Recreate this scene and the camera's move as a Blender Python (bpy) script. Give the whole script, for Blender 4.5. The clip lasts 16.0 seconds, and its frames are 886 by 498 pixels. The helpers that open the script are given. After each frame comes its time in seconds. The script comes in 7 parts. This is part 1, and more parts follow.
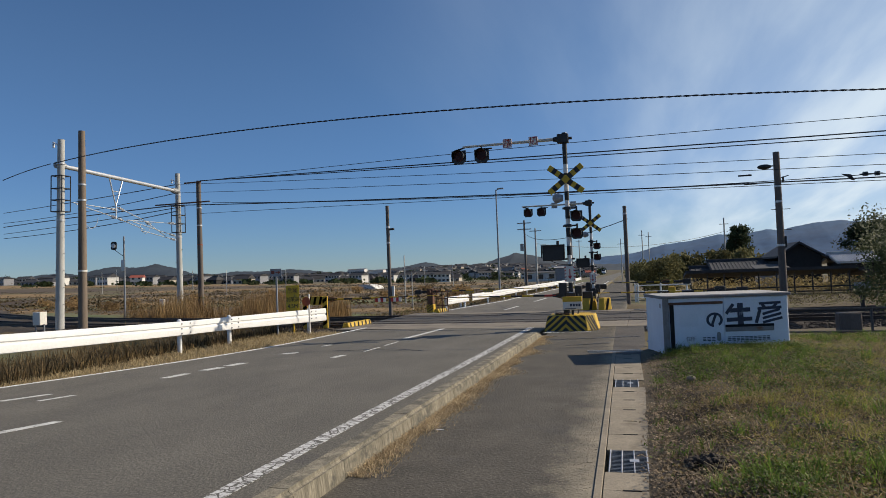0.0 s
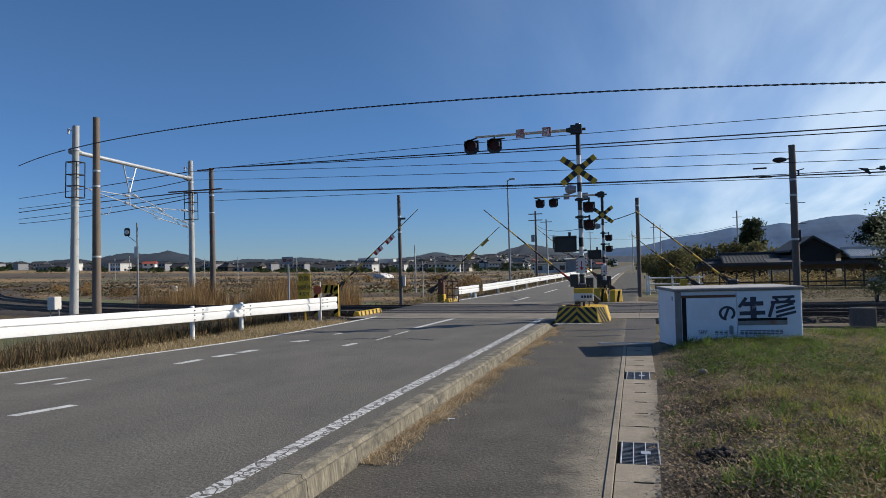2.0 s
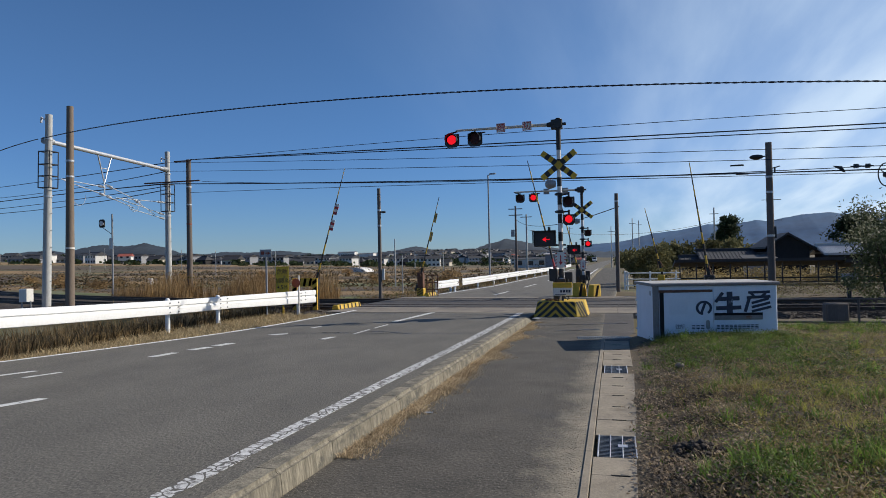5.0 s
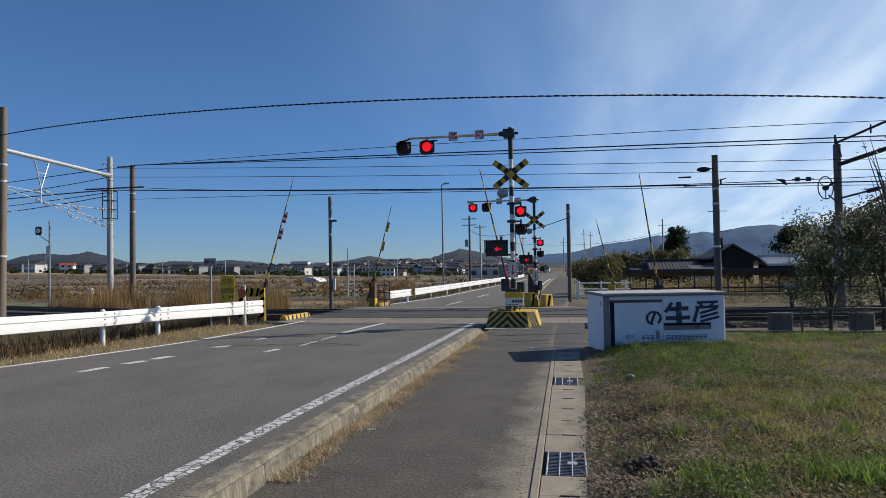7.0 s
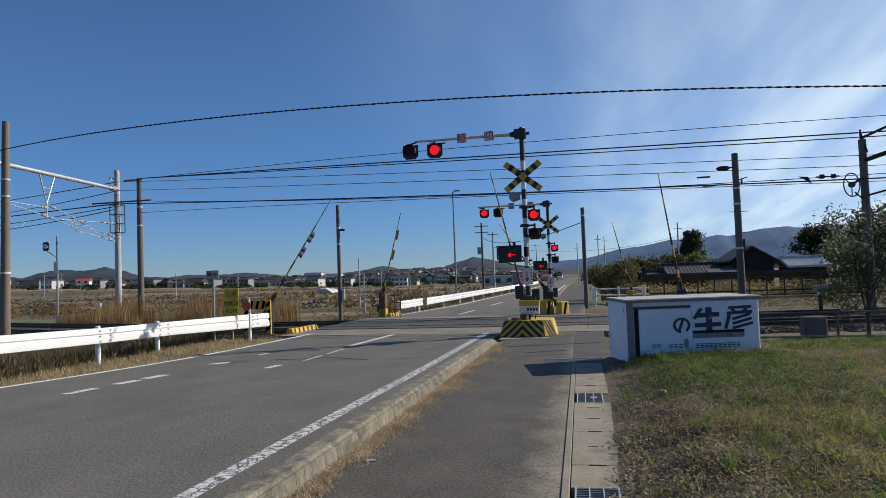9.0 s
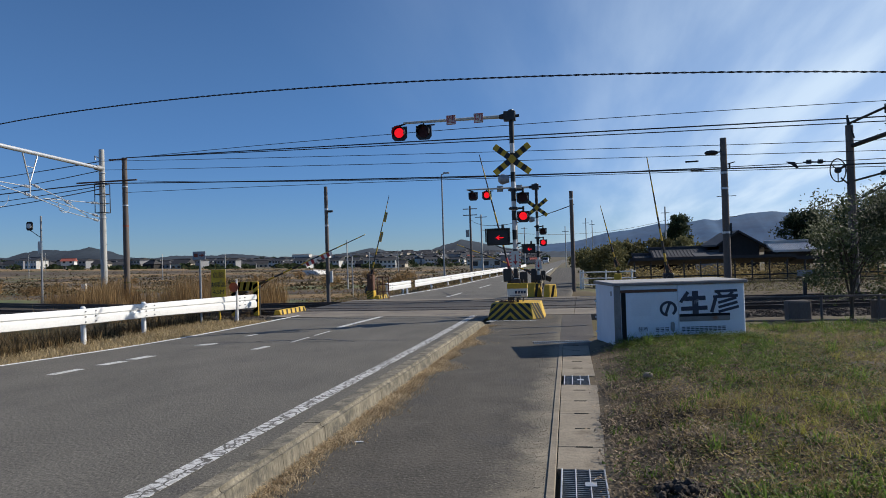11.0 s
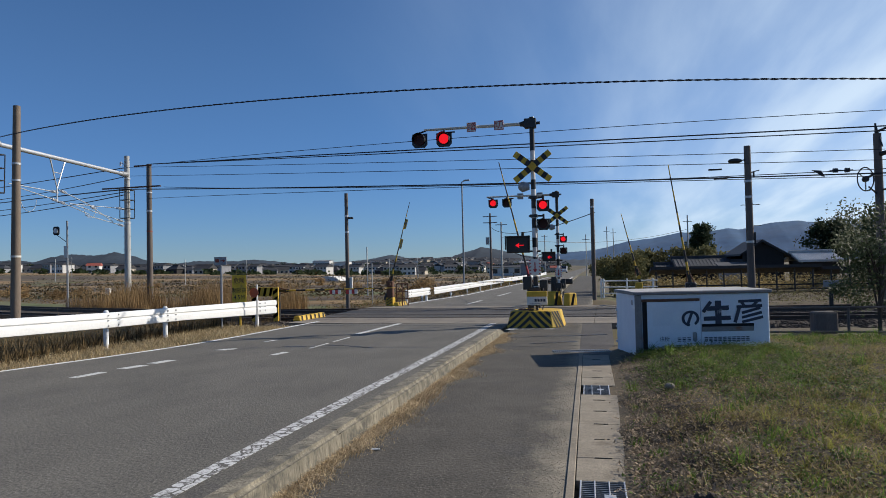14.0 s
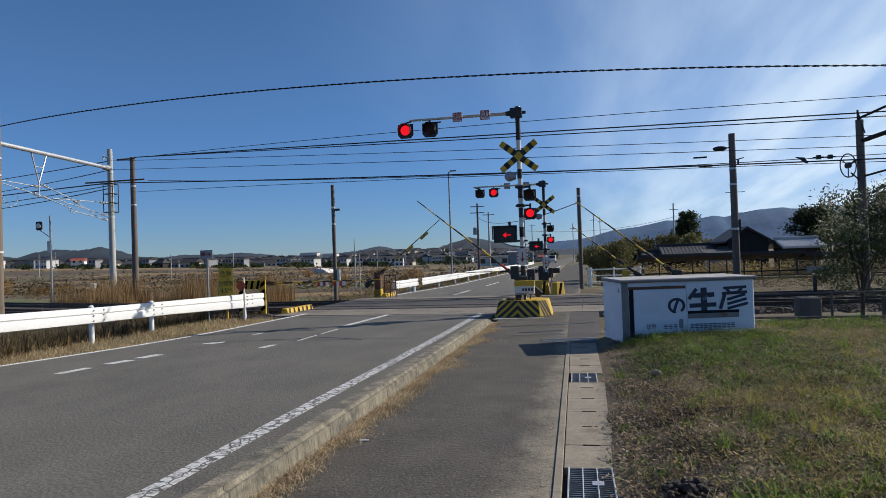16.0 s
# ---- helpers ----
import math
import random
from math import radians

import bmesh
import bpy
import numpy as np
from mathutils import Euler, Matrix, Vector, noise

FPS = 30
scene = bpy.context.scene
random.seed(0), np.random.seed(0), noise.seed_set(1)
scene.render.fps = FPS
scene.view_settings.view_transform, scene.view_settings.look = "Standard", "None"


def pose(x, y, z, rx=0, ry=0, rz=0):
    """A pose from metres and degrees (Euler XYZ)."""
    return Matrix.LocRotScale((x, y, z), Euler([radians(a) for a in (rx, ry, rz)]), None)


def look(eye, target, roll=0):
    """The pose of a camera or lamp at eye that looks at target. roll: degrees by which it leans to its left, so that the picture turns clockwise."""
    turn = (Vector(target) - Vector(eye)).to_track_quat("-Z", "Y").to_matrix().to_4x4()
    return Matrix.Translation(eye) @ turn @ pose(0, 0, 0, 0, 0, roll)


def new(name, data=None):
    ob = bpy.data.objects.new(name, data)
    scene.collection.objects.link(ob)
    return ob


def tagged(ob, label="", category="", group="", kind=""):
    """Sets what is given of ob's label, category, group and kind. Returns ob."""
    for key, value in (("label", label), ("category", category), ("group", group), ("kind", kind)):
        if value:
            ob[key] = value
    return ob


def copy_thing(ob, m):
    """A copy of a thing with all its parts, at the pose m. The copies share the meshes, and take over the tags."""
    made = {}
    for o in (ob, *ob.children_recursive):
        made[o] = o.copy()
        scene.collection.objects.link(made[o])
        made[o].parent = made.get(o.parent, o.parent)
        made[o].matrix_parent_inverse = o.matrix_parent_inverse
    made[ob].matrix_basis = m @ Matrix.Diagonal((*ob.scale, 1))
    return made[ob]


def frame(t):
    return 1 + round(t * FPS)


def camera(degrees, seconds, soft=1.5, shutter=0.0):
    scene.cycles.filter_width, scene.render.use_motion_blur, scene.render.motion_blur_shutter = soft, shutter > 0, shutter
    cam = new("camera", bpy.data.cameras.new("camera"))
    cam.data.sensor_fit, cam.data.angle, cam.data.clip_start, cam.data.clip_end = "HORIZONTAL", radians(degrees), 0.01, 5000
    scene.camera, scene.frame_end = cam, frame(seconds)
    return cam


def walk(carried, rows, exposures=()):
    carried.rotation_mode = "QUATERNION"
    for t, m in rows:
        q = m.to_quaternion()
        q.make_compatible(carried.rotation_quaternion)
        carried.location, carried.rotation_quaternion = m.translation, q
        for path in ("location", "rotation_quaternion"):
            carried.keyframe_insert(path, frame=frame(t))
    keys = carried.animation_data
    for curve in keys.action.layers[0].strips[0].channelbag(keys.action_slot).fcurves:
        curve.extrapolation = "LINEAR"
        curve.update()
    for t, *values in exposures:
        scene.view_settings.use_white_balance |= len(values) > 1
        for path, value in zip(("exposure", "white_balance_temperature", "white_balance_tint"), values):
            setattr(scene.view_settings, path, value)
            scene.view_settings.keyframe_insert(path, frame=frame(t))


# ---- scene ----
cam = camera(67.0, 16.0, soft=0.55)
PATH = [
    (0, (0.329, 0.384, 1.67), (-0.233, 2.302, 1.746), -2.2),
    (0.5, (0.319, 0.419, 1.661), (-0.257, 2.333, 1.73), -1.8),
    (1, (0.302, 0.396, 1.666), (-0.283, 2.307, 1.734), -1.4),
    (1.5, (0.298, 0.379, 1.67), (-0.292, 2.289, 1.734), -1.4),
    (2, (0.3, 0.37, 1.671), (-0.293, 2.28, 1.718), -1.5),
    (2.5, (0.3, 0.376, 1.674), (-0.292, 2.285, 1.721), -1.5),
    (3, (0.297, 0.414, 1.658), (-0.273, 2.33, 1.698), -1.0),
    (3.5, (0.295, 0.392, 1.665), (-0.264, 2.312, 1.698), -0.9),
    (6, (0.304, 0.456, 1.643), (-0.162, 2.401, 1.676), -1.8),
    (6.5, (0.338, 0.487, 1.665), (-0.055, 2.448, 1.703), -1.6),
    (7, (0.314, 0.736, 1.642), (-0.09, 2.694, 1.698), -1.0),
    (7.5, (0.23, 1.072, 1.643), (-0.129, 3.038, 1.719), -0.8),
    (8, (0.245, 1.368, 1.606), (-0.188, 3.32, 1.676), -2.2),
    (8.5, (0.265, 1.582, 1.626), (-0.198, 3.527, 1.676), -2.7),
    (9, (0.21, 1.572, 1.621), (-0.231, 3.522, 1.704), -2.1),
    (9.5, (0.193, 1.601, 1.619), (-0.241, 3.552, 1.687), -1.2),
    (10, (0.199, 1.582, 1.622), (-0.21, 3.539, 1.67), -1.5),
    (12.5, (0.202, 1.627, 1.614), (-0.22, 3.582, 1.64), -2.2),
    (13, (0.201, 1.617, 1.624), (-0.251, 3.565, 1.672), -1.5),
    (13.5, (0.204, 1.631, 1.615), (-0.264, 3.575, 1.678), -0.9),
    (14, (0.205, 1.638, 1.615), (-0.261, 3.582, 1.668), -1.3),
    (14.5, (0.205, 1.633, 1.618), (-0.242, 3.581, 1.658), -1.6),
    (15, (0.209, 1.619, 1.617), (-0.224, 3.572, 1.648), -1.4),
    (15.5, (0.206, 1.653, 1.617), (-0.232, 3.604, 1.64), -1.4),
    (16, (0.213, 1.646, 1.612), (-0.218, 3.598, 1.636), -2.0),
]
walk(cam, [(t, look(eye, target, roll)) for t, eye, target, roll in PATH],
     [(0.0, 0.0, 7050, 10), (0.6, 0.0, 6800, 10), (1.2, 0.0, 6400, 10), (16.0, 0.0, 6400, 10)])

# ---------- world, sun ----------
SUN_EL, SUN_AZ = math.radians(33), math.atan2(1.52, 0.88)      # azimuth from +y towards +x
world = bpy.data.worlds.new("sky")
scene.world = world
world.use_nodes = True
wn, wl = world.node_tree.nodes, world.node_tree.links
bg = wn["Background"]
sky = wn.new("ShaderNodeTexSky")
sky.sky_type, sky.sun_disc = "NISHITA", False
sky.sun_elevation, sky.sun_rotation = SUN_EL, SUN_AZ
sky.air_density, sky.dust_density, sky.ozone_density = 1.0, 0.0, 2.2
# thin cirrus in a high plane, drawn out along the road, thick towards the sun
def wmath(op, a, c=None):
    q = wn.new("ShaderNodeMath")
    q.operation = op
    for i, v in enumerate((a, c)):
        if isinstance(v, (int, float)):
            q.inputs[i].default_value = v
        elif v is not None:
            wl.new(v, q.inputs[i])
    return q.outputs[0]


def wsmooth(v, lo, hi, to0=0.0, to1=1.0):
    q = wn.new("ShaderNodeMapRange")
    q.interpolation_type = "SMOOTHSTEP"
    for k, val in (("From Min", lo), ("From Max", hi), ("To Min", to0), ("To Max", to1)):
        q.inputs[k].default_value = val
    wl.new(v, q.inputs["Value"])
    return q.outputs[0]


def wnoise(vec, scale, detail, rough):
    q = wn.new("ShaderNodeTexNoise")
    q.inputs["Scale"].default_value, q.inputs["Detail"].default_value, q.inputs["Roughness"].default_value = scale, detail, rough
    wl.new(vec, q.inputs["Vector"])
    return q.outputs[0]


wc = wn.new("ShaderNodeTexCoord")
wsep = wn.new("ShaderNodeSeparateXYZ")
wl.new(wc.outputs["Generated"], wsep.inputs[0])
wup = wmath("ADD", wmath("MAXIMUM", wsep.outputs["Z"], 0.0), 0.1)
plane = wn.new("ShaderNodeCombineXYZ")
wl.new(wmath("DIVIDE", wsep.outputs["X"], wup), plane.inputs[0])
wl.new(wmath("MULTIPLY", wmath("DIVIDE", wsep.outputs["Y"], wup), 0.2), plane.inputs[1])
streaks = wnoise(plane.outputs[0], 2.3, 9.0, 0.52)
billow = wnoise(plane.outputs[0], 0.9, 3.0, 0.5)
across = wmath("ADD", wmath("DIVIDE", wsep.outputs["X"], wup), wmath("MULTIPLY", wmath("SUBTRACT", billow, 0.5), 1.6))
toward = wn.new("ShaderNodeVectorMath")
toward.operation = "DOT_PRODUCT"
toward.inputs[1].default_value = (0.62, 0.78, 0.0)
wl.new(wc.outputs["Generated"], toward.inputs[0])
veil = wmath("MULTIPLY", wsmooth(across, -0.95, 1.5), wsmooth(toward.outputs["Value"], 0.25, 0.8))
mixc = wn.new("ShaderNodeMixRGB")
mixc.inputs[2].default_value = (9.3, 11.2, 13.2, 1)
wl.new(wmath("MULTIPLY", veil, wsmooth(streaks, 0.34, 0.68, 0.45, 1.0)), mixc.inputs[0])
hsv = wn.new("ShaderNodeHueSaturation")
hsv.inputs["Saturation"].default_value = 1.06
cool = wn.new("ShaderNodeMixRGB")
cool.blend_type, cool.inputs[0].default_value, cool.inputs[2].default_value = "MULTIPLY", 1.0, (0.78, 0.96, 1.22, 1)
wl.new(sky.outputs[0], cool.inputs[1])
# deeper blue towards the horizon
up = wn.new("ShaderNodeSeparateXYZ")
wl.new(wc.outputs["Generated"], up.inputs[0])
low = wn.new("ShaderNodeMapRange")
low.interpolation_type = "SMOOTHSTEP"
low.inputs["From Min"].default_value, low.inputs["From Max"].default_value = 0.0, 0.34
low.inputs["To Min"].default_value, low.inputs["To Max"].default_value = 1.0, 0.0
wl.new(up.outputs["Z"], low.inputs["Value"])
deep = wn.new("ShaderNodeMixRGB")
deep.blend_type, deep.inputs[2].default_value = "MULTIPLY", (0.66, 0.78, 1.02, 1)
wl.new(low.outputs[0], deep.inputs[0])
wl.new(cool.outputs[0], deep.inputs[1])
wl.new(deep.outputs[0], hsv.inputs["Color"])
wl.new(hsv.outputs[0], mixc.inputs[1])
wl.new(mixc.outputs[0], bg.inputs["Color"])
bg.inputs["Strength"].default_value = 0.075
sun_data = bpy.data.lights.new("sun", "SUN")
sun_data.energy, sun_data.angle, sun_data.color = 5.0, radians(0.5), (1.0, 0.92, 0.80)
sun = new("sun", sun_data)
to_sun = Vector((math.sin(SUN_AZ) * math.cos(SUN_EL), math.cos(SUN_AZ) * math.cos(SUN_EL), math.sin(SUN_EL)))
sun.matrix_world = look(to_sun * 50, (0, 0, 0))
scene.view_settings.exposure = 0.0


# ---------- materials ----------
def mat(name, c1, c2=None, scale=8.0, rough=0.7, metal=0.0, bump=0.2, fine=60.0, stain=None, stain_at=0.6, stain_scale=1.2,
        emit=0.0, stretch=(1, 1, 1), island=0.0, spec=0.5, thin=0.0, edge=None, grit=0.35, speck=None, crack=None):
    """Two colours mixed by noise, finer grain, stains and fine relief."""
    m = bpy.data.materials.new(name)
    m.use_nodes = True
    n, l = m.node_tree.nodes, m.node_tree.links
    b = n["Principled BSDF"]
    b.inputs["Roughness"].default_value, b.inputs["Metallic"].default_value = rough, metal
    b.inputs["Specular IOR Level"].default_value = spec
    if c2 is None:
        c2 = tuple(v * 0.72 for v in c1)
    tc = n.new("ShaderNodeTexCoord")
    mp = n.new("ShaderNodeMapping")
    mp.inputs["Scale"].default_value = stretch
    l.new(tc.outputs["Object"], mp.inputs["Vector"])
    n1 = n.new("ShaderNodeTexNoise")
    n1.inputs["Scale"].default_value, n1.inputs["Detail"].default_value, n1.inputs["Roughness"].default_value = scale, 6.0, 0.65
    l.new(mp.outputs[0], n1.inputs["Vector"])
    ramp = n.new("ShaderNodeValToRGB")
    ramp.color_ramp.elements[0].position, ramp.color_ramp.elements[1].position = 0.3, 0.7
    ramp.color_ramp.elements[0].color, ramp.color_ramp.elements[1].color = (*c2, 1), (*c1, 1)
    l.new(n1.outputs[0], ramp.inputs[0])
    col = ramp.outputs[0]
    n2 = n.new("ShaderNodeTexNoise")
    n2.inputs["Scale"].default_value, n2.inputs["Detail"].default_value = fine, 4.0
    l.new(mp.outputs[0], n2.inputs["Vector"])
    grain = n.new("ShaderNodeMixRGB")
    grain.blend_type, grain.inputs[0].default_value = "OVERLAY", grit
    l.new(col, grain.inputs[1])
    l.new(n2.outputs[0], grain.inputs[2])
    col = grain.outputs[0]
    if stain:
        n3 = n.new("ShaderNodeTexNoise")
        n3.inputs["Scale"].default_value, n3.inputs["Detail"].default_value, n3.inputs["Roughness"].default_value = stain_scale, 8.0, 0.7
        l.new(tc.outputs["Object"], n3.inputs["Vector"])
        mr = n.new("ShaderNodeMapRange")
        mr.inputs["From Min"].default_value, mr.inputs["From Max"].default_value = stain_at - 0.06, stain_at + 0.08
        l.new(n3.outputs[0], mr.inputs["Value"])
        sm = n.new("ShaderNodeMixRGB")
        sm.inputs[2].default_value = (*stain, 1)
        l.new(mr.outputs[0], sm.inputs[0])
        l.new(col, sm.inputs[1])
        col = sm.outputs[0]
    if speck:
        # pale stone chips in the surface: (colour, scale, threshold)
        ns = n.new("ShaderNodeTexNoise")
        ns.inputs["Scale"].default_value, ns.inputs["Detail"].default_value = speck[1], 2.0
        l.new(tc.outputs["Object"], ns.inputs["Vector"])
        ms = n.new("ShaderNodeMapRange")
        ms.inputs["From Min"].default_value, ms.inputs["From Max"].default_value, ms.inputs["To Max"].default_value = speck[2], speck[2] + 0.05, 0.8
        l.new(ns.outputs[0], ms.inputs["Value"])
        sp = n.new("ShaderNodeMixRGB")
        sp.inputs[2].default_value = (*speck[0], 1)
        l.new(ms.outputs[0], sp.inputs[0])
        l.new(col, sp.inputs[1])
        col = sp.outputs[0]
    if crack:
        # paint broken into flakes along cracks: (colour, scale, width)
        wn_ = n.new("ShaderNodeTexNoise")
        wn_.inputs["Scale"].default_value, wn_.inputs["Detail"].default_value = 5.0, 3.0
        l.new(tc.outputs["Object"], wn_.inputs["Vector"])
        wv = n.new("ShaderNodeVectorMath")
        wv.operation = "MULTIPLY_ADD"
        wv.inputs[1].default_value = (0.12, 0.12, 0.12)
        l.new(wn_.outputs["Color"], wv.inputs[0])
        l.new(tc.outputs["Object"], wv.inputs[2])
        vo = n.new("ShaderNodeTexVoronoi")
        vo.feature = "DISTANCE_TO_EDGE"
        vo.inputs["Scale"].default_value = crack[1]
        l.new(wv.outputs[0], vo.inputs["Vector"])
        cr = n.new("ShaderNodeMapRange")
        cr.inputs["From Min"].default_value, cr.inputs["From Max"].default_value = crack[2], crack[2] * 1.5
        cr.inputs["To Min"].default_value, cr.inputs["To Max"].default_value = 1.0, 0.0
        l.new(vo.outputs["Distance"], cr.inputs["Value"])
        cm = n.new("ShaderNodeMixRGB")
        cm.inputs[2].default_value = (*crack[0], 1)
        l.new(cr.outputs[0], cm.inputs[0])
        l.new(col, cm.inputs[1])
        col = cm.outputs[0]
    if edge:
        # dust settled along one edge, broken up by noise: (x from, x to, colour)
        sx = n.new("ShaderNodeSeparateXYZ")
        l.new(tc.outputs["Object"], sx.inputs[0])
        er = n.new("ShaderNodeMapRange")
        er.inputs["From Min"].default_value, er.inputs["From Max"].default_value = edge[0], edge[1]
        l.new(sx.outputs[0], er.inputs["Value"])
        en = n.new("ShaderNodeTexNoise")
        en.inputs["Scale"].default_value, en.inputs["Detail"].default_value, en.inputs["Roughness"].default_value = 2.2, 9.0, 0.75
        l.new(tc.outputs["Object"], en.inputs["Vector"])
        ea = n.new("ShaderNodeMath")
        ea.operation = "ADD"
        l.new(er.outputs[0], ea.inputs[0])
        l.new(en.outputs[0], ea.inputs[1])
        e2 = n.new("ShaderNodeMapRange")
        e2.inputs["From Min"].default_value, e2.inputs["From Max"].default_value, e2.inputs["To Max"].default_value = 0.95, 1.45, 0.85
        l.new(ea.outputs[0], e2.inputs["Value"])
        em = n.new("ShaderNodeMixRGB")
        em.inputs[2].default_value = (*edge[2], 1)
        l.new(e2.outputs[0], em.inputs[0])
        l.new(col, em.inputs[1])
        col = em.outputs[0]
    if island:
        g = n.new("ShaderNodeNewGeometry")
        ob = n.new("ShaderNodeObjectInfo")
        ad = n.new("ShaderNodeMath")
        ad.operation = "ADD"
        l.new(g.outputs["Random Per Island"], ad.inputs[0])
        l.new(ob.outputs["Random"], ad.inputs[1])
        hs = n.new("ShaderNodeHueSaturation")
        vr = n.new("ShaderNodeMapRange")
        vr.inputs["From Max"].default_value = 2.0
        vr.inputs["To Min"].default_value, vr.inputs["To Max"].default_value = 1 - island, 1 + island
        l.new(ad.outputs[0], vr.inputs["Value"])
        l.new(vr.outputs[0], hs.inputs["Value"])
        l.new(col, hs.inputs["Color"])
        col = hs.outputs[0]
    l.new(col, b.inputs["Base Color"])
    if bump:
        bp = n.new("ShaderNodeBump")
        bp.inputs["Strength"].default_value, bp.inputs["Distance"].default_value = bump, 0.01
        l.new(n2.outputs[0], bp.inputs["Height"])
        l.new(bp.outputs[0], b.inputs["Normal"])
    if thin:
        # light passes through thin leaves and blades
        tr = n.new("ShaderNodeBsdfTranslucent")
        mx = n.new("ShaderNodeMixShader")
        mx.inputs[0].default_value = thin
        l.new(col, tr.inputs["Color"])
        l.new(b.outputs[0], mx.inputs[1])
        l.new(tr.outputs[0], mx.inputs[2])
        l.new(mx.outputs[0], n["Material Output"].inputs["Surface"])
    if emit:
        b.inputs["Emission Color"].default_value, b.inputs["Emission Strength"].default_value = (*c1, 1), emit
    return m


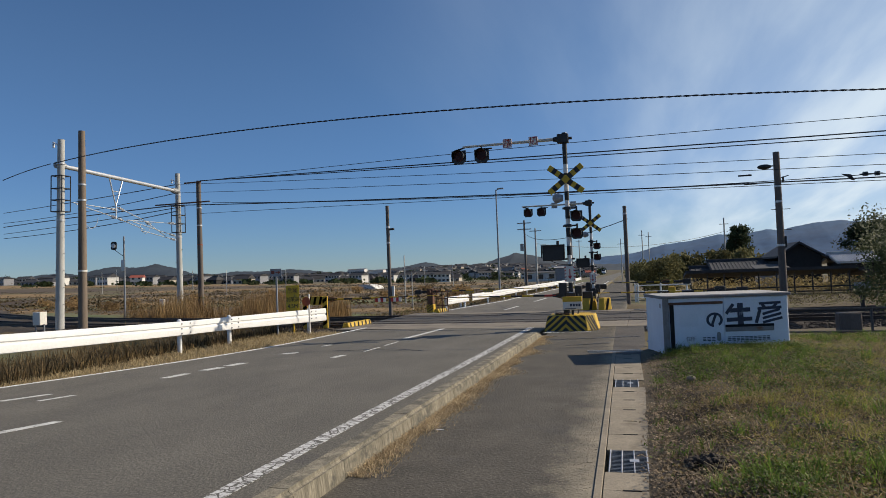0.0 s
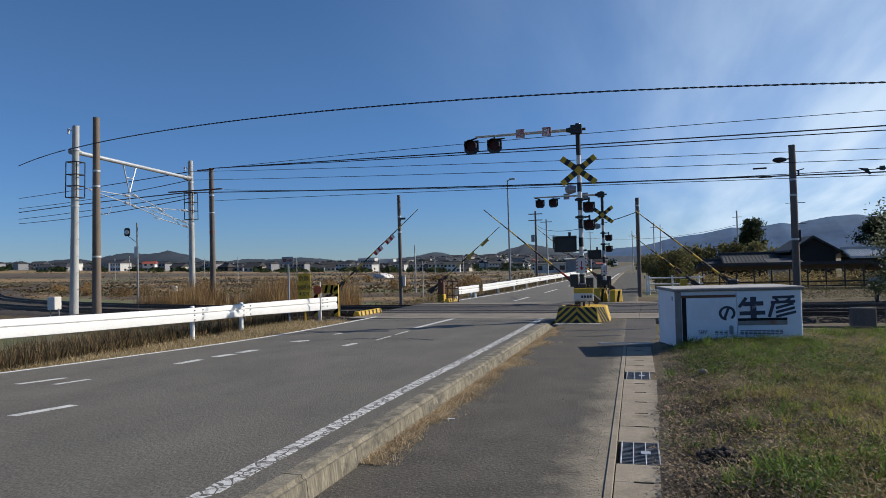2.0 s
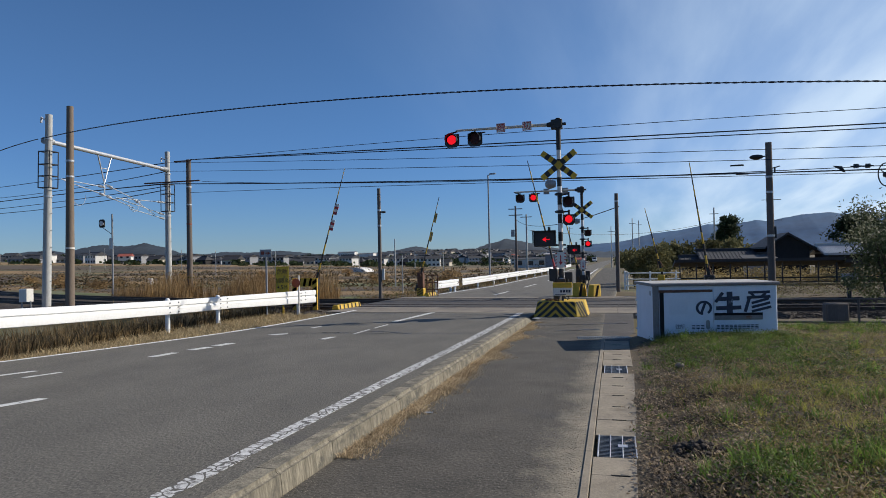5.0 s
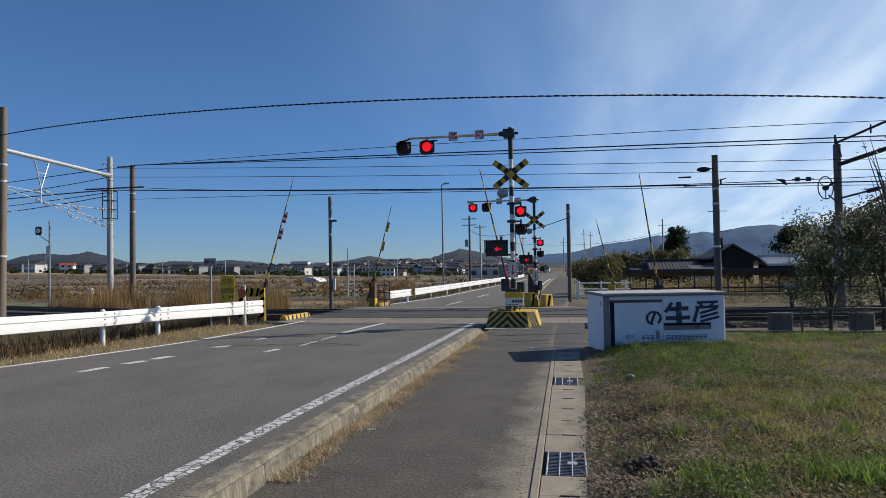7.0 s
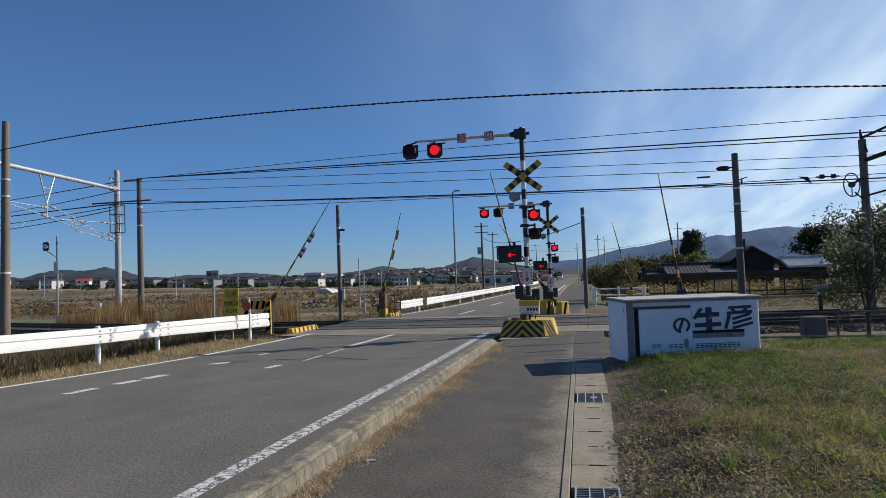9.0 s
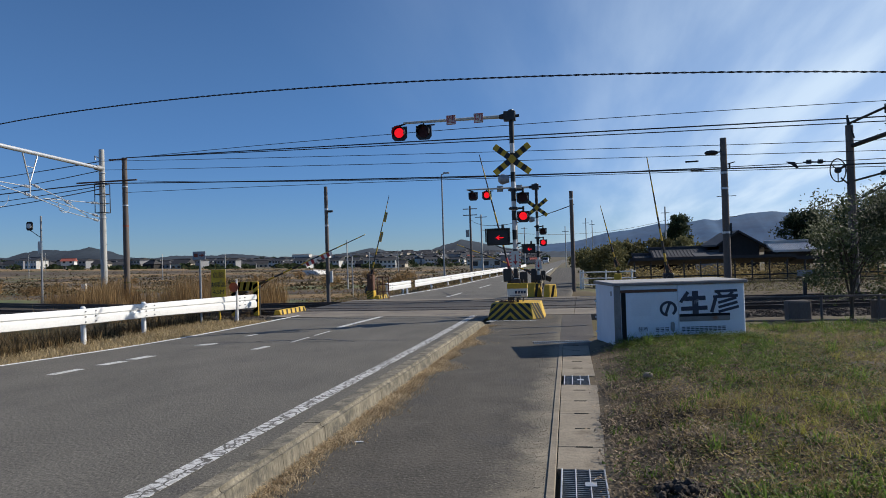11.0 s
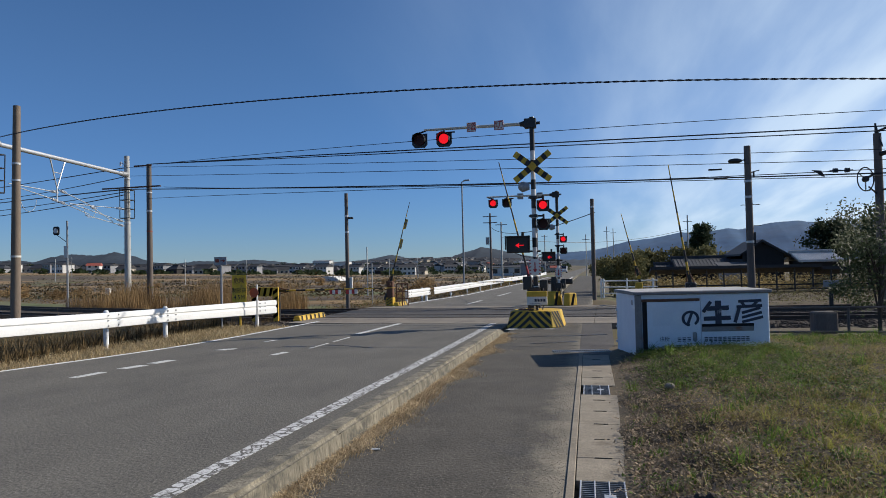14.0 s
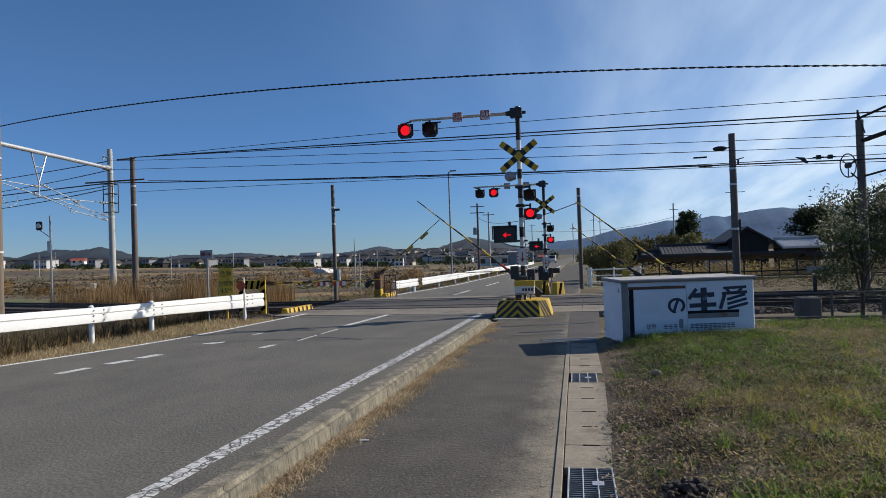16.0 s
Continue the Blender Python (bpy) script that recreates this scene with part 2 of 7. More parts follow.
M = dict(
    asphalt=mat("asphalt", (0.134, 0.123, 0.102), (0.088, 0.081, 0.067), 0.8, 0.86, bump=0.9, fine=34, stain=(0.07, 0.064, 0.06), stain_at=0.64, stain_scale=0.6, stretch=(1.3, 0.7, 1), grit=1.0, speck=((0.26, 0.24, 0.2), 70, 0.63)),
    walkway=mat("walkway_asphalt", (0.086, 0.076, 0.061), (0.046, 0.041, 0.033), 1.4, 0.92, bump=0.9, fine=34, stain=(0.05, 0.047, 0.045), stain_at=0.63, stain_scale=0.9, edge=(-0.95, 0.05, (0.33, 0.285, 0.21)), grit=1.0, speck=((0.26, 0.225, 0.18), 70, 0.62)),
    white_line=mat("road_paint", (0.72, 0.72, 0.7), (0.5, 0.5, 0.49), 6, 0.75, bump=0.3, fine=40, stain=(0.11, 0.1, 0.088), stain_at=0.535, stain_scale=12, crack=((0.1, 0.093, 0.08), 8.0, 0.05)),
    dash_paint=mat("dash_paint", (0.66, 0.66, 0.63), (0.45, 0.45, 0.43), 6, 0.75, bump=0.3, fine=40, stain=(0.11, 0.105, 0.095), stain_at=0.6, stain_scale=14),
    white_solid=mat("road_paint_fresh", (0.75, 0.75, 0.73), (0.55, 0.55, 0.54), 6, 0.75, bump=0.3, stain=(0.12, 0.12, 0.12), stain_at=0.7, stain_scale=5),
    kerb=mat("kerb_concrete", (0.3, 0.265, 0.195), (0.11, 0.097, 0.072), 7.0, 0.92, bump=0.8, fine=50, stain=(0.09, 0.083, 0.066), stain_at=0.55, stain_scale=3.5, stretch=(1, 1, 0.18), island=0.05, grit=0.7),
    concrete=mat("drain_concrete", (0.31, 0.265, 0.2), (0.2, 0.17, 0.128), 2.2, 0.9, bump=0.4, fine=50, stain=(0.17, 0.14, 0.1), stain_at=0.6, stain_scale=2.0, island=0.12),
    infill=mat("crossing_infill", (0.085, 0.075, 0.066), (0.05, 0.044, 0.04), 1.1, 0.85, bump=0.8, fine=60, stain=(0.14, 0.125, 0.105), stain_at=0.66, stain_scale=1.4, grit=0.8),
    panel=mat("crossing_concrete", (0.25, 0.215, 0.17), (0.15, 0.13, 0.105), 1.2, 0.9, bump=0.5, fine=50, stain=(0.09, 0.08, 0.075), stain_at=0.6, stain_scale=0.8),
    pole_concrete=mat("pole_concrete", (0.5, 0.5, 0.48), (0.36, 0.36, 0.34), 3.0, 0.85, bump=0.3, stretch=(1, 1, 0.3)),
    # lighter copy of pole_brown, sunlight on the pole put into its colour
    pole_wood=mat("sunlit_brown_pole", (0.22, 0.17, 0.128), (0.14, 0.11, 0.085), 3.0, 0.88, bump=0.3, stretch=(1, 1, 0.12)),
    pole_brown=mat("pole_weathered", (0.17, 0.14, 0.12), (0.1, 0.085, 0.075), 3.0, 0.88, bump=0.3, stretch=(1, 1, 0.2)),
    galv=mat("galvanised_steel", (0.62, 0.63, 0.64), (0.46, 0.47, 0.48), 4.0, 0.45, 0.55, bump=0.1),
    grey_metal=mat("grey_painted_steel", (0.32, 0.33, 0.34), (0.22, 0.23, 0.24), 4.0, 0.5, 0.2, bump=0.1),
    white_paint=mat("white_guardrail_paint", (0.82, 0.82, 0.8), (0.74, 0.74, 0.72), 1.5, 0.38, bump=0.05, fine=20, stain=(0.42, 0.38, 0.33), stain_at=0.72, stain_scale=3.0),
    black=mat("black_steel", (0.022, 0.021, 0.022), (0.012, 0.012, 0.012), 6.0, 0.45, bump=0.1),
    black_band=mat("black_band_paint", (0.025, 0.024, 0.024), (0.014, 0.013, 0.013), 9.0, 0.6, bump=0.1, stain=(0.16, 0.12, 0.05), stain_at=0.72, stain_scale=6),
    yellow=mat("yellow_paint", (0.62, 0.4, 0.035), (0.48, 0.29, 0.02), 3.0, 0.6, bump=0.2, stain=(0.17, 0.1, 0.03), stain_at=0.68, stain_scale=5),
    white_band=mat("white_band_paint", (0.74, 0.72, 0.68), (0.6, 0.57, 0.53), 6.0, 0.55, bump=0.1, stain=(0.25, 0.2, 0.15), stain_at=0.7, stain_scale=6),
    arm_paint=mat("arm_cream_paint", (0.62, 0.58, 0.48), (0.5, 0.46, 0.38), 6.0, 0.5, bump=0.1),
    lens_dark=mat("dark_red_lens", (0.06, 0.016, 0.014), (0.04, 0.011, 0.01), 20, 0.45, bump=0.0, spec=0.2),
    glow=mat("red_signal_light", (0.86, 0.012, 0.022), (0.86, 0.012, 0.022), 20, 0.6, bump=0.0, emit=0.95, spec=0.0),
    red=mat("red_paint", (0.45, 0.03, 0.03), (0.34, 0.025, 0.025), 6, 0.5, bump=0.1),
    dull_red=mat("rusty_red_disc", (0.3, 0.07, 0.04), (0.2, 0.05, 0.03), 6, 0.7, bump=0.2),
    box_white=mat("hut_white_paint", (0.74, 0.78, 0.84), (0.64, 0.68, 0.74), 2.0, 0.55, bump=0.1, stain=(0.3, 0.27, 0.25), stain_at=0.74, stain_scale=3.0),
    hut_roof=mat("hut_roof_sheet", (0.46, 0.44, 0.41), (0.33, 0.31, 0.29), 3.0, 0.6, bump=0.1, stain=(0.22, 0.12, 0.06), stain_at=0.7, stain_scale=3.0),
    box_frame=mat("hut_grey_metal", (0.25, 0.24, 0.24), (0.17, 0.16, 0.16), 4.0, 0.6, 0.2, stain=(0.2, 0.08, 0.03), stain_at=0.62, stain_scale=7),
    rust=mat("rust", (0.17, 0.08, 0.045), (0.09, 0.045, 0.03), 9.0, 0.85, bump=0.5),
    rail=mat("rail_steel", (0.1, 0.075, 0.06), (0.06, 0.045, 0.038), 5.0, 0.6, 0.4, bump=0.3),
    sleeper=mat("concrete_sleeper", (0.13, 0.11, 0.095), (0.07, 0.06, 0.05), 6, 0.9, bump=0.4),
    ballast=mat("ballast", (0.105, 0.09, 0.076), (0.04, 0.034, 0.03), 14.0, 0.95, bump=1.0, fine=30, island=0.5, spec=0.1),
    wire=mat("black_cable", (0.02, 0.022, 0.03), None, 5, 0.6, bump=0),
    ink=mat("blue_black_lettering", (0.03, 0.04, 0.07), (0.02, 0.025, 0.05), 9, 0.55, bump=0.05, stain=(0.4, 0.43, 0.48), stain_at=0.68, stain_scale=7),
    faded=mat("faded_poster_patch", (0.7, 0.73, 0.78), (0.64, 0.68, 0.74), 3, 0.6, bump=0.0),
    grate=mat("steel_grating", (0.2, 0.22, 0.24), (0.13, 0.14, 0.15), 6, 0.5, 0.6, bump=0.2),
    dark_hole=mat("dark_gap", (0.012, 0.012, 0.012), None, 5, 0.95, bump=0),
    soil=mat("field_ground", (0.15, 0.11, 0.06), (0.065, 0.05, 0.03), 0.07, 0.95, bump=0.6, fine=14, stain=(0.1, 0.12, 0.035), stain_at=0.56, stain_scale=0.045, stretch=(0.35, 1.6, 1)),
    field_straw=mat("straw_field", (0.33, 0.21, 0.085), (0.14, 0.09, 0.042), 0.22, 0.95, bump=0.5, fine=3, stretch=(0.3, 1.5, 1)),
    field_green=mat("winter_green_field", (0.1, 0.135, 0.04), (0.15, 0.13, 0.065), 0.2, 0.95, bump=0.5, fine=3, stretch=(0.3, 1.5, 1)),
    field_brown=mat("ploughed_field", (0.11, 0.075, 0.045), (0.05, 0.036, 0.024), 0.25, 0.95, bump=0.6, fine=3, stretch=(0.3, 1.5, 1)),
    thatch=mat("brown_thatch", (0.4, 0.31, 0.135), (0.14, 0.105, 0.045), 2.2, 0.9, bump=0, island=0.75, spec=0.15, thin=0.25),
    earth=mat("dark_earth", (0.06, 0.045, 0.034), (0.03, 0.023, 0.018), 12.0, 0.95, bump=0.8),
    lawn=mat("lawn_soil", (0.085, 0.06, 0.03), (0.035, 0.026, 0.014), 1.2, 0.95, bump=0.8, fine=25),
    grass=mat("green_grass", (0.18, 0.27, 0.05), (0.055, 0.095, 0.018), 2.8, 0.65, bump=0, island=0.8, spec=0.25, thin=0.45),
    weed_leaf=mat("weed_leaves", (0.17, 0.23, 0.04), (0.05, 0.085, 0.016), 2.2, 0.6, bump=0, island=0.85, spec=0.2, thin=0.35),
    grass_dry=mat("dry_grass", (0.5, 0.4, 0.23), (0.3, 0.225, 0.12), 1.0, 0.85, bump=0, island=0.6, spec=0.2, thin=0.35),
    grass_yellow=mat("yellow_green_grass", (0.42, 0.39, 0.1), (0.13, 0.14, 0.035), 2.4, 0.75, bump=0, island=0.65, spec=0.3, thin=0.5),
    litter=mat("orange_brown_litter", (0.56, 0.45, 0.29), (0.27, 0.2, 0.12), 1.5, 0.9, bump=0, island=0.6, spec=0.2, thin=0.25),
    straw=mat("brown_straw", (0.33, 0.23, 0.11), (0.17, 0.115, 0.06), 0.5, 0.9, bump=0, island=0.6, spec=0.2, thin=0.3),
    mulch=mat("grey_brown_clippings", (0.42, 0.33, 0.23), (0.14, 0.105, 0.072), 2.0, 0.95, bump=0, island=0.7, spec=0.1, thin=0.2),
    brush=mat("dark_scrub", (0.11, 0.085, 0.05), (0.05, 0.045, 0.028), 0.8, 0.95, bump=0, island=0.6, spec=0.1, thin=0.2),
    reed=mat("tall_reeds", (0.5, 0.34, 0.16), (0.24, 0.145, 0.07), 0.6, 0.9, bump=0, island=0.5, spec=0.2, thin=0.35),
    leaf=mat("shrub_leaves", (0.1, 0.12, 0.04), (0.045, 0.06, 0.022), 1.0, 0.6, bump=0, island=0.5, spec=0.3, thin=0.3),
    leaf_dark=mat("dark_leaves", (0.05, 0.07, 0.03), (0.028, 0.042, 0.018), 0.5, 0.85, bump=0, island=0.5, spec=0.15, thin=0.2),
    leaf_wood=mat("woodland_leaves", (0.22, 0.2, 0.075), (0.1, 0.095, 0.04), 0.3, 0.85, bump=0, island=0.5, spec=0.15, thin=0.25),
    bark=mat("bark", (0.1, 0.08, 0.06), (0.05, 0.04, 0.03), 5, 0.9, bump=0.5, stretch=(1, 1, 0.3)),
    roof_tile=mat("grey_roof_tiles", (0.06, 0.06, 0.064), (0.036, 0.036, 0.04), 3, 0.8, bump=0.5, fine=9),
    roof_dark=mat("dark_roof", (0.045, 0.042, 0.042), (0.028, 0.026, 0.026), 3, 0.7, bump=0.4),
    wall_dark=mat("charred_board_wall", (0.035, 0.03, 0.028), (0.02, 0.018, 0.017), 2, 0.85, bump=0.4),
    wall_white=mat("white_render", (0.68, 0.66, 0.62), (0.55, 0.53, 0.5), 1, 0.85, bump=0.1),
    wall_beige=mat("beige_render", (0.5, 0.44, 0.35), (0.4, 0.35, 0.28), 1, 0.85, bump=0.1),
    wall_grey=mat("grey_siding", (0.3, 0.3, 0.31), (0.22, 0.22, 0.23), 1, 0.85, bump=0.1),
    roof_red=mat("red_roof", (0.35, 0.09, 0.06), (0.25, 0.07, 0.05), 1, 0.7, bump=0.1),
    glass=mat("window_dark_glass", (0.03, 0.035, 0.045), None, 2, 0.12, bump=0),
    # woodland tone pushed towards blue, so the haze sits in the colour
    hill=mat("hazy_wooded_hill", (0.034, 0.05, 0.068), (0.018, 0.028, 0.042), 0.02, 0.95, bump=0.0, fine=0.12),
    # mountain: blue distance haze is put into the base colour
    hill_hazed=mat("hazed_far_hill", (0.036, 0.1, 0.2), (0.027, 0.078, 0.165), 0.01, 0.95, bump=0.0, fine=0.05),
    car_white=mat("white_car_paint", (0.7, 0.71, 0.72), None, 1, 0.3, bump=0),
    tyre=mat("tyre_rubber", (0.02, 0.02, 0.02), None, 5, 0.8, bump=0.1),
    sign_white=mat("sign_white", (0.7, 0.68, 0.62), (0.6, 0.58, 0.53), 5, 0.5, bump=0.05),
    sign_yellow=mat("faded_yellow_sign", (0.72, 0.47, 0.03), (0.6, 0.38, 0.02), 4, 0.55, bump=0.05, stain=(0.36, 0.25, 0.06), stain_at=0.6, stain_scale=6),
    lamp_white=mat("lamp_glass_white", (0.75, 0.75, 0.75), None, 5, 0.3, bump=0),
)


# ---------- mesh helpers ----------
def thing(name, at, label, category, group="", kind="", rz=0):
    ob = new(name)
    ob.empty_display_size = 0.2
    ob.matrix_basis = pose(*at, 0, 0, rz)
    return tagged(ob, label, category, group, kind)


def link(name, bm, material, parent=None, label="", smooth=False):
    me = bpy.data.meshes.new(name)
    bmesh.ops.recalc_face_normals(bm, faces=bm.faces)
    bm.to_mesh(me)
    bm.free()
    for m in material if isinstance(material, (list, tuple)) else [material]:
        me.materials.append(M[m])
    if smooth:
        me.shade_smooth()
        me.set_sharp_from_angle(angle=radians(35))
    ob = new(name, me)
    if parent:
        ob.parent = parent
    if label:
        ob["label"] = label
    return ob


def part(name, bm, material, parent, label="", smooth=False):
    return link(name, bm, material, parent, label, smooth)


def setting(name, bm, material, label, category):
    return tagged(link(name, bm, material), label, category, kind="structure")


def from_lists(name, verts, faces, material, parent=None):
    me = bpy.data.meshes.new(name)
    me.from_pydata(verts, [], faces)
    me.materials.append(M[material])
    ob = new(name, me)
    if parent:
        ob.parent = parent
    return ob


def box(bm, x0, x1, y0, y1, z0, z1, bevel=0.0, m=None, seg=1):
    r = bmesh.ops.create_cube(bm, size=1.0)
    vs = r["verts"]
    mm = Matrix.Translation(((x0 + x1) / 2, (y0 + y1) / 2, (z0 + z1) / 2)) @ Matrix.Diagonal((x1 - x0, y1 - y0, z1 - z0, 1))
    bmesh.ops.transform(bm, matrix=(m @ mm) if m else mm, verts=vs)
    if bevel:
        es = list({e for v in vs for e in v.link_edges})
        bmesh.ops.bevel(bm, geom=es, offset=bevel, segments=seg, affect="EDGES", profile=0.5)
    return bm


def rod(bm, p0, p1, r0, r1=None, n=12, cap=True):
    p0, p1 = Vector(p0), Vector(p1)
    d = p1 - p0
    m = Matrix.Translation((p0 + p1) / 2) @ d.to_track_quat("Z", "Y").to_matrix().to_4x4()
    bmesh.ops.create_cone(bm, cap_ends=cap, cap_tris=False, segments=n, radius1=r0, radius2=r0 if r1 is None else r1, depth=d.length, matrix=m)
    return bm


def disc(bm, c, r, axis, thick, n=20):
    a = Vector(axis).normalized() * thick / 2
    return rod(bm, Vector(c) - a, Vector(c) + a, r, r, n)


def prism(bm, poly, d0, d1, axis="y"):
    """A polygon of pairs, drawn out along an axis (y: pairs are x, z; x: pairs are y, z; z: pairs are x, y)."""
    def p(a, b, d):
        return {"y": (a, d, b), "x": (d, a, b), "z": (a, b, d)}[axis]
    lo = [bm.verts.new(p(a, b, d0)) for a, b in poly]
    hi = [bm.verts.new(p(a, b, d1)) for a, b in poly]
    bm.faces.new(lo)
    bm.faces.new(hi[::-1])
    k = len(poly)
    for i in range(k):
        bm.faces.new((lo[i], lo[(i + 1) % k], hi[(i + 1) % k], hi[i]))
    return bm


def sweep(bm, poly, path, sizes=None):
    """A section (side, up) drawn along a path of points, upright."""
    rings = []
    for i, p in enumerate(path):
        a, b = Vector(path[max(i - 1, 0)]), Vector(path[min(i + 1, len(path) - 1)])
        d = (b - a).normalized()
        s = d.cross(Vector((0, 0, 1))).normalized()
        k = sizes[i] if sizes else 1.0
        rings.append([bm.verts.new(Vector(p) + s * u * k + Vector((0, 0, v * k))) for u, v in poly])
    k = len(poly)
    for r0, r1 in zip(rings, rings[1:]):
        for i in range(k):
            bm.faces.new((r0[i], r0[(i + 1) % k], r1[(i + 1) % k], r1[i]))
    bm.faces.new(rings[0])
    bm.faces.new(rings[-1][::-1])
    return bm


def text(name, body, size, at, rot, material, parent, label=""):
    cu = bpy.data.curves.new(name, "FONT")
    cu.body, cu.size, cu.extrude, cu.align_x, cu.align_y = body, size, 0.002, "CENTER", "CENTER"
    tmp = bpy.data.objects.new(name, cu)
    scene.collection.objects.link(tmp)
    me = bpy.data.meshes.new_from_object(tmp.evaluated_get(bpy.context.evaluated_depsgraph_get()))
    bpy.data.objects.remove(tmp)
    me.materials.clear()
    me.materials.append(M[material])
    ob = new(name, me)
    ob.parent = parent
    ob.matrix_basis = pose(*at, *rot)
    if label:
        ob["label"] = label
    return ob


def B():
    return bmesh.new()


# ---------- ground, road, pavement ----------
BEND = 0.007


def track_y(x, y0):
    return y0 + BEND * (x + 3.0) ** 2


def smooth(a, b, v):
    t = min(max((v - a) / (b - a), 0), 1)
    return t * t * (3 - 2 * t)


def ground_z(x, y):
    n = noise.noise(Vector((x * 0.35, y * 0.35, 0))) * 0.5 + noise.noise(Vector((x * 1.3, y * 1.3, 3))) * 0.2
    ty = y - track_y(x, 0.0)
    # bank on the grass side
    if x > 0.30 and ty < 19:
        z = 0.02 + smooth(0.3, 1.3, x) * (0.16 + 0.07 * n) - smooth(14.9, 16.4, y) * 0.3
    elif x < -8.4 and ty < 19:
        z = -0.04 - smooth(-10.4, -13.5, x) * (0.55 + 0.1 * n)
    else:
        z = -0.06
    inside = smooth(19.0, 20.6, ty) * (1 - smooth(30.0, 33.0, ty))
    z = z * (1 - inside) - 0.5 * inside
    far_l = smooth(-9.6, -14, x) * smooth(30, 36, ty)
    z = z * (1 - far_l) + far_l * (-0.95 + 0.12 * n)
    far_r = smooth(0.2, 1.5, x) * smooth(30, 34, ty)
    z = z * (1 - far_r) + far_r * (-0.3 + 0.1 * n)
    z -= smooth(88, 130, y) * 0.9 * (1 - far_l)
    # the plain rises on one hand and falls on the other towards the town
    k = smooth(70, 330, y) * smooth(-8, -40, x)
    slant = min(max(x / max(y, 1), -1.4), 0)
    town = 7.5 * smooth(480, 900, y) * (1 - smooth(1000, 1150, y)) * math.exp(-((slant + 0.24) / 0.15) ** 2)
    z = z * (1 - k) + k * ((-6.0 - 10.4 * slant) * min(y, 520) / 400 + 0.012 * min(max(0, y - 420), 480) - 0.03 * max(0, y - 1000) + town)
    return z


def axis_values(near0, near1, step, reach):
    v = list(np.arange(near0, near1, step))
    s, a = step, near1
    while a < reach:
        v.append(a)
        s *= 1.25
        a += s
    v.append(reach)
    s, a = step, near0
    lo = []
    while a > -reach:
        s *= 1.25
        a -= s
        lo.append(max(a, -reach))
    return sorted(set(round(float(q), 4) for q in lo + v))


gx, gy = axis_values(-16, 10, 0.4, 2600), axis_values(-6, 40, 0.4, 2600)
gv = [(x, y, ground_z(x, y)) for y in gy for x in gx]
nx = len(gx)
gf = [(j * nx + i, j * nx + i + 1, (j + 1) * nx + i + 1, (j + 1) * nx + i) for j in range(len(gy) - 1) for i in range(nx - 1)]
ground = from_lists("ground", gv, gf, "soil")
ground.data.shade_smooth()
tagged(ground, "brown and green winter fields with dry stubble", "ground", kind="structure")


def road_z(y):
    return -smooth(86, 130, y) * 0.85


def road_x(y):
    return -0.9 * smooth(28, 90, y) - 2.4 * smooth(80, 180, y) - 0.0006 * max(0, y - 180) ** 1.6


EDGE_Y = (-14, 4, 7, 9.5, 11.4, 14.05, 16.1, 20.8, 24)
EDGE_X = (-13.4, -12.1, -11.3, -10.49, -9.82, -9.08, -8.80, -8.57, -8.5)


def left_edge(y):
    return float(np.mean([np.interp(y + q, EDGE_Y, EDGE_X) for q in (-1, -0.5, 0, 0.5, 1)]))


ys = [-14, -8, -4] + [0.5 * i for i in range(0, 60)] + list(range(30, 100, 5)) + [110, 120, 130, 150, 180, 220, 280, 350]


def strip(name, x0, x1, z, ylist, material, label, category, thick=0.12, along=True):
    """A band that follows the road, with thickness. x0, x1: functions of y."""
    bm = B()
    rings = []
    for y in ylist:
        s, h = (road_x(y), road_z(y)) if along else (0, 0)
        a, b = x0(y) + s, x1(y) + s
        rings.append([bm.verts.new(p) for p in ((a, y, z + h), (b, y, z + h), (b, y, z + h - thick), (a, y, z + h - thick))])
    for r0, r1 in zip(rings, rings[1:]):
        for i in range(4):
            bm.faces.new((r0[i], r0[(i + 1) % 4], r1[(i + 1) % 4], r1[i]))
    bm.faces.new(rings[0])
    bm.faces.new(rings[-1][::-1])
    return setting(name, bm, material, label, category)


strip("road", left_edge, lambda y: -2.38, 0.0, [y for y in ys if y < 20.2] + [20.2], "asphalt", "worn grey asphalt road with cracks and patches", "road")
def far_left(y):
    """The far road's outer edge narrows a little, then runs on."""
    return -8.75 + 1.1 * smooth(28, 40, y) + 0.75 * smooth(36, 75, y) - 3.2 * smooth(95, 180, y)


strip("road_beyond", lambda y: far_left(y) - road_x(y), lambda y: -2.45, 0.0, [28.2] + [y for y in ys if y > 28.5], "asphalt", "grey asphalt road running on past the tracks", "road")
strip("pavement", lambda y: -2.10, lambda y: -0.10 - 0.022 * (y - 6), 0.0, [y for y in ys if y < 20.2] + [20.2], "walkway", "patched dark asphalt pavement with dusty edges", "pavement")
strip("pavement_beyond", lambda y: -2.05, lambda y: -0.3, 0.0, [28.2] + [y for y in ys if 28.5 < y < 130], "walkway", "asphalt pavement beyond the tracks", "pavement")
# yard behind the hut, up to the tracks
strip("yard", lambda y: -0.10 - 0.022 * (y - 6) + 0.001, lambda y: 0.36, -0.004, [12.2, 14, 16, 18, 20.2], "infill", "asphalt apron between hut and pavement", "pavement", along=False)


def road_mark(name, poly, material, label, z=0.004):
    bm = B()
    prism(bm, poly, z - 0.003, z, "z")
    return setting(name, bm, material, label, "road marking")


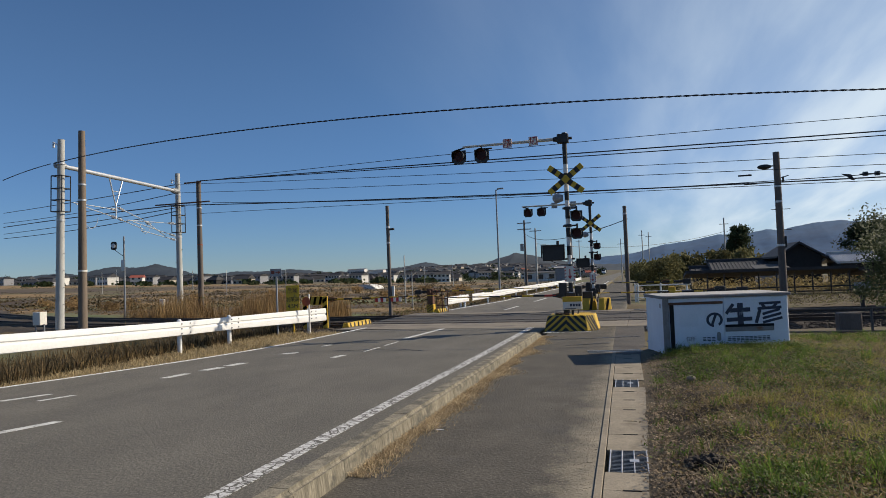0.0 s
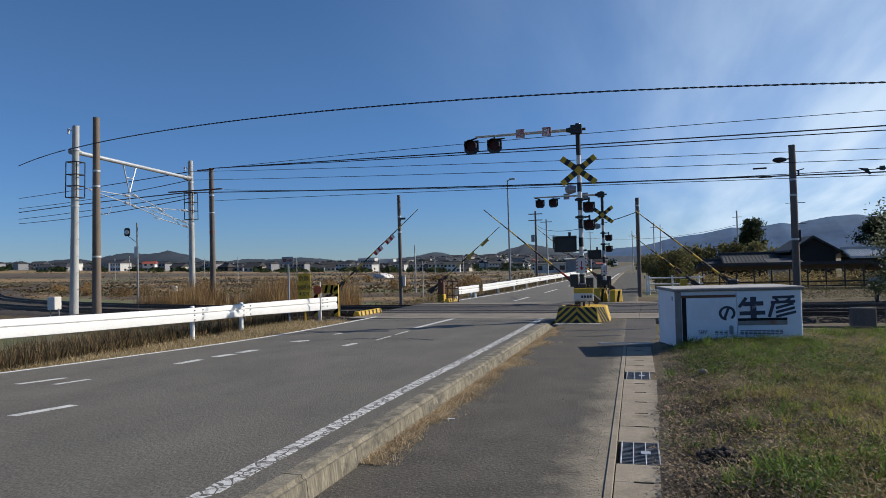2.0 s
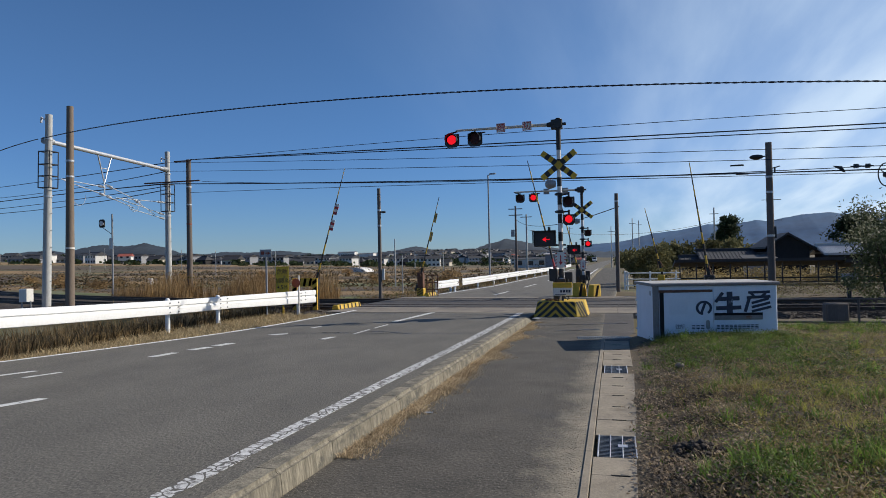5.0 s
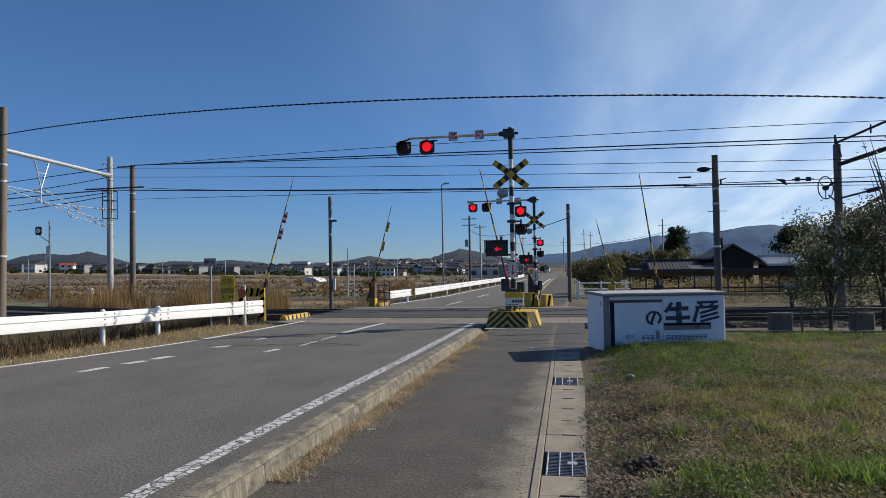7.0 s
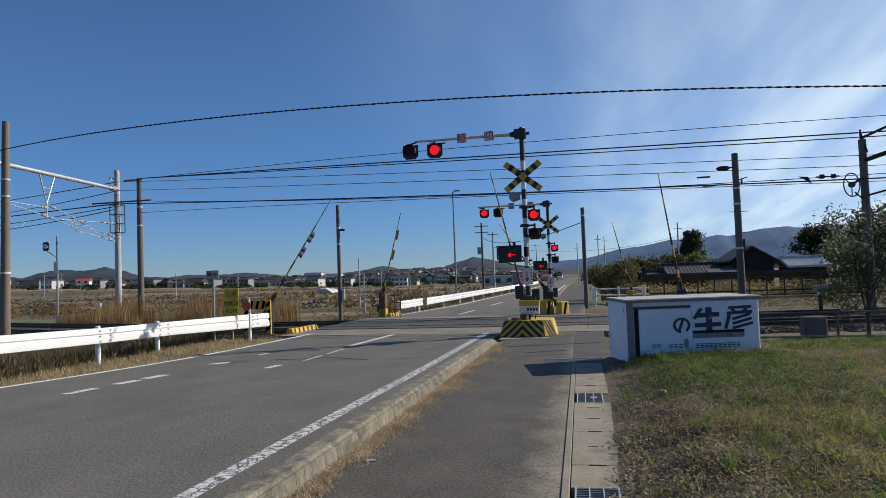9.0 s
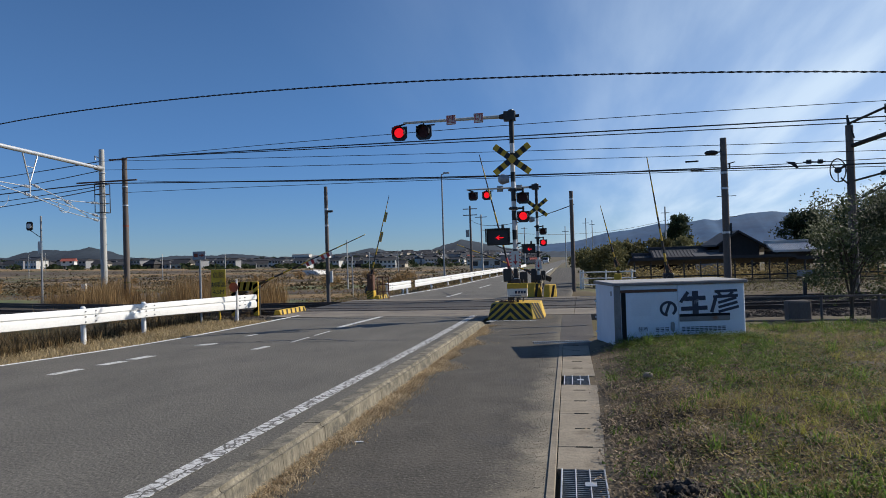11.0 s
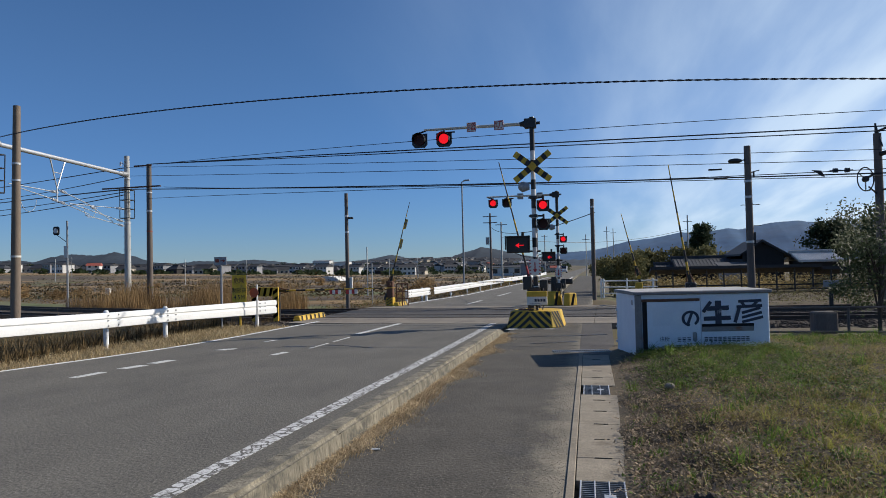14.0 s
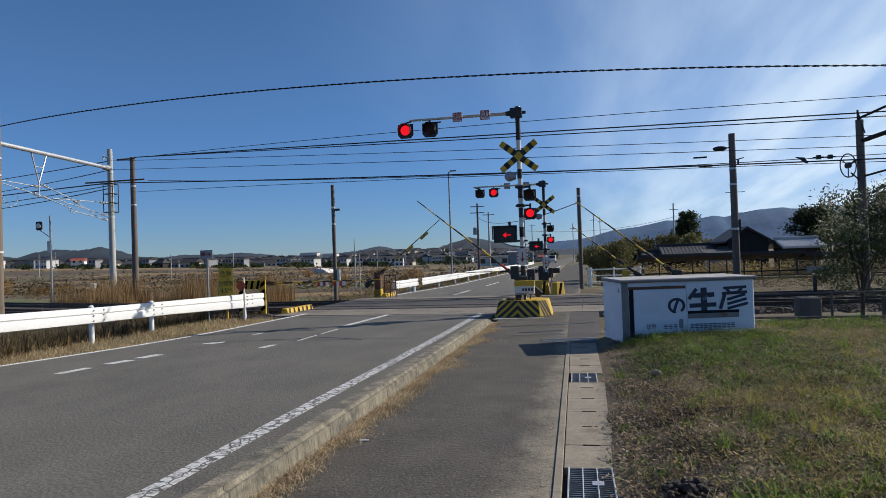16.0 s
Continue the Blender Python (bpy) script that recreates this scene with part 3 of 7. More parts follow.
bm = B()
for y0, y1 in zip([y for y in ys if y < 20], [y for y in ys if y < 20][1:] + [20.2]):
    a0, a1 = -3.03 + 0.09 * smooth(7, 15, y0), -3.03 + 0.09 * smooth(7, 15, y1)
    prism(bm, [(a0, y0), (a0 + 0.175, y0), (a1 + 0.175, y1), (a1, y1)], 0.001, 0.004, "z")
setting("edge_line", bm, "white_line", "worn white edge line beside the kerb", "road marking")
bm = B()
for y0, y1 in zip([y for y in ys if y < 20], [y for y in ys if y < 20][1:] + [21.0]):
    a0, a1 = left_edge(y0) + 0.04, left_edge(y1) + 0.04
    prism(bm, [(a0, y0), (a0 + 0.12, y0), (a1 + 0.12, y1), (a1, y1)], 0.001, 0.004, "z")
setting("edge_line", bm, "white_solid", "thin white edge line by the dry verge", "road marking")
bm = B()
fy = [28.4] + [float(q) for q in range(30, 90, 3)]
for y0, y1 in zip(fy, fy[1:]):
    prism(bm, [(-2.72 + road_x(y0), y0), (-2.58 + road_x(y0), y0), (-2.58 + road_x(y1), y1), (-2.72 + road_x(y1), y1)], 0.001, 0.004, "z")
    prism(bm, [(far_left(y0) + 0.25, y0), (far_left(y0) + 0.38, y0), (far_left(y1) + 0.38, y1), (far_left(y1) + 0.25, y1)], 0.001, 0.004, "z")
setting("edge_line", bm, "white_solid", "white edge lines of the far road", "road marking")
# centre dashes, old lane marks
DASHES = [(-5.78, 17.3, -5.58, 20.2, 0.15), (-5.5, 29.5, -5.4, 32.5, 0.14), (-5.3, 37, -5.2, 41, 0.14), (-5.1, 46, -5.05, 50, 0.14), (-5.0, 56, -5.0, 60, 0.14),
          (-9.1, 8.3, -8.8, 8.93, 0.12), (-7.05, 6.5, -6.8, 7.17, 0.15), (-8.45, 8.38, -8.27, 8.87, 0.09), (-7.97, 10.55, -7.88, 11.1, 0.16),
          (-7.83, 11.48, -7.71, 11.9, 0.2), (-7.71, 12.1, -7.61, 12.55, 0.2), (-6.0, 13.35, -5.94, 13.8, 0.14), (-5.72, 14.4, -5.7, 15.3, 0.05), (-5.7, 15.6, -5.68, 16.5, 0.05), (-7.33, 15.55, -7.26, 15.9, 0.1)]
for xa, ya, xb, yb, w in DASHES:
    road_mark("lane_dash", [(xa - w / 2, ya), (xa + w / 2, ya), (xb + w / 2, yb), (xb - w / 2, yb)], "dash_paint", "worn white lane dash")
road_mark("lane_arrow", [(-7.66, 13.98), (-7.55, 14.2), (-7.33, 14.35), (-7.3, 14.15), (-7.42, 13.98)], "dash_paint", "worn remains of a painted road arrow")
road_mark("corner_mark", [(-2.25, 18.35), (-2.05, 18.35), (-1.95, 19.0), (-2.15, 19.0)], "white_line", "worn white corner mark")
road_mark("corner_mark", [(-2.0, 18.45), (-1.0, 18.5), (-1.0, 18.62), (-2.0, 18.58)], "white_line", "worn white stop mark across the pavement")

# tar seams and cracks
rng = random.Random(4)


def crack(pts, w):
    bm = B()
    fine = []
    for (xa, ya), (xb, yb) in zip(pts, pts[1:]):
        k = 14
        for i in range(k):
            t = i / k
            fine.append((xa + (xb - xa) * t + rng.uniform(-0.03, 0.03), ya + (yb - ya) * t + rng.uniform(-0.05, 0.05), w * rng.uniform(0.3, 1.6)))
    for p, q in zip(fine, fine[1:]):
        prism(bm, [(p[0], p[1] - p[2]), (q[0], q[1] - q[2]), (q[0], q[1] + q[2]), (p[0], p[1] + p[2])], 0.001, 0.0035, "z")
    return setting("tar_seam", bm, "black", "dark tar-filled crack across the road", "crack")


crack([(-8.9, 19.6), (-6.5, 19.75), (-4.8, 19.6), (-2.8, 19.8)], 0.03)
crack([(-6.6, 14.6), (-5.2, 14.9), (-4.3, 14.5)], 0.03)
crack([(-8.6, 16.2), (-6.0, 16.3)], 0.04)
crack([(-1.9, 16.6), (-0.9, 16.9), (0.3, 17.3)], 0.05)
crack([(-1.3, 15.4), (-0.3, 15.9)], 0.05)

# level crossing deck: concrete panels with rails let in between
RAILS = (22.42, 23.49, 25.96, 27.03)
edges = [20.2, 22.28, 22.56, 23.35, 23.63, 25.82, 26.10, 26.89, 27.17, 28.2]
for i in range(0, 9):
    if i in (1, 3, 5, 7):
        continue
    y0, y1 = edges[i], edges[i + 1]
    for xa, xb in ((-9.3, -6.2), (-6.19, -3.1), (-3.09, -0.1), (-0.09, 1.2)):
        bm = B()
        k = 6
        lo = [(xa + (xb - xa) * j / k) for j in range(k + 1)]
        for j in range(k):
            x0, x1 = lo[j], lo[j + 1]
            q = [(x0, track_y(x0, y0)), (x1, track_y(x1, y0)), (x1, track_y(x1, y1)), (x0, track_y(x0, y1))]
            prism(bm, q, -0.2, 0.003, "z")
        bmesh.ops.remove_doubles(bm, verts=bm.verts, dist=0.001)
        setting("crossing_panel", bm, "panel" if i in (0, 8) else "infill", "weathered concrete level crossing panel" if i in (0, 8) else "dark asphalt infill between the rails", "crossing panel")

# tracks
RAIL_SEC = [(-0.06, -0.15), (0.06, -0.15), (0.06, -0.135), (0.01, -0.12), (0.01, -0.045), (0.033, -0.03), (0.033, 0.0), (-0.033, 0.0), (-0.033, -0.03), (-0.01, -0.045), (-0.01, -0.12), (-0.06, -0.135)]


def rail_top(x):
    return 0.0 - 0.06 * smooth(-10, -16, x) - 0.03 * smooth(1.5, 5, x)


for name, ya, yb in (("near", RAILS[0], RAILS[1]), ("far", RAILS[2], RAILS[3])):
    tr = thing("railway_track", (0, 0, 0), "narrow-gauge railway track with rusty rails on ballast", "railway track", "pair of tracks", "structure")
    for y0 in (ya, yb):
        part("rail", sweep(B(), RAIL_SEC, [(x, track_y(x, y0), rail_top(x)) for x in range(-110, 80, 2)]), "rail", tr)
    sl = B()
    box(sl, -0.11, 0.11, -1.0, 1.0, -0.14, 0.0, 0.015)
    first = part("sleeper", sl, "sleeper", tr)
    yc = (ya + yb) / 2
    for k in range(-60, 60):
        x = k * 0.62
        if -10 < x < 1.6:
            continue
        o = first if first.location.z == 0 else new("sleeper", first.data)
        o.parent = tr
        o.location = (x, track_y(x, yc), rail_top(x) - 0.15)
        o.rotation_euler = (0, 0, math.atan(2 * BEND * (x + 3)))

rng = random.Random(9)
bed_v, bed_f = [], []
cols = [19.7, 20.4, 21.4, 22.0, 22.95, 23.9, 24.7, 25.5, 26.5, 27.5, 28.3, 29.0, 29.8]
hts = [-0.42, -0.3, -0.17, -0.14, -0.14, -0.14, -0.16, -0.14, -0.14, -0.14, -0.17, -0.3, -0.42]
bx = [x for x in np.arange(-110, 80, 0.5) if not -9.4 < x < 1.3]
for x in bx:
    for c, h in zip(cols, hts):
        bed_v.append((float(x), track_y(x, c) + rng.uniform(-0.05, 0.05), h + rail_top(x) + rng.uniform(-0.03, 0.03)))
nc = len(cols)
for i in range(len(bx) - 1):
    if bx[i + 1] - bx[i] > 1:
        continue
    for j in range(nc - 1):
        bed_f.append((i * nc + j, (i + 1) * nc + j, (i + 1) * nc + j + 1, i * nc + j + 1))
tagged(from_lists("ballast_bed", bed_v, bed_f, "ballast"), "dark crushed stone ballast bed", "ballast", kind="structure")


def stones(name, n, place, size, material, label, category):
    v, f = [], []
    for _ in range(n):
        x, y, z = place()
        s = size * rng.uniform(0.5, 1.4)
        o = len(v)
        for dx, dy, dz in ((-1, -0.8, 0), (0.9, -1, 0.1), (1, 0.8, 0), (-0.8, 1, 0.1), (-0.5, -0.5, 1.0), (0.6, -0.4, 0.8), (0.5, 0.6, 1.0), (-0.6, 0.5, 0.8)):
            v.append((x + s * dx * rng.uniform(0.7, 1.2), y + s * dy * rng.uniform(0.7, 1.2), z + s * dz * rng.uniform(0.7, 1.2)))
        for q in ((0, 1, 5, 4), (1, 2, 6, 5), (2, 3, 7, 6), (3, 0, 4, 7), (4, 5, 6, 7)):
            f.append(tuple(o + i for i in q))
    return tagged(from_lists(name, v, f, material), label, category, kind="stuff")


def on_bed():
    x = rng.uniform(1.4, 14) if rng.random() < 0.8 else rng.uniform(-18, -9.5)
    c = rng.uniform(19.9, 29.4)
    return x, track_y(x, c), float(np.interp(c, cols, hts)) + rail_top(x) - 0.01


stones("ballast_stones", 27000, on_bed, 0.035, "ballast", "loose grey-brown ballast stones", "ballast")

# kerb, stone by stone
kerb = thing("kerb", (0, 0, 0), "weathered concrete kerb between road and pavement", "kerb", kind="structure")
y = -3.0
while y < 17.3:
    y1 = min(y + 0.86, 17.5)
    bm = B()
    xa, xb = -2.40, -2.40
    w = 0.255
    h = 0.17 + rng.uniform(-0.002, 0.002)
    if y1 > 17.4:
        h1 = 0.06
    else:
        h1 = h
    lo = [(xa, y + 0.003, 0), (xa + w + 0.03, y + 0.003, 0), (xb + w + 0.03, y1 - 0.003, 0), (xb, y1 - 0.003, 0)]
    hi = [(xa + 0.03, y + 0.003, h), (xa + w, y + 0.003, h), (xb + w, y1 - 0.003, h1), (xb + 0.03, y1 - 0.003, h1)]
    vs = [bm.verts.new((p[0], p[1], -0.1)) for p in lo] + [bm.verts.new(p) for p in hi]
    for q in ((0, 1, 5, 4), (1, 2, 6, 5), (2, 3, 7, 6), (3, 0, 4, 7), (4, 5, 6, 7), (3, 2, 1, 0)):
        bm.faces.new([vs[i] for i in q])
    bmesh.ops.bevel(bm, geom=[e for e in bm.edges if all(v.co.z > 0.03 for v in e.verts) and abs(e.verts[0].co.y - e.verts[1].co.y) > 0.1], offset=0.035, segments=3, affect="EDGES")
    part("kerb_stone", bm, "kerb", kerb)
    y = y1
far_kerb = thing("far_kerb", (0, 0, 0), "concrete kerb of the far road", "kerb", kind="structure")
for y in range(32, 88, 4):
    bm = B()
    a, b = -2.35 + road_x(y), -2.35 + road_x(y + 4)
    prism(bm, [(a, y + 0.02), (a + 0.22, y + 0.02), (b + 0.22, y + 3.98), (b, y + 3.98)], -0.1, 0.14, "z")
    part("kerb_stone", bm, "kerb", far_kerb)

# drain with covers and two gratings
drain = thing("drain", (0.12, 0, 0), "concrete roadside drain with lids and steel gratings", "drain", kind="structure", rz=1.26)
bm = B()
box(bm, -0.085, -0.022, -4, 14.0, -0.15, 0.012, 0.006)
part("drain_edge", bm, "concrete", drain)
GR = [(6.06, 6.74), (10.08, 10.72)]
y = -4.0
lids = []
while y < 13.5:
    y1 = y + 0.6
    hit = [g for g in GR if g[0] < y1 and g[1] > y]
    if hit and y >= hit[0][0] - 0.01:
        y = hit[0][1]
        continue
    if hit:
        y1 = hit[0][0]
    if y1 - y > 0.02:
        lids.append((y, y1))
    y = y1
for a, b in lids:
    bm = B()
    box(bm, -0.015, 0.42, a + 0.0008, b - 0.0008, -0.12, 0.008 + rng.uniform(-0.0015, 0.0015), 0.003)
    o = part("drain_lid", bm, "concrete", drain)
    if b - a > 0.5:
        bm = B()
        box(bm, 0.13, 0.27, b - 0.014, b + 0.004, 0.008, 0.0125)
        part("lifting_slot", bm, "dark_hole", o)
for g0, g1 in GR:
    gt = thing("drain_grating", (0.265, 0, 0), "galvanised steel drain grating set in concrete", "grating", "drain gratings", rz=1.26)
    bm = B()
    box(bm, -0.125, 0.19, g0 + 0.01, g1 - 0.01, -0.2, -0.05)
    part("pit", bm, "dark_hole", gt)
    for a, b in ((-0.13, -0.118), (0.182, 0.194), (-0.028, -0.019), (0.074, 0.083)):
        bm = B()
        box(bm, a, b, g0, g1, -0.05, 0.013, 0.002)
        part("frame_bar", bm, "galv", gt)
    kk = 17
    for i in range(kk):
        yy = g0 + 0.02 + (g1 - g0 - 0.04) * i / (kk - 1)
        bm = B()
        box(bm, -0.12, 0.184, yy - 0.005, yy + 0.005, -0.035, 0.009)
        part("bar", bm, "grate", gt)
    bm = B()
    box(bm, 0.04, 0.12, (g0 + g1) / 2 - 0.04, (g0 + g1) / 2 + 0.04, 0.0, 0.014)
    part("maker_plate", bm, "galv", gt)


cd_ = thing("cross_drain", (-0.24, 14.28, 0), "narrow steel drain grating across the pavement by the hut", "grating", rz=12)
bm = B()
box(bm, -0.52, 0.52, -0.11, 0.11, -0.03, 0.004)
part("pit", bm, "dark_hole", cd_)
for a, c in ((-0.125, -0.11), (0.11, 0.125)):
    bm = B()
    box(bm, -0.53, 0.53, a, c, -0.02, 0.012, 0.002)
    part("frame_bar", bm, "galv", cd_)
slat = B()
box(slat, -0.007, 0.007, -0.11, 0.11, -0.01, 0.01)
first = part("bar", slat, "grate", cd_)
for i in range(27):
    o = first if i == 0 else new("bar", first.data)
    o.parent = cd_
    o.location = (-0.507 + 0.039 * i, 0, 0)


# ---------- guard rails ----------
def guard_rail(pts, posts, label, thick_post=0.057):
    """pts: (x, y, top z) along the beam; beam faces the road."""
    g = thing("guard_rail", (pts[0][0], pts[0][1], 0), label, "guard rail", "guard rails")
    ox, oy = pts[0][0], pts[0][1]
    sec = [(0.01, 0.0), (0.035, -0.015), (0.042, -0.05), (0.042, -0.125), (0.012, -0.15), (0.012, -0.175), (0.042, -0.2), (0.045, -0.3), (0.038, -0.335), (0.01, -0.35),
           (0.0, -0.35), (0.025, -0.33), (0.032, -0.3), (0.03, -0.205), (0.0, -0.18), (0.0, -0.145), (0.03, -0.12), (0.03, -0.05), (0.022, -0.02), (0.0, 0.0)]
    part("beam", sweep(B(), sec, [(x - ox, y - oy, z) for x, y, z in pts], [1 + 0.28 * smooth(16, 22, y) * (y < 25) for x, y, z in pts]), "white_paint", g, smooth=True)
    for x, y, zt in posts:
        bm = B()
        rod(bm, (x - ox, y - oy, -0.5), (x - ox, y - oy, zt + 0.0), thick_post, thick_post, 14)
        rod(bm, (x - ox, y - oy, zt + 0.0), (x - ox, y - oy, zt + 0.025), thick_post, 0.035, 14)
        p = part("post", bm, "white_paint", g, smooth=True)
        for dy in (-0.16, 0.16):
            for dz in (0.06, 0.175, 0.29):
                bm = B()
                disc(bm, (x - ox + 0.20, y - oy + dy, zt - 0.02 - dz), 0.016, (1, 0, 0), 0.03, 8)
                part("bolt", bm, "grey_metal", p)
    return g


guard_rail([(-10.62, -8, 0.98), (-10.62, 0, 0.98), (-10.62, 8, 0.96), (-10.6, 11, 0.86), (-10.58, 14.5, 0.76), (-10.55, 17, 0.72), (-10.5, 21.0, 0.66), (-10.45, 22.0, 0.64)],
           [(-10.75, 2.5, 0.95), (-10.75, 6.5, 0.93), (-10.73, 14.55, 0.78), (-10.7, 16.6, 0.74), (-10.62, 21.1, 0.66)], "white painted corrugated steel guard rail along the dry verge")
guard_rail([(-8.1, 29.5, 0.64), (-8.05, 33.1, 0.62)], [(-8.22, 29.7, 0.62), (-8.17, 32.9, 0.6)], "short white guard rail panel past the tracks")
guard_rail([(-7.95, 33.5, 0.62)] + [(far_left(y) - 0.28, y, 0.6) for y in (40, 46, 52, 60, 70, 80, 90)], [(far_left(y) - 0.4, y, 0.58) for y in (33.8, 38, 42, 46, 50, 54, 58, 62, 66, 70, 74, 78, 82)],
           "long white guard rail receding beside the far road")


# ---------- hut ----------
HUT_RZ, HUT_Z = 12, 1.07


def hut():
    h = thing("storage_hut", (0.68, 13.18, 0), "low white painted metal hut with faded dark lettering", "hut", rz=HUT_RZ)
    W, D, Z = 2.2, 1.3, HUT_Z
    bm = B()
    box(bm, 0.0, W, 0.0, D, -0.05, Z, 0.006)
    part("body", bm, "box_white", h)
    bm = B()
    box(bm, -0.03, W + 0.04, -0.05, D + 0.05, Z, Z + 0.05, 0.008)
    rf = part("roof", bm, "box_frame", h, "flat grey metal roof slab with rust")
    bm = B()
    box(bm, -0.02, W + 0.03, -0.03, D + 0.04, Z + 0.05, Z + 0.056)
    part("roof_sheet", bm, "hut_roof", rf, "pale weathered roof sheet")
    for a, b in ((0.0, 0.11),):
        bm = B()
        box(bm, a, b, -0.012, 0.0, 0.0, Z - 0.004, 0.003)
        part("corner_post", bm, "box_frame", h)
    bm = B()
    box(bm, 0.11, 1.06, -0.03, 0.0, 0.955, 1.0, 0.004)
    part("door_track", bm, "rust", h, "rusty sliding door track")
    bm = B()
    box(bm, 0.125, 0.195, -0.02, 0.001, 0.02, 0.955)
    part("door_gap", bm, "dark_hole", h)
    d = B()
    box(d, 0.195, 1.065, -0.028, -0.002, 0.03, 0.95, 0.004)
    door = part("sliding_door", d, "box_white", h)
    bm = B()
    box(bm, 0.93, 0.995, -0.045, -0.028, 0.29, 0.45, 0.02)
    part("door_pull", bm, "grey_metal", door, "oval recessed door pull")
    bm = B()
    box(bm, 0.28, 0.62, -0.0305, -0.028, 0.56, 0.86)
    part("faded_patch", bm, "faded", door, "pale rectangle where a poster was")
    bm = B()
    box(bm, 1.075, W - 0.02, -0.02, 0.0, 0.03, Z - 0.01, 0.004)
    panel = part("fixed_panel", bm, "box_white", h)
    bm = B()
    box(bm, 1.085, 1.93, -0.032, -0.02, 0.45, 0.575, 0.003)
    pbar = part("painted_bar", bm, "box_frame", panel, "long dark painted-out bar")
    bm = B()
    box(bm, 1.085, 1.93, -0.0345, -0.032, 0.53, 0.575)
    part("bar_edge", bm, "dark_hole", pbar)
    bm = B()
    box(bm, -0.006, 0.0, 0.12, 0.2, 0.9, 0.98)
    part("label_plate", bm, "grey_metal", h)
    for z in (0.18, 0.45, 0.75):
        bm = B()
        disc(bm, (-0.012, D - 0.04, z), 0.02, (1, 0, 0), 0.03, 10)
        part("hinge_bolt", bm, "lamp_white", h)

    def bar(parent, x0, x1, z0, z1, y=-0.034):
        b = B()
        box(b, x0, x1, y, y + 0.004, z0, z1)
        return part("lettering_bar", b, "ink", parent)

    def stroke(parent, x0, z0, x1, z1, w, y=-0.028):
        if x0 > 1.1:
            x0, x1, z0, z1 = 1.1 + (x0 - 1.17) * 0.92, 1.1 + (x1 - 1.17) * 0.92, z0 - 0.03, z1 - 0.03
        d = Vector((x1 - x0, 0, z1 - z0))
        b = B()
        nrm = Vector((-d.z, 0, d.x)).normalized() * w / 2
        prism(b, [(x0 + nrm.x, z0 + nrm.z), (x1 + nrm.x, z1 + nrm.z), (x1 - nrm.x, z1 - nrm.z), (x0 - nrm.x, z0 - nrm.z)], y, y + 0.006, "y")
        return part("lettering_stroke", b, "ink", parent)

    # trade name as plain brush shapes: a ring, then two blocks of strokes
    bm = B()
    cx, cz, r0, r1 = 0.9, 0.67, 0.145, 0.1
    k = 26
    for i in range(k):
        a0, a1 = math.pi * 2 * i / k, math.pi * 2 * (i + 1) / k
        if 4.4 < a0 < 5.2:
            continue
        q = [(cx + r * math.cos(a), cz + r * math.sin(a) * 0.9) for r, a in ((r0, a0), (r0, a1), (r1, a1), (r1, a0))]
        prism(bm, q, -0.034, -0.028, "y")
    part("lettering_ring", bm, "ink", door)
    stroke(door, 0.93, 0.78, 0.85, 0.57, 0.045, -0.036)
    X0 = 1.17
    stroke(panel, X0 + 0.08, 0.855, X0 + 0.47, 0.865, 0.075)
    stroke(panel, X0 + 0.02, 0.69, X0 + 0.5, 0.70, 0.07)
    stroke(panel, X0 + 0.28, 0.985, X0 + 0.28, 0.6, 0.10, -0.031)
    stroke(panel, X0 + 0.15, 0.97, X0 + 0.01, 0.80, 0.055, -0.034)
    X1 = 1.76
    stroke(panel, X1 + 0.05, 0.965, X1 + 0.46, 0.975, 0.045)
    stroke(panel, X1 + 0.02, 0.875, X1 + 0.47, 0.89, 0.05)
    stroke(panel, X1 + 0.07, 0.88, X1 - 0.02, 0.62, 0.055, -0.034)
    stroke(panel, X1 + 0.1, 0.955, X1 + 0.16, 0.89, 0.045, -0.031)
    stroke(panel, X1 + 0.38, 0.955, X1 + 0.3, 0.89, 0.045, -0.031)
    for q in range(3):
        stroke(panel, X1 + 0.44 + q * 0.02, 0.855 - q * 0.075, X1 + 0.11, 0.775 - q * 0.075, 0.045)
    # small lines of writing as bars
    text("lettering", "住所", 0.085, (0.47, -0.031, 0.335), (90, 0, 0), "ink", door)
    text("lettering", "TEL", 0.085, (0.79, -0.031, 0.13), (90, 0, 0), "ink", door)
    for x in (0.68, 0.76, 0.84):
        for dz in (0.0, 0.026, 0.052):
            bar(door, x, x + 0.058, 0.295 + dz, 0.308 + dz)
    for i in range(10):
        for dz in (0.0, 0.028, 0.056):
            bar(panel, 1.12 + 0.075 * i, 1.12 + 0.075 * i + 0.055, 0.29 + dz, 0.305 + dz)
    for i in range(3):
        bar(door, 0.9 + 0.06 * i, 0.93 + 0.06 * i, 0.1, 0.16)
    for i in range(6):
        bar(panel, 1.13 + 0.08 * i, 1.17 + 0.08 * i, 0.1, 0.17)
    return h


hut()


# ---------- crossing signals ----------
LIGHTS = {"a": [], "b": [], "on": []}


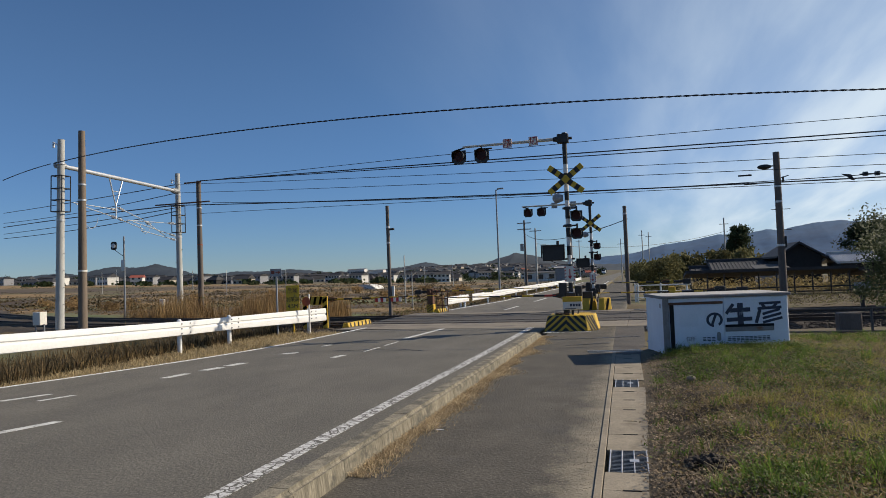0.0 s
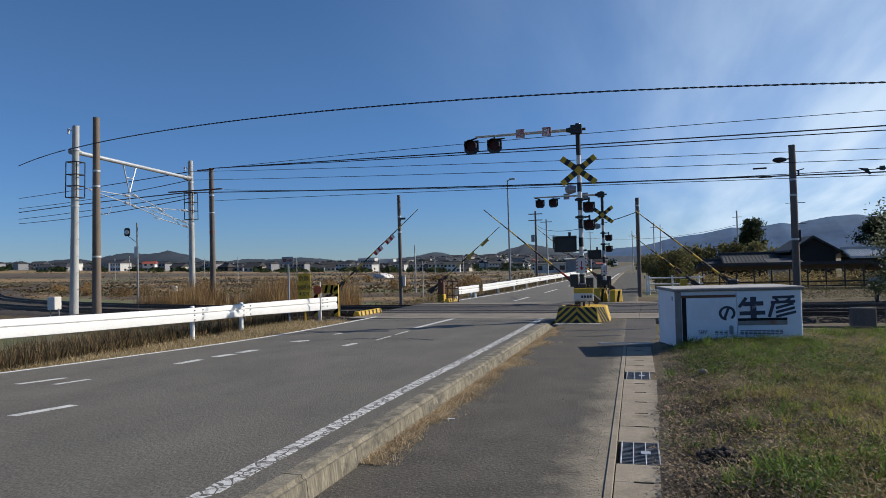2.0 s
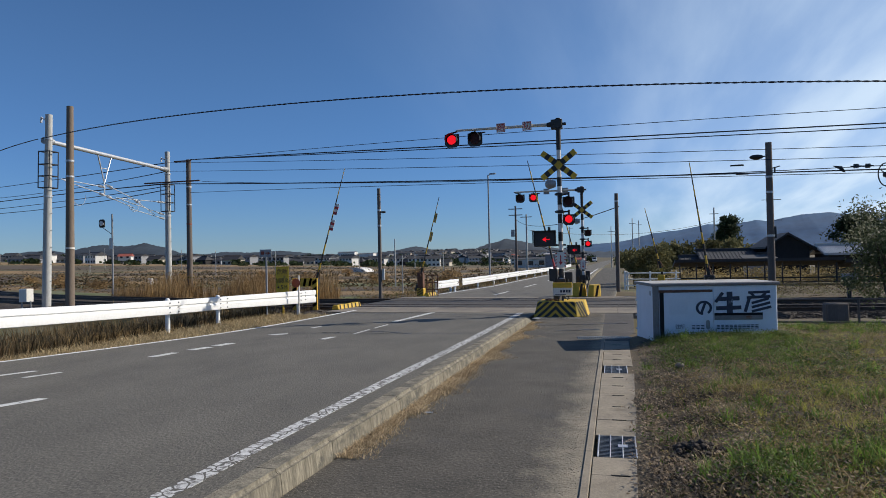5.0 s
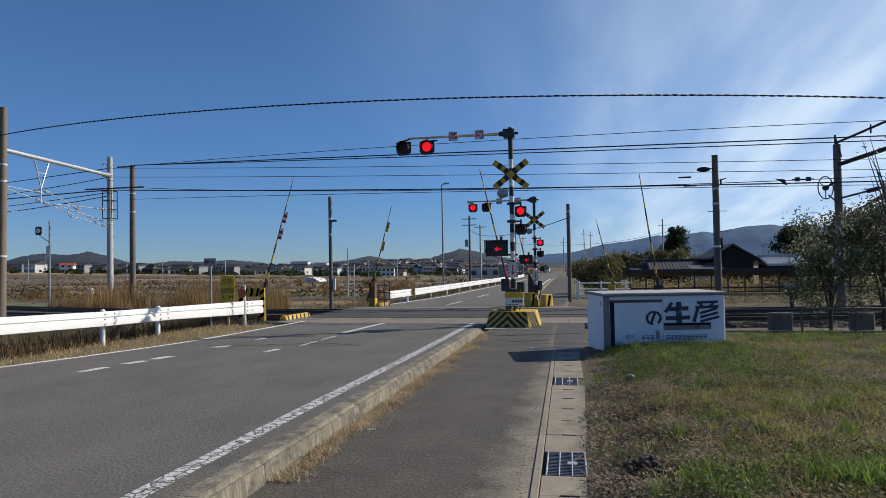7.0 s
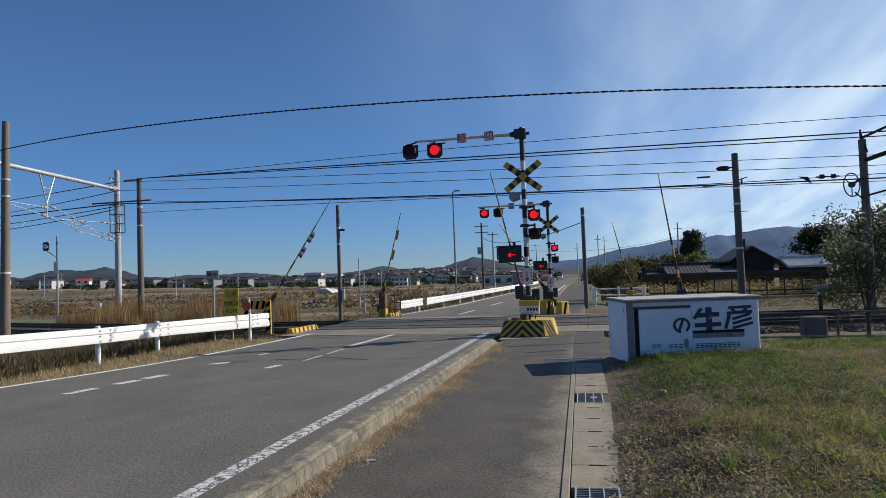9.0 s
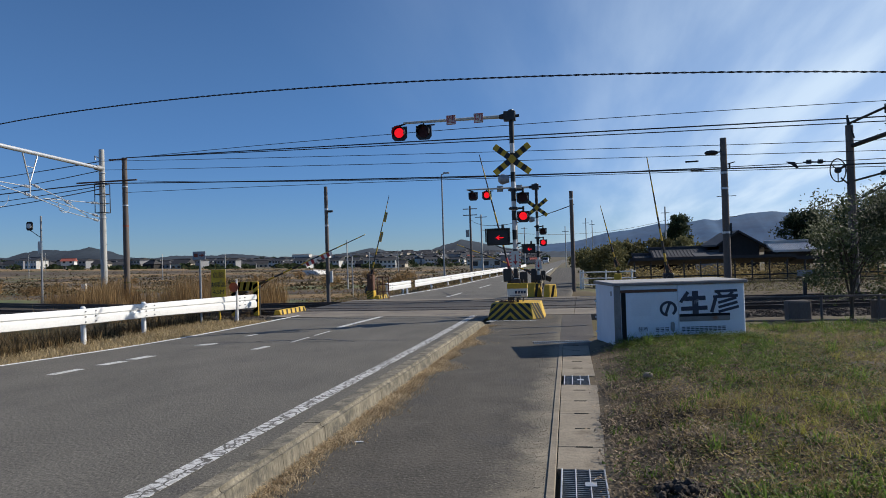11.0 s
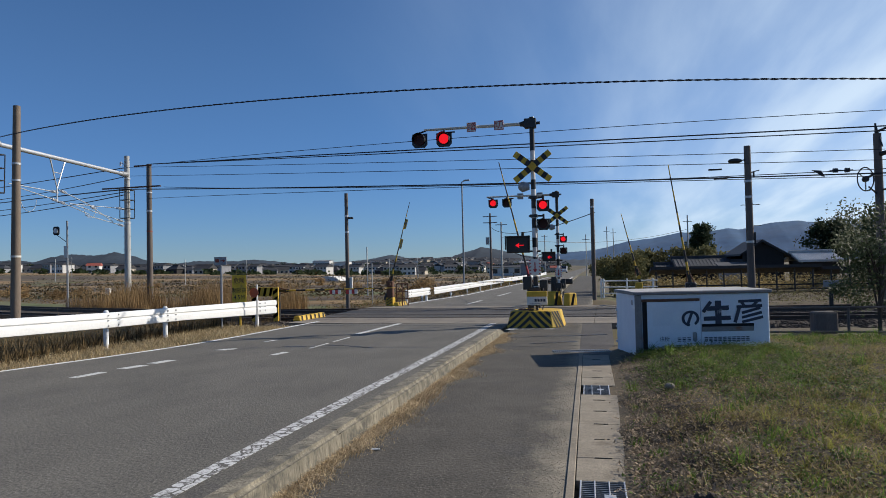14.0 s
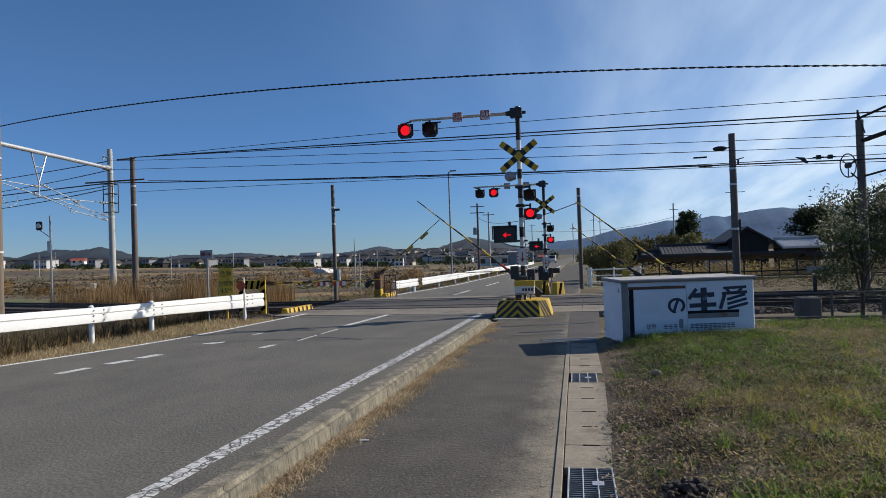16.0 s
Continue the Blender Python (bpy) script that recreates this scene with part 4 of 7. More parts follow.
def lamp_unit(parent, x, y, z, r, phase, side=-1, hang=0.0):
    """A hooded red lamp facing the road user (towards -y when side is -1)."""
    s = side
    bm = B()
    w = r * 1.45
    poly = [(x - w * 0.95, z + w * 0.75), (x + w * 0.95, z + w * 0.75), (x + w * 0.95, z - w * 0.55), (x + w * 0.6, z - w * 0.95), (x - w * 0.6, z - w * 0.95), (x - w * 0.95, z - w * 0.55)]
    prism(bm, poly, y - 0.012, y + 0.012, "y")
    unit = part("warning_lamp", bm, "black", parent, "black backing board with round red lamp")
    bm = B()
    rod(bm, (x, y + 0.16 * -s, z), (x, y, z), r * 0.7, r * 1.02, 18)
    part("lamp_body", bm, "black", unit, smooth=True)
    # hood: half tube over the lens
    bm = B()
    k = 12
    for i in range(k):
        a0, a1 = math.pi * (i / k) * 1.24 - 0.12 * math.pi, math.pi * ((i + 1) / k) * 1.24 - 0.12 * math.pi
        for ra, rb, fl in ((r * 1.12, r * 1.06, 0),):
            d = 0.2
            q = [(x + ra * math.cos(a), z + ra * math.sin(a)) for a in (a0, a1)] + [(x + rb * math.cos(a), z + rb * math.sin(a)) for a in (a1, a0)]
            prism(bm, q, y + s * 0.012, y + s * (0.012 + d), "y")
    bmesh.ops.remove_doubles(bm, verts=bm.verts, dist=0.0005)
    part("hood", bm, "black", unit)
    bm = B()
    disc(bm, (x, y + s * 0.028, z), r, (0, 1, 0), 0.02, 24)
    part("lens", bm, "lens_dark", unit, "dark red glass lens", smooth=True)
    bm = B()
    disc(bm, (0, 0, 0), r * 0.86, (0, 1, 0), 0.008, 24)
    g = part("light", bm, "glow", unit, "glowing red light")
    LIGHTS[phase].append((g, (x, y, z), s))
    return unit


def banded_pole(parent, x, y, z0, z1, r, first_black=True, band=0.3, top_black=0.55):
    bm = B()
    rod(bm, (x, y, z0), (x, y, z1), r, r, 16)
    p = part("pole", bm, "white_band", parent, smooth=True)
    z = z0
    blk = first_black
    while z < z1 - top_black:
        if blk:
            bm = B()
            rod(bm, (x, y, z), (x, y, min(z + band, z1)), r + 0.003, r + 0.003, 16)
            part("black_band", bm, "black_band", p, smooth=True)
        blk = not blk
        z += band
    bm = B()
    rod(bm, (x, y, z1 - top_black), (x, y, z1), r + 0.004, r + 0.004, 16)
    part("black_band", bm, "black_band", p, smooth=True)
    bm = B()
    rod(bm, (x, y, z1), (x, y, z1 + 0.02), r + 0.012, r + 0.004, 16)
    part("cap", bm, "black", p)
    return p


def crossbuck(parent, x, y, z, half, w):
    g = None
    for sgn, dy in ((1, 0.0), (-1, -0.022)):
        m = Matrix.Translation((x, y + dy, z)) @ Matrix.Rotation(radians(38 * sgn), 4, "Y")
        bm = B()
        box(bm, -half, half, -0.008, 0.008, -w / 2, w / 2, 0.004, m)
        b = part("crossbuck_board", bm, "yellow", parent, "yellow crossbuck board with black bars")
        for a, c in ((0.16, 0.36), (0.56, 0.76)):
            for e in (-1, 1):
                bm = B()
                lo, hi = sorted((e * a * half * 1.0, e * c * half * 1.0))
                box(bm, lo, hi, -0.0105, 0.0105, -w / 2 - 0.001, w / 2 + 0.001, 0, m)
                part("black_bar", bm, "black_band", b)
        g = b
    return g


def square_sign(parent, x, y, z, s, word):
    bm = B()
    box(bm, x - s / 2, x + s / 2, y - 0.012, y, z - s / 2, z + s / 2, 0.004)
    sg = part("word_sign", bm, "sign_white", parent, "square white sign with one red character")
    for a in (-1, 1):
        bm = B()
        box(bm, x + a * s * 0.46 - s * 0.025, x + a * s * 0.46 + s * 0.025, y - 0.0145, y - 0.012, z - s * 0.485, z + s * 0.485)
        part("sign_border", bm, "red", sg)
        bm = B()
        box(bm, x - s * 0.485, x + s * 0.485, y - 0.0142, y - 0.012, z + a * s * 0.46 - s * 0.025, z + a * s * 0.46 + s * 0.025)
        part("sign_border", bm, "red", sg)
    text("sign_character", word, s * 0.92, (x, y - 0.016, z), (90, 0, 0), "red", sg)


def arrow_box(parent, x, y, z, w, h):
    bm = B()
    box(bm, x - w / 2, x + w / 2, y, y + 0.2, z - h / 2, z + h / 2, 0.015)
    ab = part("direction_indicator", bm, "black", parent, "black box showing a red arrow for the train's direction")
    bm = B()
    box(bm, x - w / 2 - 0.02, x + w / 2 + 0.02, y - 0.16, y + 0.01, z + h / 2 - 0.01, z + h / 2 + 0.01)
    part("visor", bm, "black", ab)
    for a in (-1, 1):
        bm = B()
        box(bm, x + a * (w / 2 + 0.01) - 0.008, x + a * (w / 2 + 0.01) + 0.008, y - 0.14, y + 0.01, z - h * 0.3, z + h / 2)
        part("visor", bm, "black", ab)
    bm = B()
    box(bm, x - w / 2 + 0.03, x + w / 2 - 0.03, y - 0.02, y, z - h / 2 + 0.03, z + h / 2 - 0.03)
    part("face_glass", bm, "black", ab)
    bm = B()
    rod(bm, (x + w * 0.2, y + 0.1, z + h / 2), (x + w * 0.2, y + 0.1, z + h / 2 + 0.12), 0.04, 0.04, 10)
    part("lug", bm, "black", ab)
    L = w * 0.36
    bm = B()
    prism(bm, [(L * 0.5, 0.012), (-L * 0.1, 0.012), (-L * 0.02, 0.06), (-L * 0.1, 0.06), (-L * 0.5, 0.0), (-L * 0.1, -0.06), (-L * 0.02, -0.06), (-L * 0.1, -0.012), (L * 0.5, -0.012)], -0.004, 0.004, "y")
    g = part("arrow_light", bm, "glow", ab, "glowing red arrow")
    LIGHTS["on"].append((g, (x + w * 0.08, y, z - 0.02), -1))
    bm = B()
    rod(bm, (x + w * 0.3, y + 0.12, z - h * 0.42), (x + w / 2 + 0.28, y + 0.12, z - h * 0.42), 0.025, 0.025, 8)
    part("bracket", bm, "black", ab)
    bm = B()
    pts = [Vector((x - 0.1 + 0.1 * i, y + 0.15, z - h / 2 - 0.12 * math.sin(math.pi * i / 8))) for i in range(0, 9)]
    for p, q in zip(pts, pts[1:]):
        rod(bm, p, q, 0.009, 0.009, 6)
    part("cable", bm, "wire", ab)


def warning_signal(at, H, tip_x, arm_z, scale, lamps_main, lamps_side, xb, label, signs, arrow, back=False):
    s = thing("warning_signal", at, label, "crossing signal", "crossing signals")
    banded_pole(s, 0, 0, 0.0, H, 0.062 * scale, True, 0.26, 0.8 * scale)
    k = scale
    bm = B()
    rod(bm, (-0.12, 0, arm_z), (tip_x, 0, arm_z + 0.02), 0.05 * k, 0.032 * k, 12)
    arm = part("cantilever_arm", bm, "arm_paint", s, "cream steel cantilever arm", smooth=True)
    bm = B()
    rod(bm, (-0.32 * k, 0, arm_z), (-0.1, 0, arm_z), 0.06 * k, 0.1 * k, 12)
    box(bm, -0.2 * k, 0.12 * k, -0.09 * k, 0.09 * k, arm_z - 0.13 * k, arm_z + 0.13 * k, 0.015)
    rod(bm, (0.08, 0, arm_z), (0.22 * k, 0, arm_z), 0.04 * k, 0.04 * k, 10)
    part("arm_clamp", bm, "black", s)
    for x in lamps_main:
        bm = B()
        rod(bm, (x[0], 0, arm_z - 0.02), (x[0], 0, x[1] + 0.16 * k), 0.022, 0.022, 8)
        part("lamp_hanger", bm, "black", s)
    bm = B()
    rod(bm, (lamps_main[0][0], 0, lamps_main[0][1] + 0.2 * k), (tip_x + 0.05, 0, arm_z), 0.025, 0.025, 8)
    part("lamp_hanger", bm, "black", s)
    bm = B()
    rod(bm, (lamps_main[1][0] - 0.1, -0.03, arm_z - 0.09 * k), (lamps_main[1][0] + 0.32 * k, -0.03, arm_z - 0.09 * k), 0.02, 0.02, 8)
    part("lamp_hanger", bm, "black", s)
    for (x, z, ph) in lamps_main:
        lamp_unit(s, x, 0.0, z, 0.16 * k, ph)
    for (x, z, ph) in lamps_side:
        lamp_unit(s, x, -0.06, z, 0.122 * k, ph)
        bm = B()
        rod(bm, (-0.14 * k, 0, z + 0.22 * k), (x - 0.02, 0.03, z + 0.22 * k), 0.03 * k, 0.024 * k, 8)
        rod(bm, (x, 0.03, z + 0.27 * k), (x, 0.03, z + 0.05), 0.028 * k, 0.028 * k, 8)
        box(bm, -0.1 * k, 0.1 * k, -0.09 * k, 0.09 * k, z + 0.18 * k, z + 0.26 * k, 0.01)
        part("side_bracket", bm, "black", s)
    crossbuck(s, 0.0, -0.1, xb, 0.60 * k, 0.17 * k)
    for x, word in signs:
        square_sign(s, x, -0.06, arm_z + 0.0, 0.26 * k, word)
    # bell
    bm = B()
    rod(bm, (-0.1, 0.0, xb - 0.52 * k), (-0.3 * k, -0.02, xb - 0.52 * k), 0.09 * k, 0.15 * k, 16)
    bmesh.ops.create_uvsphere(bm, u_segments=14, v_segments=8, radius=0.14 * k, matrix=Matrix.Translation((-0.27 * k, -0.02, xb - 0.52 * k)))
    part("bell", bm, "grey_metal", s, "grey metal warning bell", smooth=True)
    arrow_box(s, *arrow)
    # down-arrow notice
    bm = B()
    zc = 1.55 * k if k > 0.95 else 1.5 * k
    box(bm, -0.15 * k, 0.15 * k, -0.1, -0.085, zc - 0.22 * k, zc + 0.22 * k, 0.004)
    n = part("notice_plate", bm, "sign_white", s, "white notice with red diagonal edge and down arrow")
    bm = B()
    box(bm, -0.015 * k, 0.015 * k, -0.104, -0.1, zc - 0.06 * k, zc + 0.13 * k)
    prism(bm, [(-0.06 * k, zc - 0.05 * k), (0.0, zc - 0.15 * k), (0.06 * k, zc - 0.05 * k)], -0.104, -0.1, "y")
    part("notice_arrow", bm, "red", n)
    for e in (-1, 1):
        for i in range(5):
            zz = zc - 0.2 * k + 0.09 * k * i
            bm = B()
            prism(bm, [(e * 0.15 * k, zz), (e * 0.1 * k, zz + 0.02), (e * 0.1 * k, zz + 0.05 * k), (e * 0.15 * k, zz + 0.03)], -0.103, -0.1, "y")
            part("notice_stripe", bm, "red", n)
    # lower apparatus: relay cases, cables
    for (x0, x1, y0, z0, z1) in ((-0.34, -0.12, -0.05, 0.95, 1.3), (0.1, 0.3, 0.0, 0.75, 1.2), (-0.12, 0.12, -0.16, 0.78, 1.02)):
        bm = B()
        box(bm, x0 * k, x1 * k, y0, y0 + 0.2, z0 * k, z1 * k, 0.012)
        part("relay_case", bm, "black", s)
    for i in range(4):
        bm = B()
        x = -0.2 + 0.13 * i
        pts = [Vector((x * k + 0.04 * math.sin(j), -0.12, (1.0 - 0.16 * j) * k)) for j in range(5)]
        for p, q in zip(pts, pts[1:]):
            rod(bm, p, q, 0.016, 0.016, 6)
        part("cable", bm, "wire", s)
    return s


warning_signal((-1.58, 19.65, 0), 5.57, -3.0, 5.42, 1.0, [(-3.13, 5.17, "a"), (-2.43, 5.16, "b")], [(0.25, 3.20, "b"), (0.25, 2.70, "a")], 4.24,
               "tall black and white banded crossing signal with overhead red lamps", [(-1.64, "踏"), (-0.88, "切")], (-0.44, -0.12, 2.16, 0.62, 0.44))
far_signal = warning_signal((-1.54, 28.4, 0), 4.49, -2.8, 4.37, 0.86, [(-2.54, 4.13, "b"), (-1.98, 4.13, "a")], [(0.22, 2.60, "b"), (0.22, 2.15, "a")], 3.53,
               "far black and white banded crossing signal with overhead red lamps", [], (-0.36, -0.12, 1.92, 0.5, 0.36))


for x in (-1.44, -0.67):
    bm = B()
    box(bm, x - 0.12, x + 0.12, 0.04, 0.055, 4.25, 4.49, 0.004)
    part("word_sign", bm, "grey_metal", far_signal, "bare grey back of a square sign")


# striped concrete blocks at the foot of the signals
def foot_block(at, wx, wy, h, label, chevron=True):
    b = thing("foot_block", at, label, "concrete block", "striped foot blocks")
    c = 0.28
    lo = [(-wx / 2, -wy / 2), (wx / 2 - c, -wy / 2), (wx / 2, -wy / 2 + c), (wx / 2, wy / 2 - c), (wx / 2 - c, wy / 2), (-wx / 2 + c, wy / 2), (-wx / 2, wy / 2 - c)]
    t = 0.86
    bm = B()
    vl = [bm.verts.new((x, y, 0)) for x, y in lo]
    vh = [bm.verts.new((x * t, y * t, h)) for x, y in lo]
    bm.faces.new(vl[::-1])
    bm.faces.new(vh)
    n = len(lo)
    for i in range(n):
        bm.faces.new((vl[i], vl[(i + 1) % n], vh[(i + 1) % n], vh[i]))
    bmesh.ops.bevel(bm, geom=list(bm.edges), offset=0.015, segments=1, affect="EDGES")
    part("body", bm, "yellow", b)
    y0, y1 = -wy / 2, -wy / 2 * t

    def on_face(u, v, out=0.006):
        return (u * (1 + (t - 1) * v / h), y0 + (y1 - y0) * v / h - out, v)
    xl, xr = -wx / 2 + 0.01, wx / 2 - c - 0.01
    mid = (xl + xr) / 2
    w = 0.105
    if chevron:
        for kx in range(0, 5):
            top = 0.11 + 0.2 * kx
            for e in (-1, 1):
                half = (xr - xl) / 2
                # band: v from peak at the middle falling to the edges
                pts = []
                for u in np.linspace(0, 1, 25):
                    pts.append((mid + e * half * u, top - half * u * 0.95))
                bm = B()
                ok = False
                for (ua, va), (ub, vb) in zip(pts, pts[1:]):
                    if (va + vb) / 2 < 0.01 or (va + vb) / 2 - w > h - 0.01:
                        continue
                    q = [(ua, va - w), (ub, vb - w), (ub, vb), (ua, va)]
                    q = [(u, min(max(v, 0.005), h - 0.005)) for u, v in q]
                    vs = [bm.verts.new(on_face(u, v)) for u, v in q]
                    vb2 = [bm.verts.new(on_face(u, v, -0.004)) for u, v in q]
                    bm.faces.new(vs)
                    bm.faces.new(vb2[::-1])
                    for i in range(4):
                        bm.faces.new((vs[i], vs[(i + 1) % 4], vb2[(i + 1) % 4], vb2[i]))
                    ok = True
                if ok:
                    bmesh.ops.remove_doubles(bm, verts=bm.verts, dist=0.0005)
                    part("black_stripe", bm, "black_band", b)
                else:
                    bm.free()
        # stripes on the cut corner and on the side
        a0, a1 = Vector((wx / 2 - c, -wy / 2, 0)), Vector((wx / 2, -wy / 2 + c, 0))
        for s0 in (-0.15, 0.1, 0.35, 0.6):
            bm = B()
            vs = []
            nrm = Vector((1, -1, 0)).normalized() * 0.006
            for u, v in ((s0, h * 0.98), (s0 + 0.14, h * 0.98), (s0 + 0.5 + 0.14, 0.01), (s0 + 0.5, 0.01)):
                u = min(max(u, 0.0), 1.0)
                f = 1 + (t - 1) * v / h
                p = (a0 + (a1 - a0) * u) * f
                vs.append(Vector((p.x, p.y, v)))
            o = [bm.verts.new(p + nrm) for p in vs]
            i2 = [bm.verts.new(p - nrm) for p in vs]
            bm.faces.new(o)
            bm.faces.new(i2[::-1])
            for i in range(4):
                bm.faces.new((o[i], o[(i + 1) % 4], i2[(i + 1) % 4], i2[i]))
            part("black_stripe", bm, "black_band", b)
    else:
        for i in range(1):
            x = wx * 0.05
            bm = B()
            q = [(x, 0.02), (x + 0.1, 0.02), (x + 0.2, h - 0.02), (x + 0.1, h - 0.02)]
            vs = [bm.verts.new(on_face(u, v)) for u, v in q]
            bm.faces.new(vs)
            bmesh.ops.solidify(bm, geom=bm.faces, thickness=0.004)
            part("black_stripe", bm, "black_band", b)
    return b


foot_block((-1.55, 19.5, 0), 1.45, 1.35, 0.42, "yellow concrete foot block with black chevron stripes")
foot_block((-1.75, 28.5, 0), 0.62, 0.9, 0.55, "yellow foot block under the far signal", False)
foot_block((-1.10, 28.3, 0), 0.5, 0.8, 0.48, "small yellow foot block beside the far signal", False)
# rubble on the near block, notice box over it
bm = B()
for i in range(9):
    x, yy = rng.uniform(-0.35, 0.0), rng.uniform(-0.35, -0.15)
    bmesh.ops.create_icosphere(bm, subdivisions=1, radius=rng.uniform(0.03, 0.06), matrix=Matrix.Translation((x, yy, rng.uniform(0, 0.02))) @ Matrix.Diagonal((1.2, 1, 0.6, 1)))
rub = link("rubble", bm, "rust")
rub.location = (-1.62, 19.45, 0.44)
tagged(rub, "small heap of rusty rubble on the striped block", "rubble")
ph = thing("notice_box", (-1.52, 19.25, 0.42), "yellow and white notice box over the striped block", "notice box")
bm = B()
box(bm, -0.26, 0.26, -0.04, 0.08, 0.14, 0.36, 0.008)
nb = part("panel", bm, "sign_white", ph)
bm = B()
box(bm, -0.265, 0.265, -0.045, 0.085, 0.36, 0.50, 0.008)
part("yellow_top", bm, "yellow", ph)
for i in range(4):
    bm = B()
    box(bm, -0.06 + 0.075 * i, -0.005 + 0.075 * i, -0.0445, -0.04, 0.23, 0.3)
    part("lettering_bar", bm, "ink", nb)
bm = B()
box(bm, -0.2, 0.1, -0.0445, -0.04, 0.165, 0.18)
part("lettering_bar", bm, "ink", nb)
bm = B()
box(bm, -0.03, 0.03, -0.0, 0.06, 0.0, 0.14)
part("stand", bm, "black", ph)


# ---------- crossing gates ----------
GATES = {}


def crossing_gate(key, at, length, direction, tags, label, body="yellow", stand=True):
    """direction +1: the arm reaches towards +x when down."""
    g = thing("crossing_gate", at, label, "crossing gate", "crossing gates")
    zp = 0.92
    if stand:
        bm = B()
        box(bm, -0.16, 0.16, -0.13, 0.2, 0.0, 0.35, 0.02)
        part("base", bm, body, g)
        bm = B()
        box(bm, -0.14, 0.14, -0.1, 0.16, 0.35, 0.72 if key == "p2" else 1.05, 0.03)
        rod(bm, (0, -0.2, zp), (0, 0.24, zp), 0.07, 0.07, 12)
        part("machine_case", bm, "yellow" if key == "p2" else "rust" if key == "l2" else "black", g)
        for i in range(3):
            bm = B()
            m = Matrix.Translation((0, -0.135, 0.1 + 0.11 * i)) @ Matrix.Rotation(radians(-30), 4, "Y")
            box(bm, -0.15, 0.15, -0.004, 0.004, -0.02, 0.02, 0, m)
            part("black_stripe", bm, "black_band", g)
    # moving arm, in its own space: pivot at the origin, reaching along +x * direction
    d = direction
    bm = B()
    lo, hi = sorted((-0.5 * d, 0.45 * d))
    box(bm, lo, hi, -0.03, 0.03, -0.045, 0.045, 0.008)
    arm = part("arm", bm, "black", g, "pivoting arm with counterweight and striped boom")
    bm = B()
    lo, hi = sorted((-0.72 * d, -0.42 * d))
    box(bm, lo, hi, -0.07, 0.07, -0.10, 0.10, 0.02)
    part("counterweight", bm, "black", arm)
    bm = B()
    rod(bm, (0.1 * d, 0.05, -0.1), (0.5 * d, 0.0, 0.0), 0.018, 0.018, 6)
    rod(bm, (0.1 * d, -0.05, 0.1), (0.5 * d, 0.0, 0.0), 0.018, 0.018, 6)
    part("yoke", bm, "rust", arm)
    n = max(6, int(length / 0.36))
    rr = lambda u: 0.032 - 0.02 * u
    for i in range(n):
        u0, u1 = i / n, (i + 1) / n
        a, b = 0.35 + (length - 0.35) * u0, 0.35 + (length - 0.35) * u1
        bm = B()
        rod(bm, (a * d, 0, 0), (b * d, 0, 0), rr(u0), rr(u1), 10)
        part("boom_band", bm, "red" if (i == 0 and key in ("r1",)) else ("black_band" if i % 2 else "yellow"), arm, smooth=True)
    for u, kind in tags:
        bm = B()
        x = length * u * d
        if kind == "red":
            for j in range(4):
                bm = B()
                lo, hi = sorted((x + 0.1 * j * d, x + 0.1 * (j + 1) * d))
                box(bm, lo, hi, -0.045, -0.035, -0.16, -0.02)
                part("warning_tag", bm, "red" if j % 2 == 0 else "white_band", arm, "red and white hanging tag")
        else:
            lo, hi = sorted((x, x + 0.42 * d))
            box(bm, lo, hi, -0.04, -0.034, -0.13, -0.02)
            o = part("notice_strip", bm, "sign_yellow" if key == "l2" else "arm_paint", arm, "pale strip with dark lettering bars")
            for j in range(4):
                bm = B()
                lo, hi = sorted((x + (0.04 + 0.095 * j) * d, x + (0.105 + 0.095 * j) * d))
                box(bm, lo, hi, -0.044, -0.04, -0.10, -0.05)
                part("lettering_bar", bm, "box_frame", o)
    GATES[key] = (arm, d, zp)
    return g


crossing_gate("n1", (-10.68, 22.6, 0), 4.2, 1, [(0.46, "red"), (0.6, "red")], "crossing gate with striped boom beside the guard rail", "black", False)
bm = B()
rod(bm, (0, 0.08, -0.1), (0, 0.08, 1.0), 0.07, 0.06, 12)
box(bm, -0.075, 0.075, -0.05, 0.17, 0.78, 1.02, 0.03)
part("machine_case", bm, "black", GATES["n1"][0].parent)
crossing_gate("r1", (-1.74, 20.3, 0), 3.7, -1, [], "crossing gate whose striped boom spans the near lane", "black")
crossing_gate("p1", (2.45, 20.6, 0), 3.35, -1, [], "pavement crossing gate with thin yellow boom")
crossing_gate("p2", (1.5, 28.6, 0.12), 2.55, -1, [], "far pavement crossing gate with thin yellow boom")
crossing_gate("l2", (-8.72, 29.0, 0), 3.6, 1, [(0.44, "strip"), (0.68, "strip")], "far crossing gate in a rusty yellow frame")
crossing_gate("f1", (-1.75, 28.9, 0), 3.4, -1, [], "far crossing gate beside the far signal", "black")

# frame beside the far gate
fr = thing("gate_frame", (-8.3, 28.9, 0), "rusty yellow steel guard frame beside the gate", "frame")
for x in (-0.1, 0.15, 0.4):
    bm = B()
    rod(bm, (x, 0, 0), (x, 0, 0.95), 0.025, 0.025, 8)
    part("upright", bm, "rust", fr)
for z in (0.3, 0.6, 0.93):
    bm = B()
    rod(bm, (-0.1, 0, z), (0.4, 0, z), 0.022, 0.022, 8)
    part("crossbar", bm, "rust", fr)


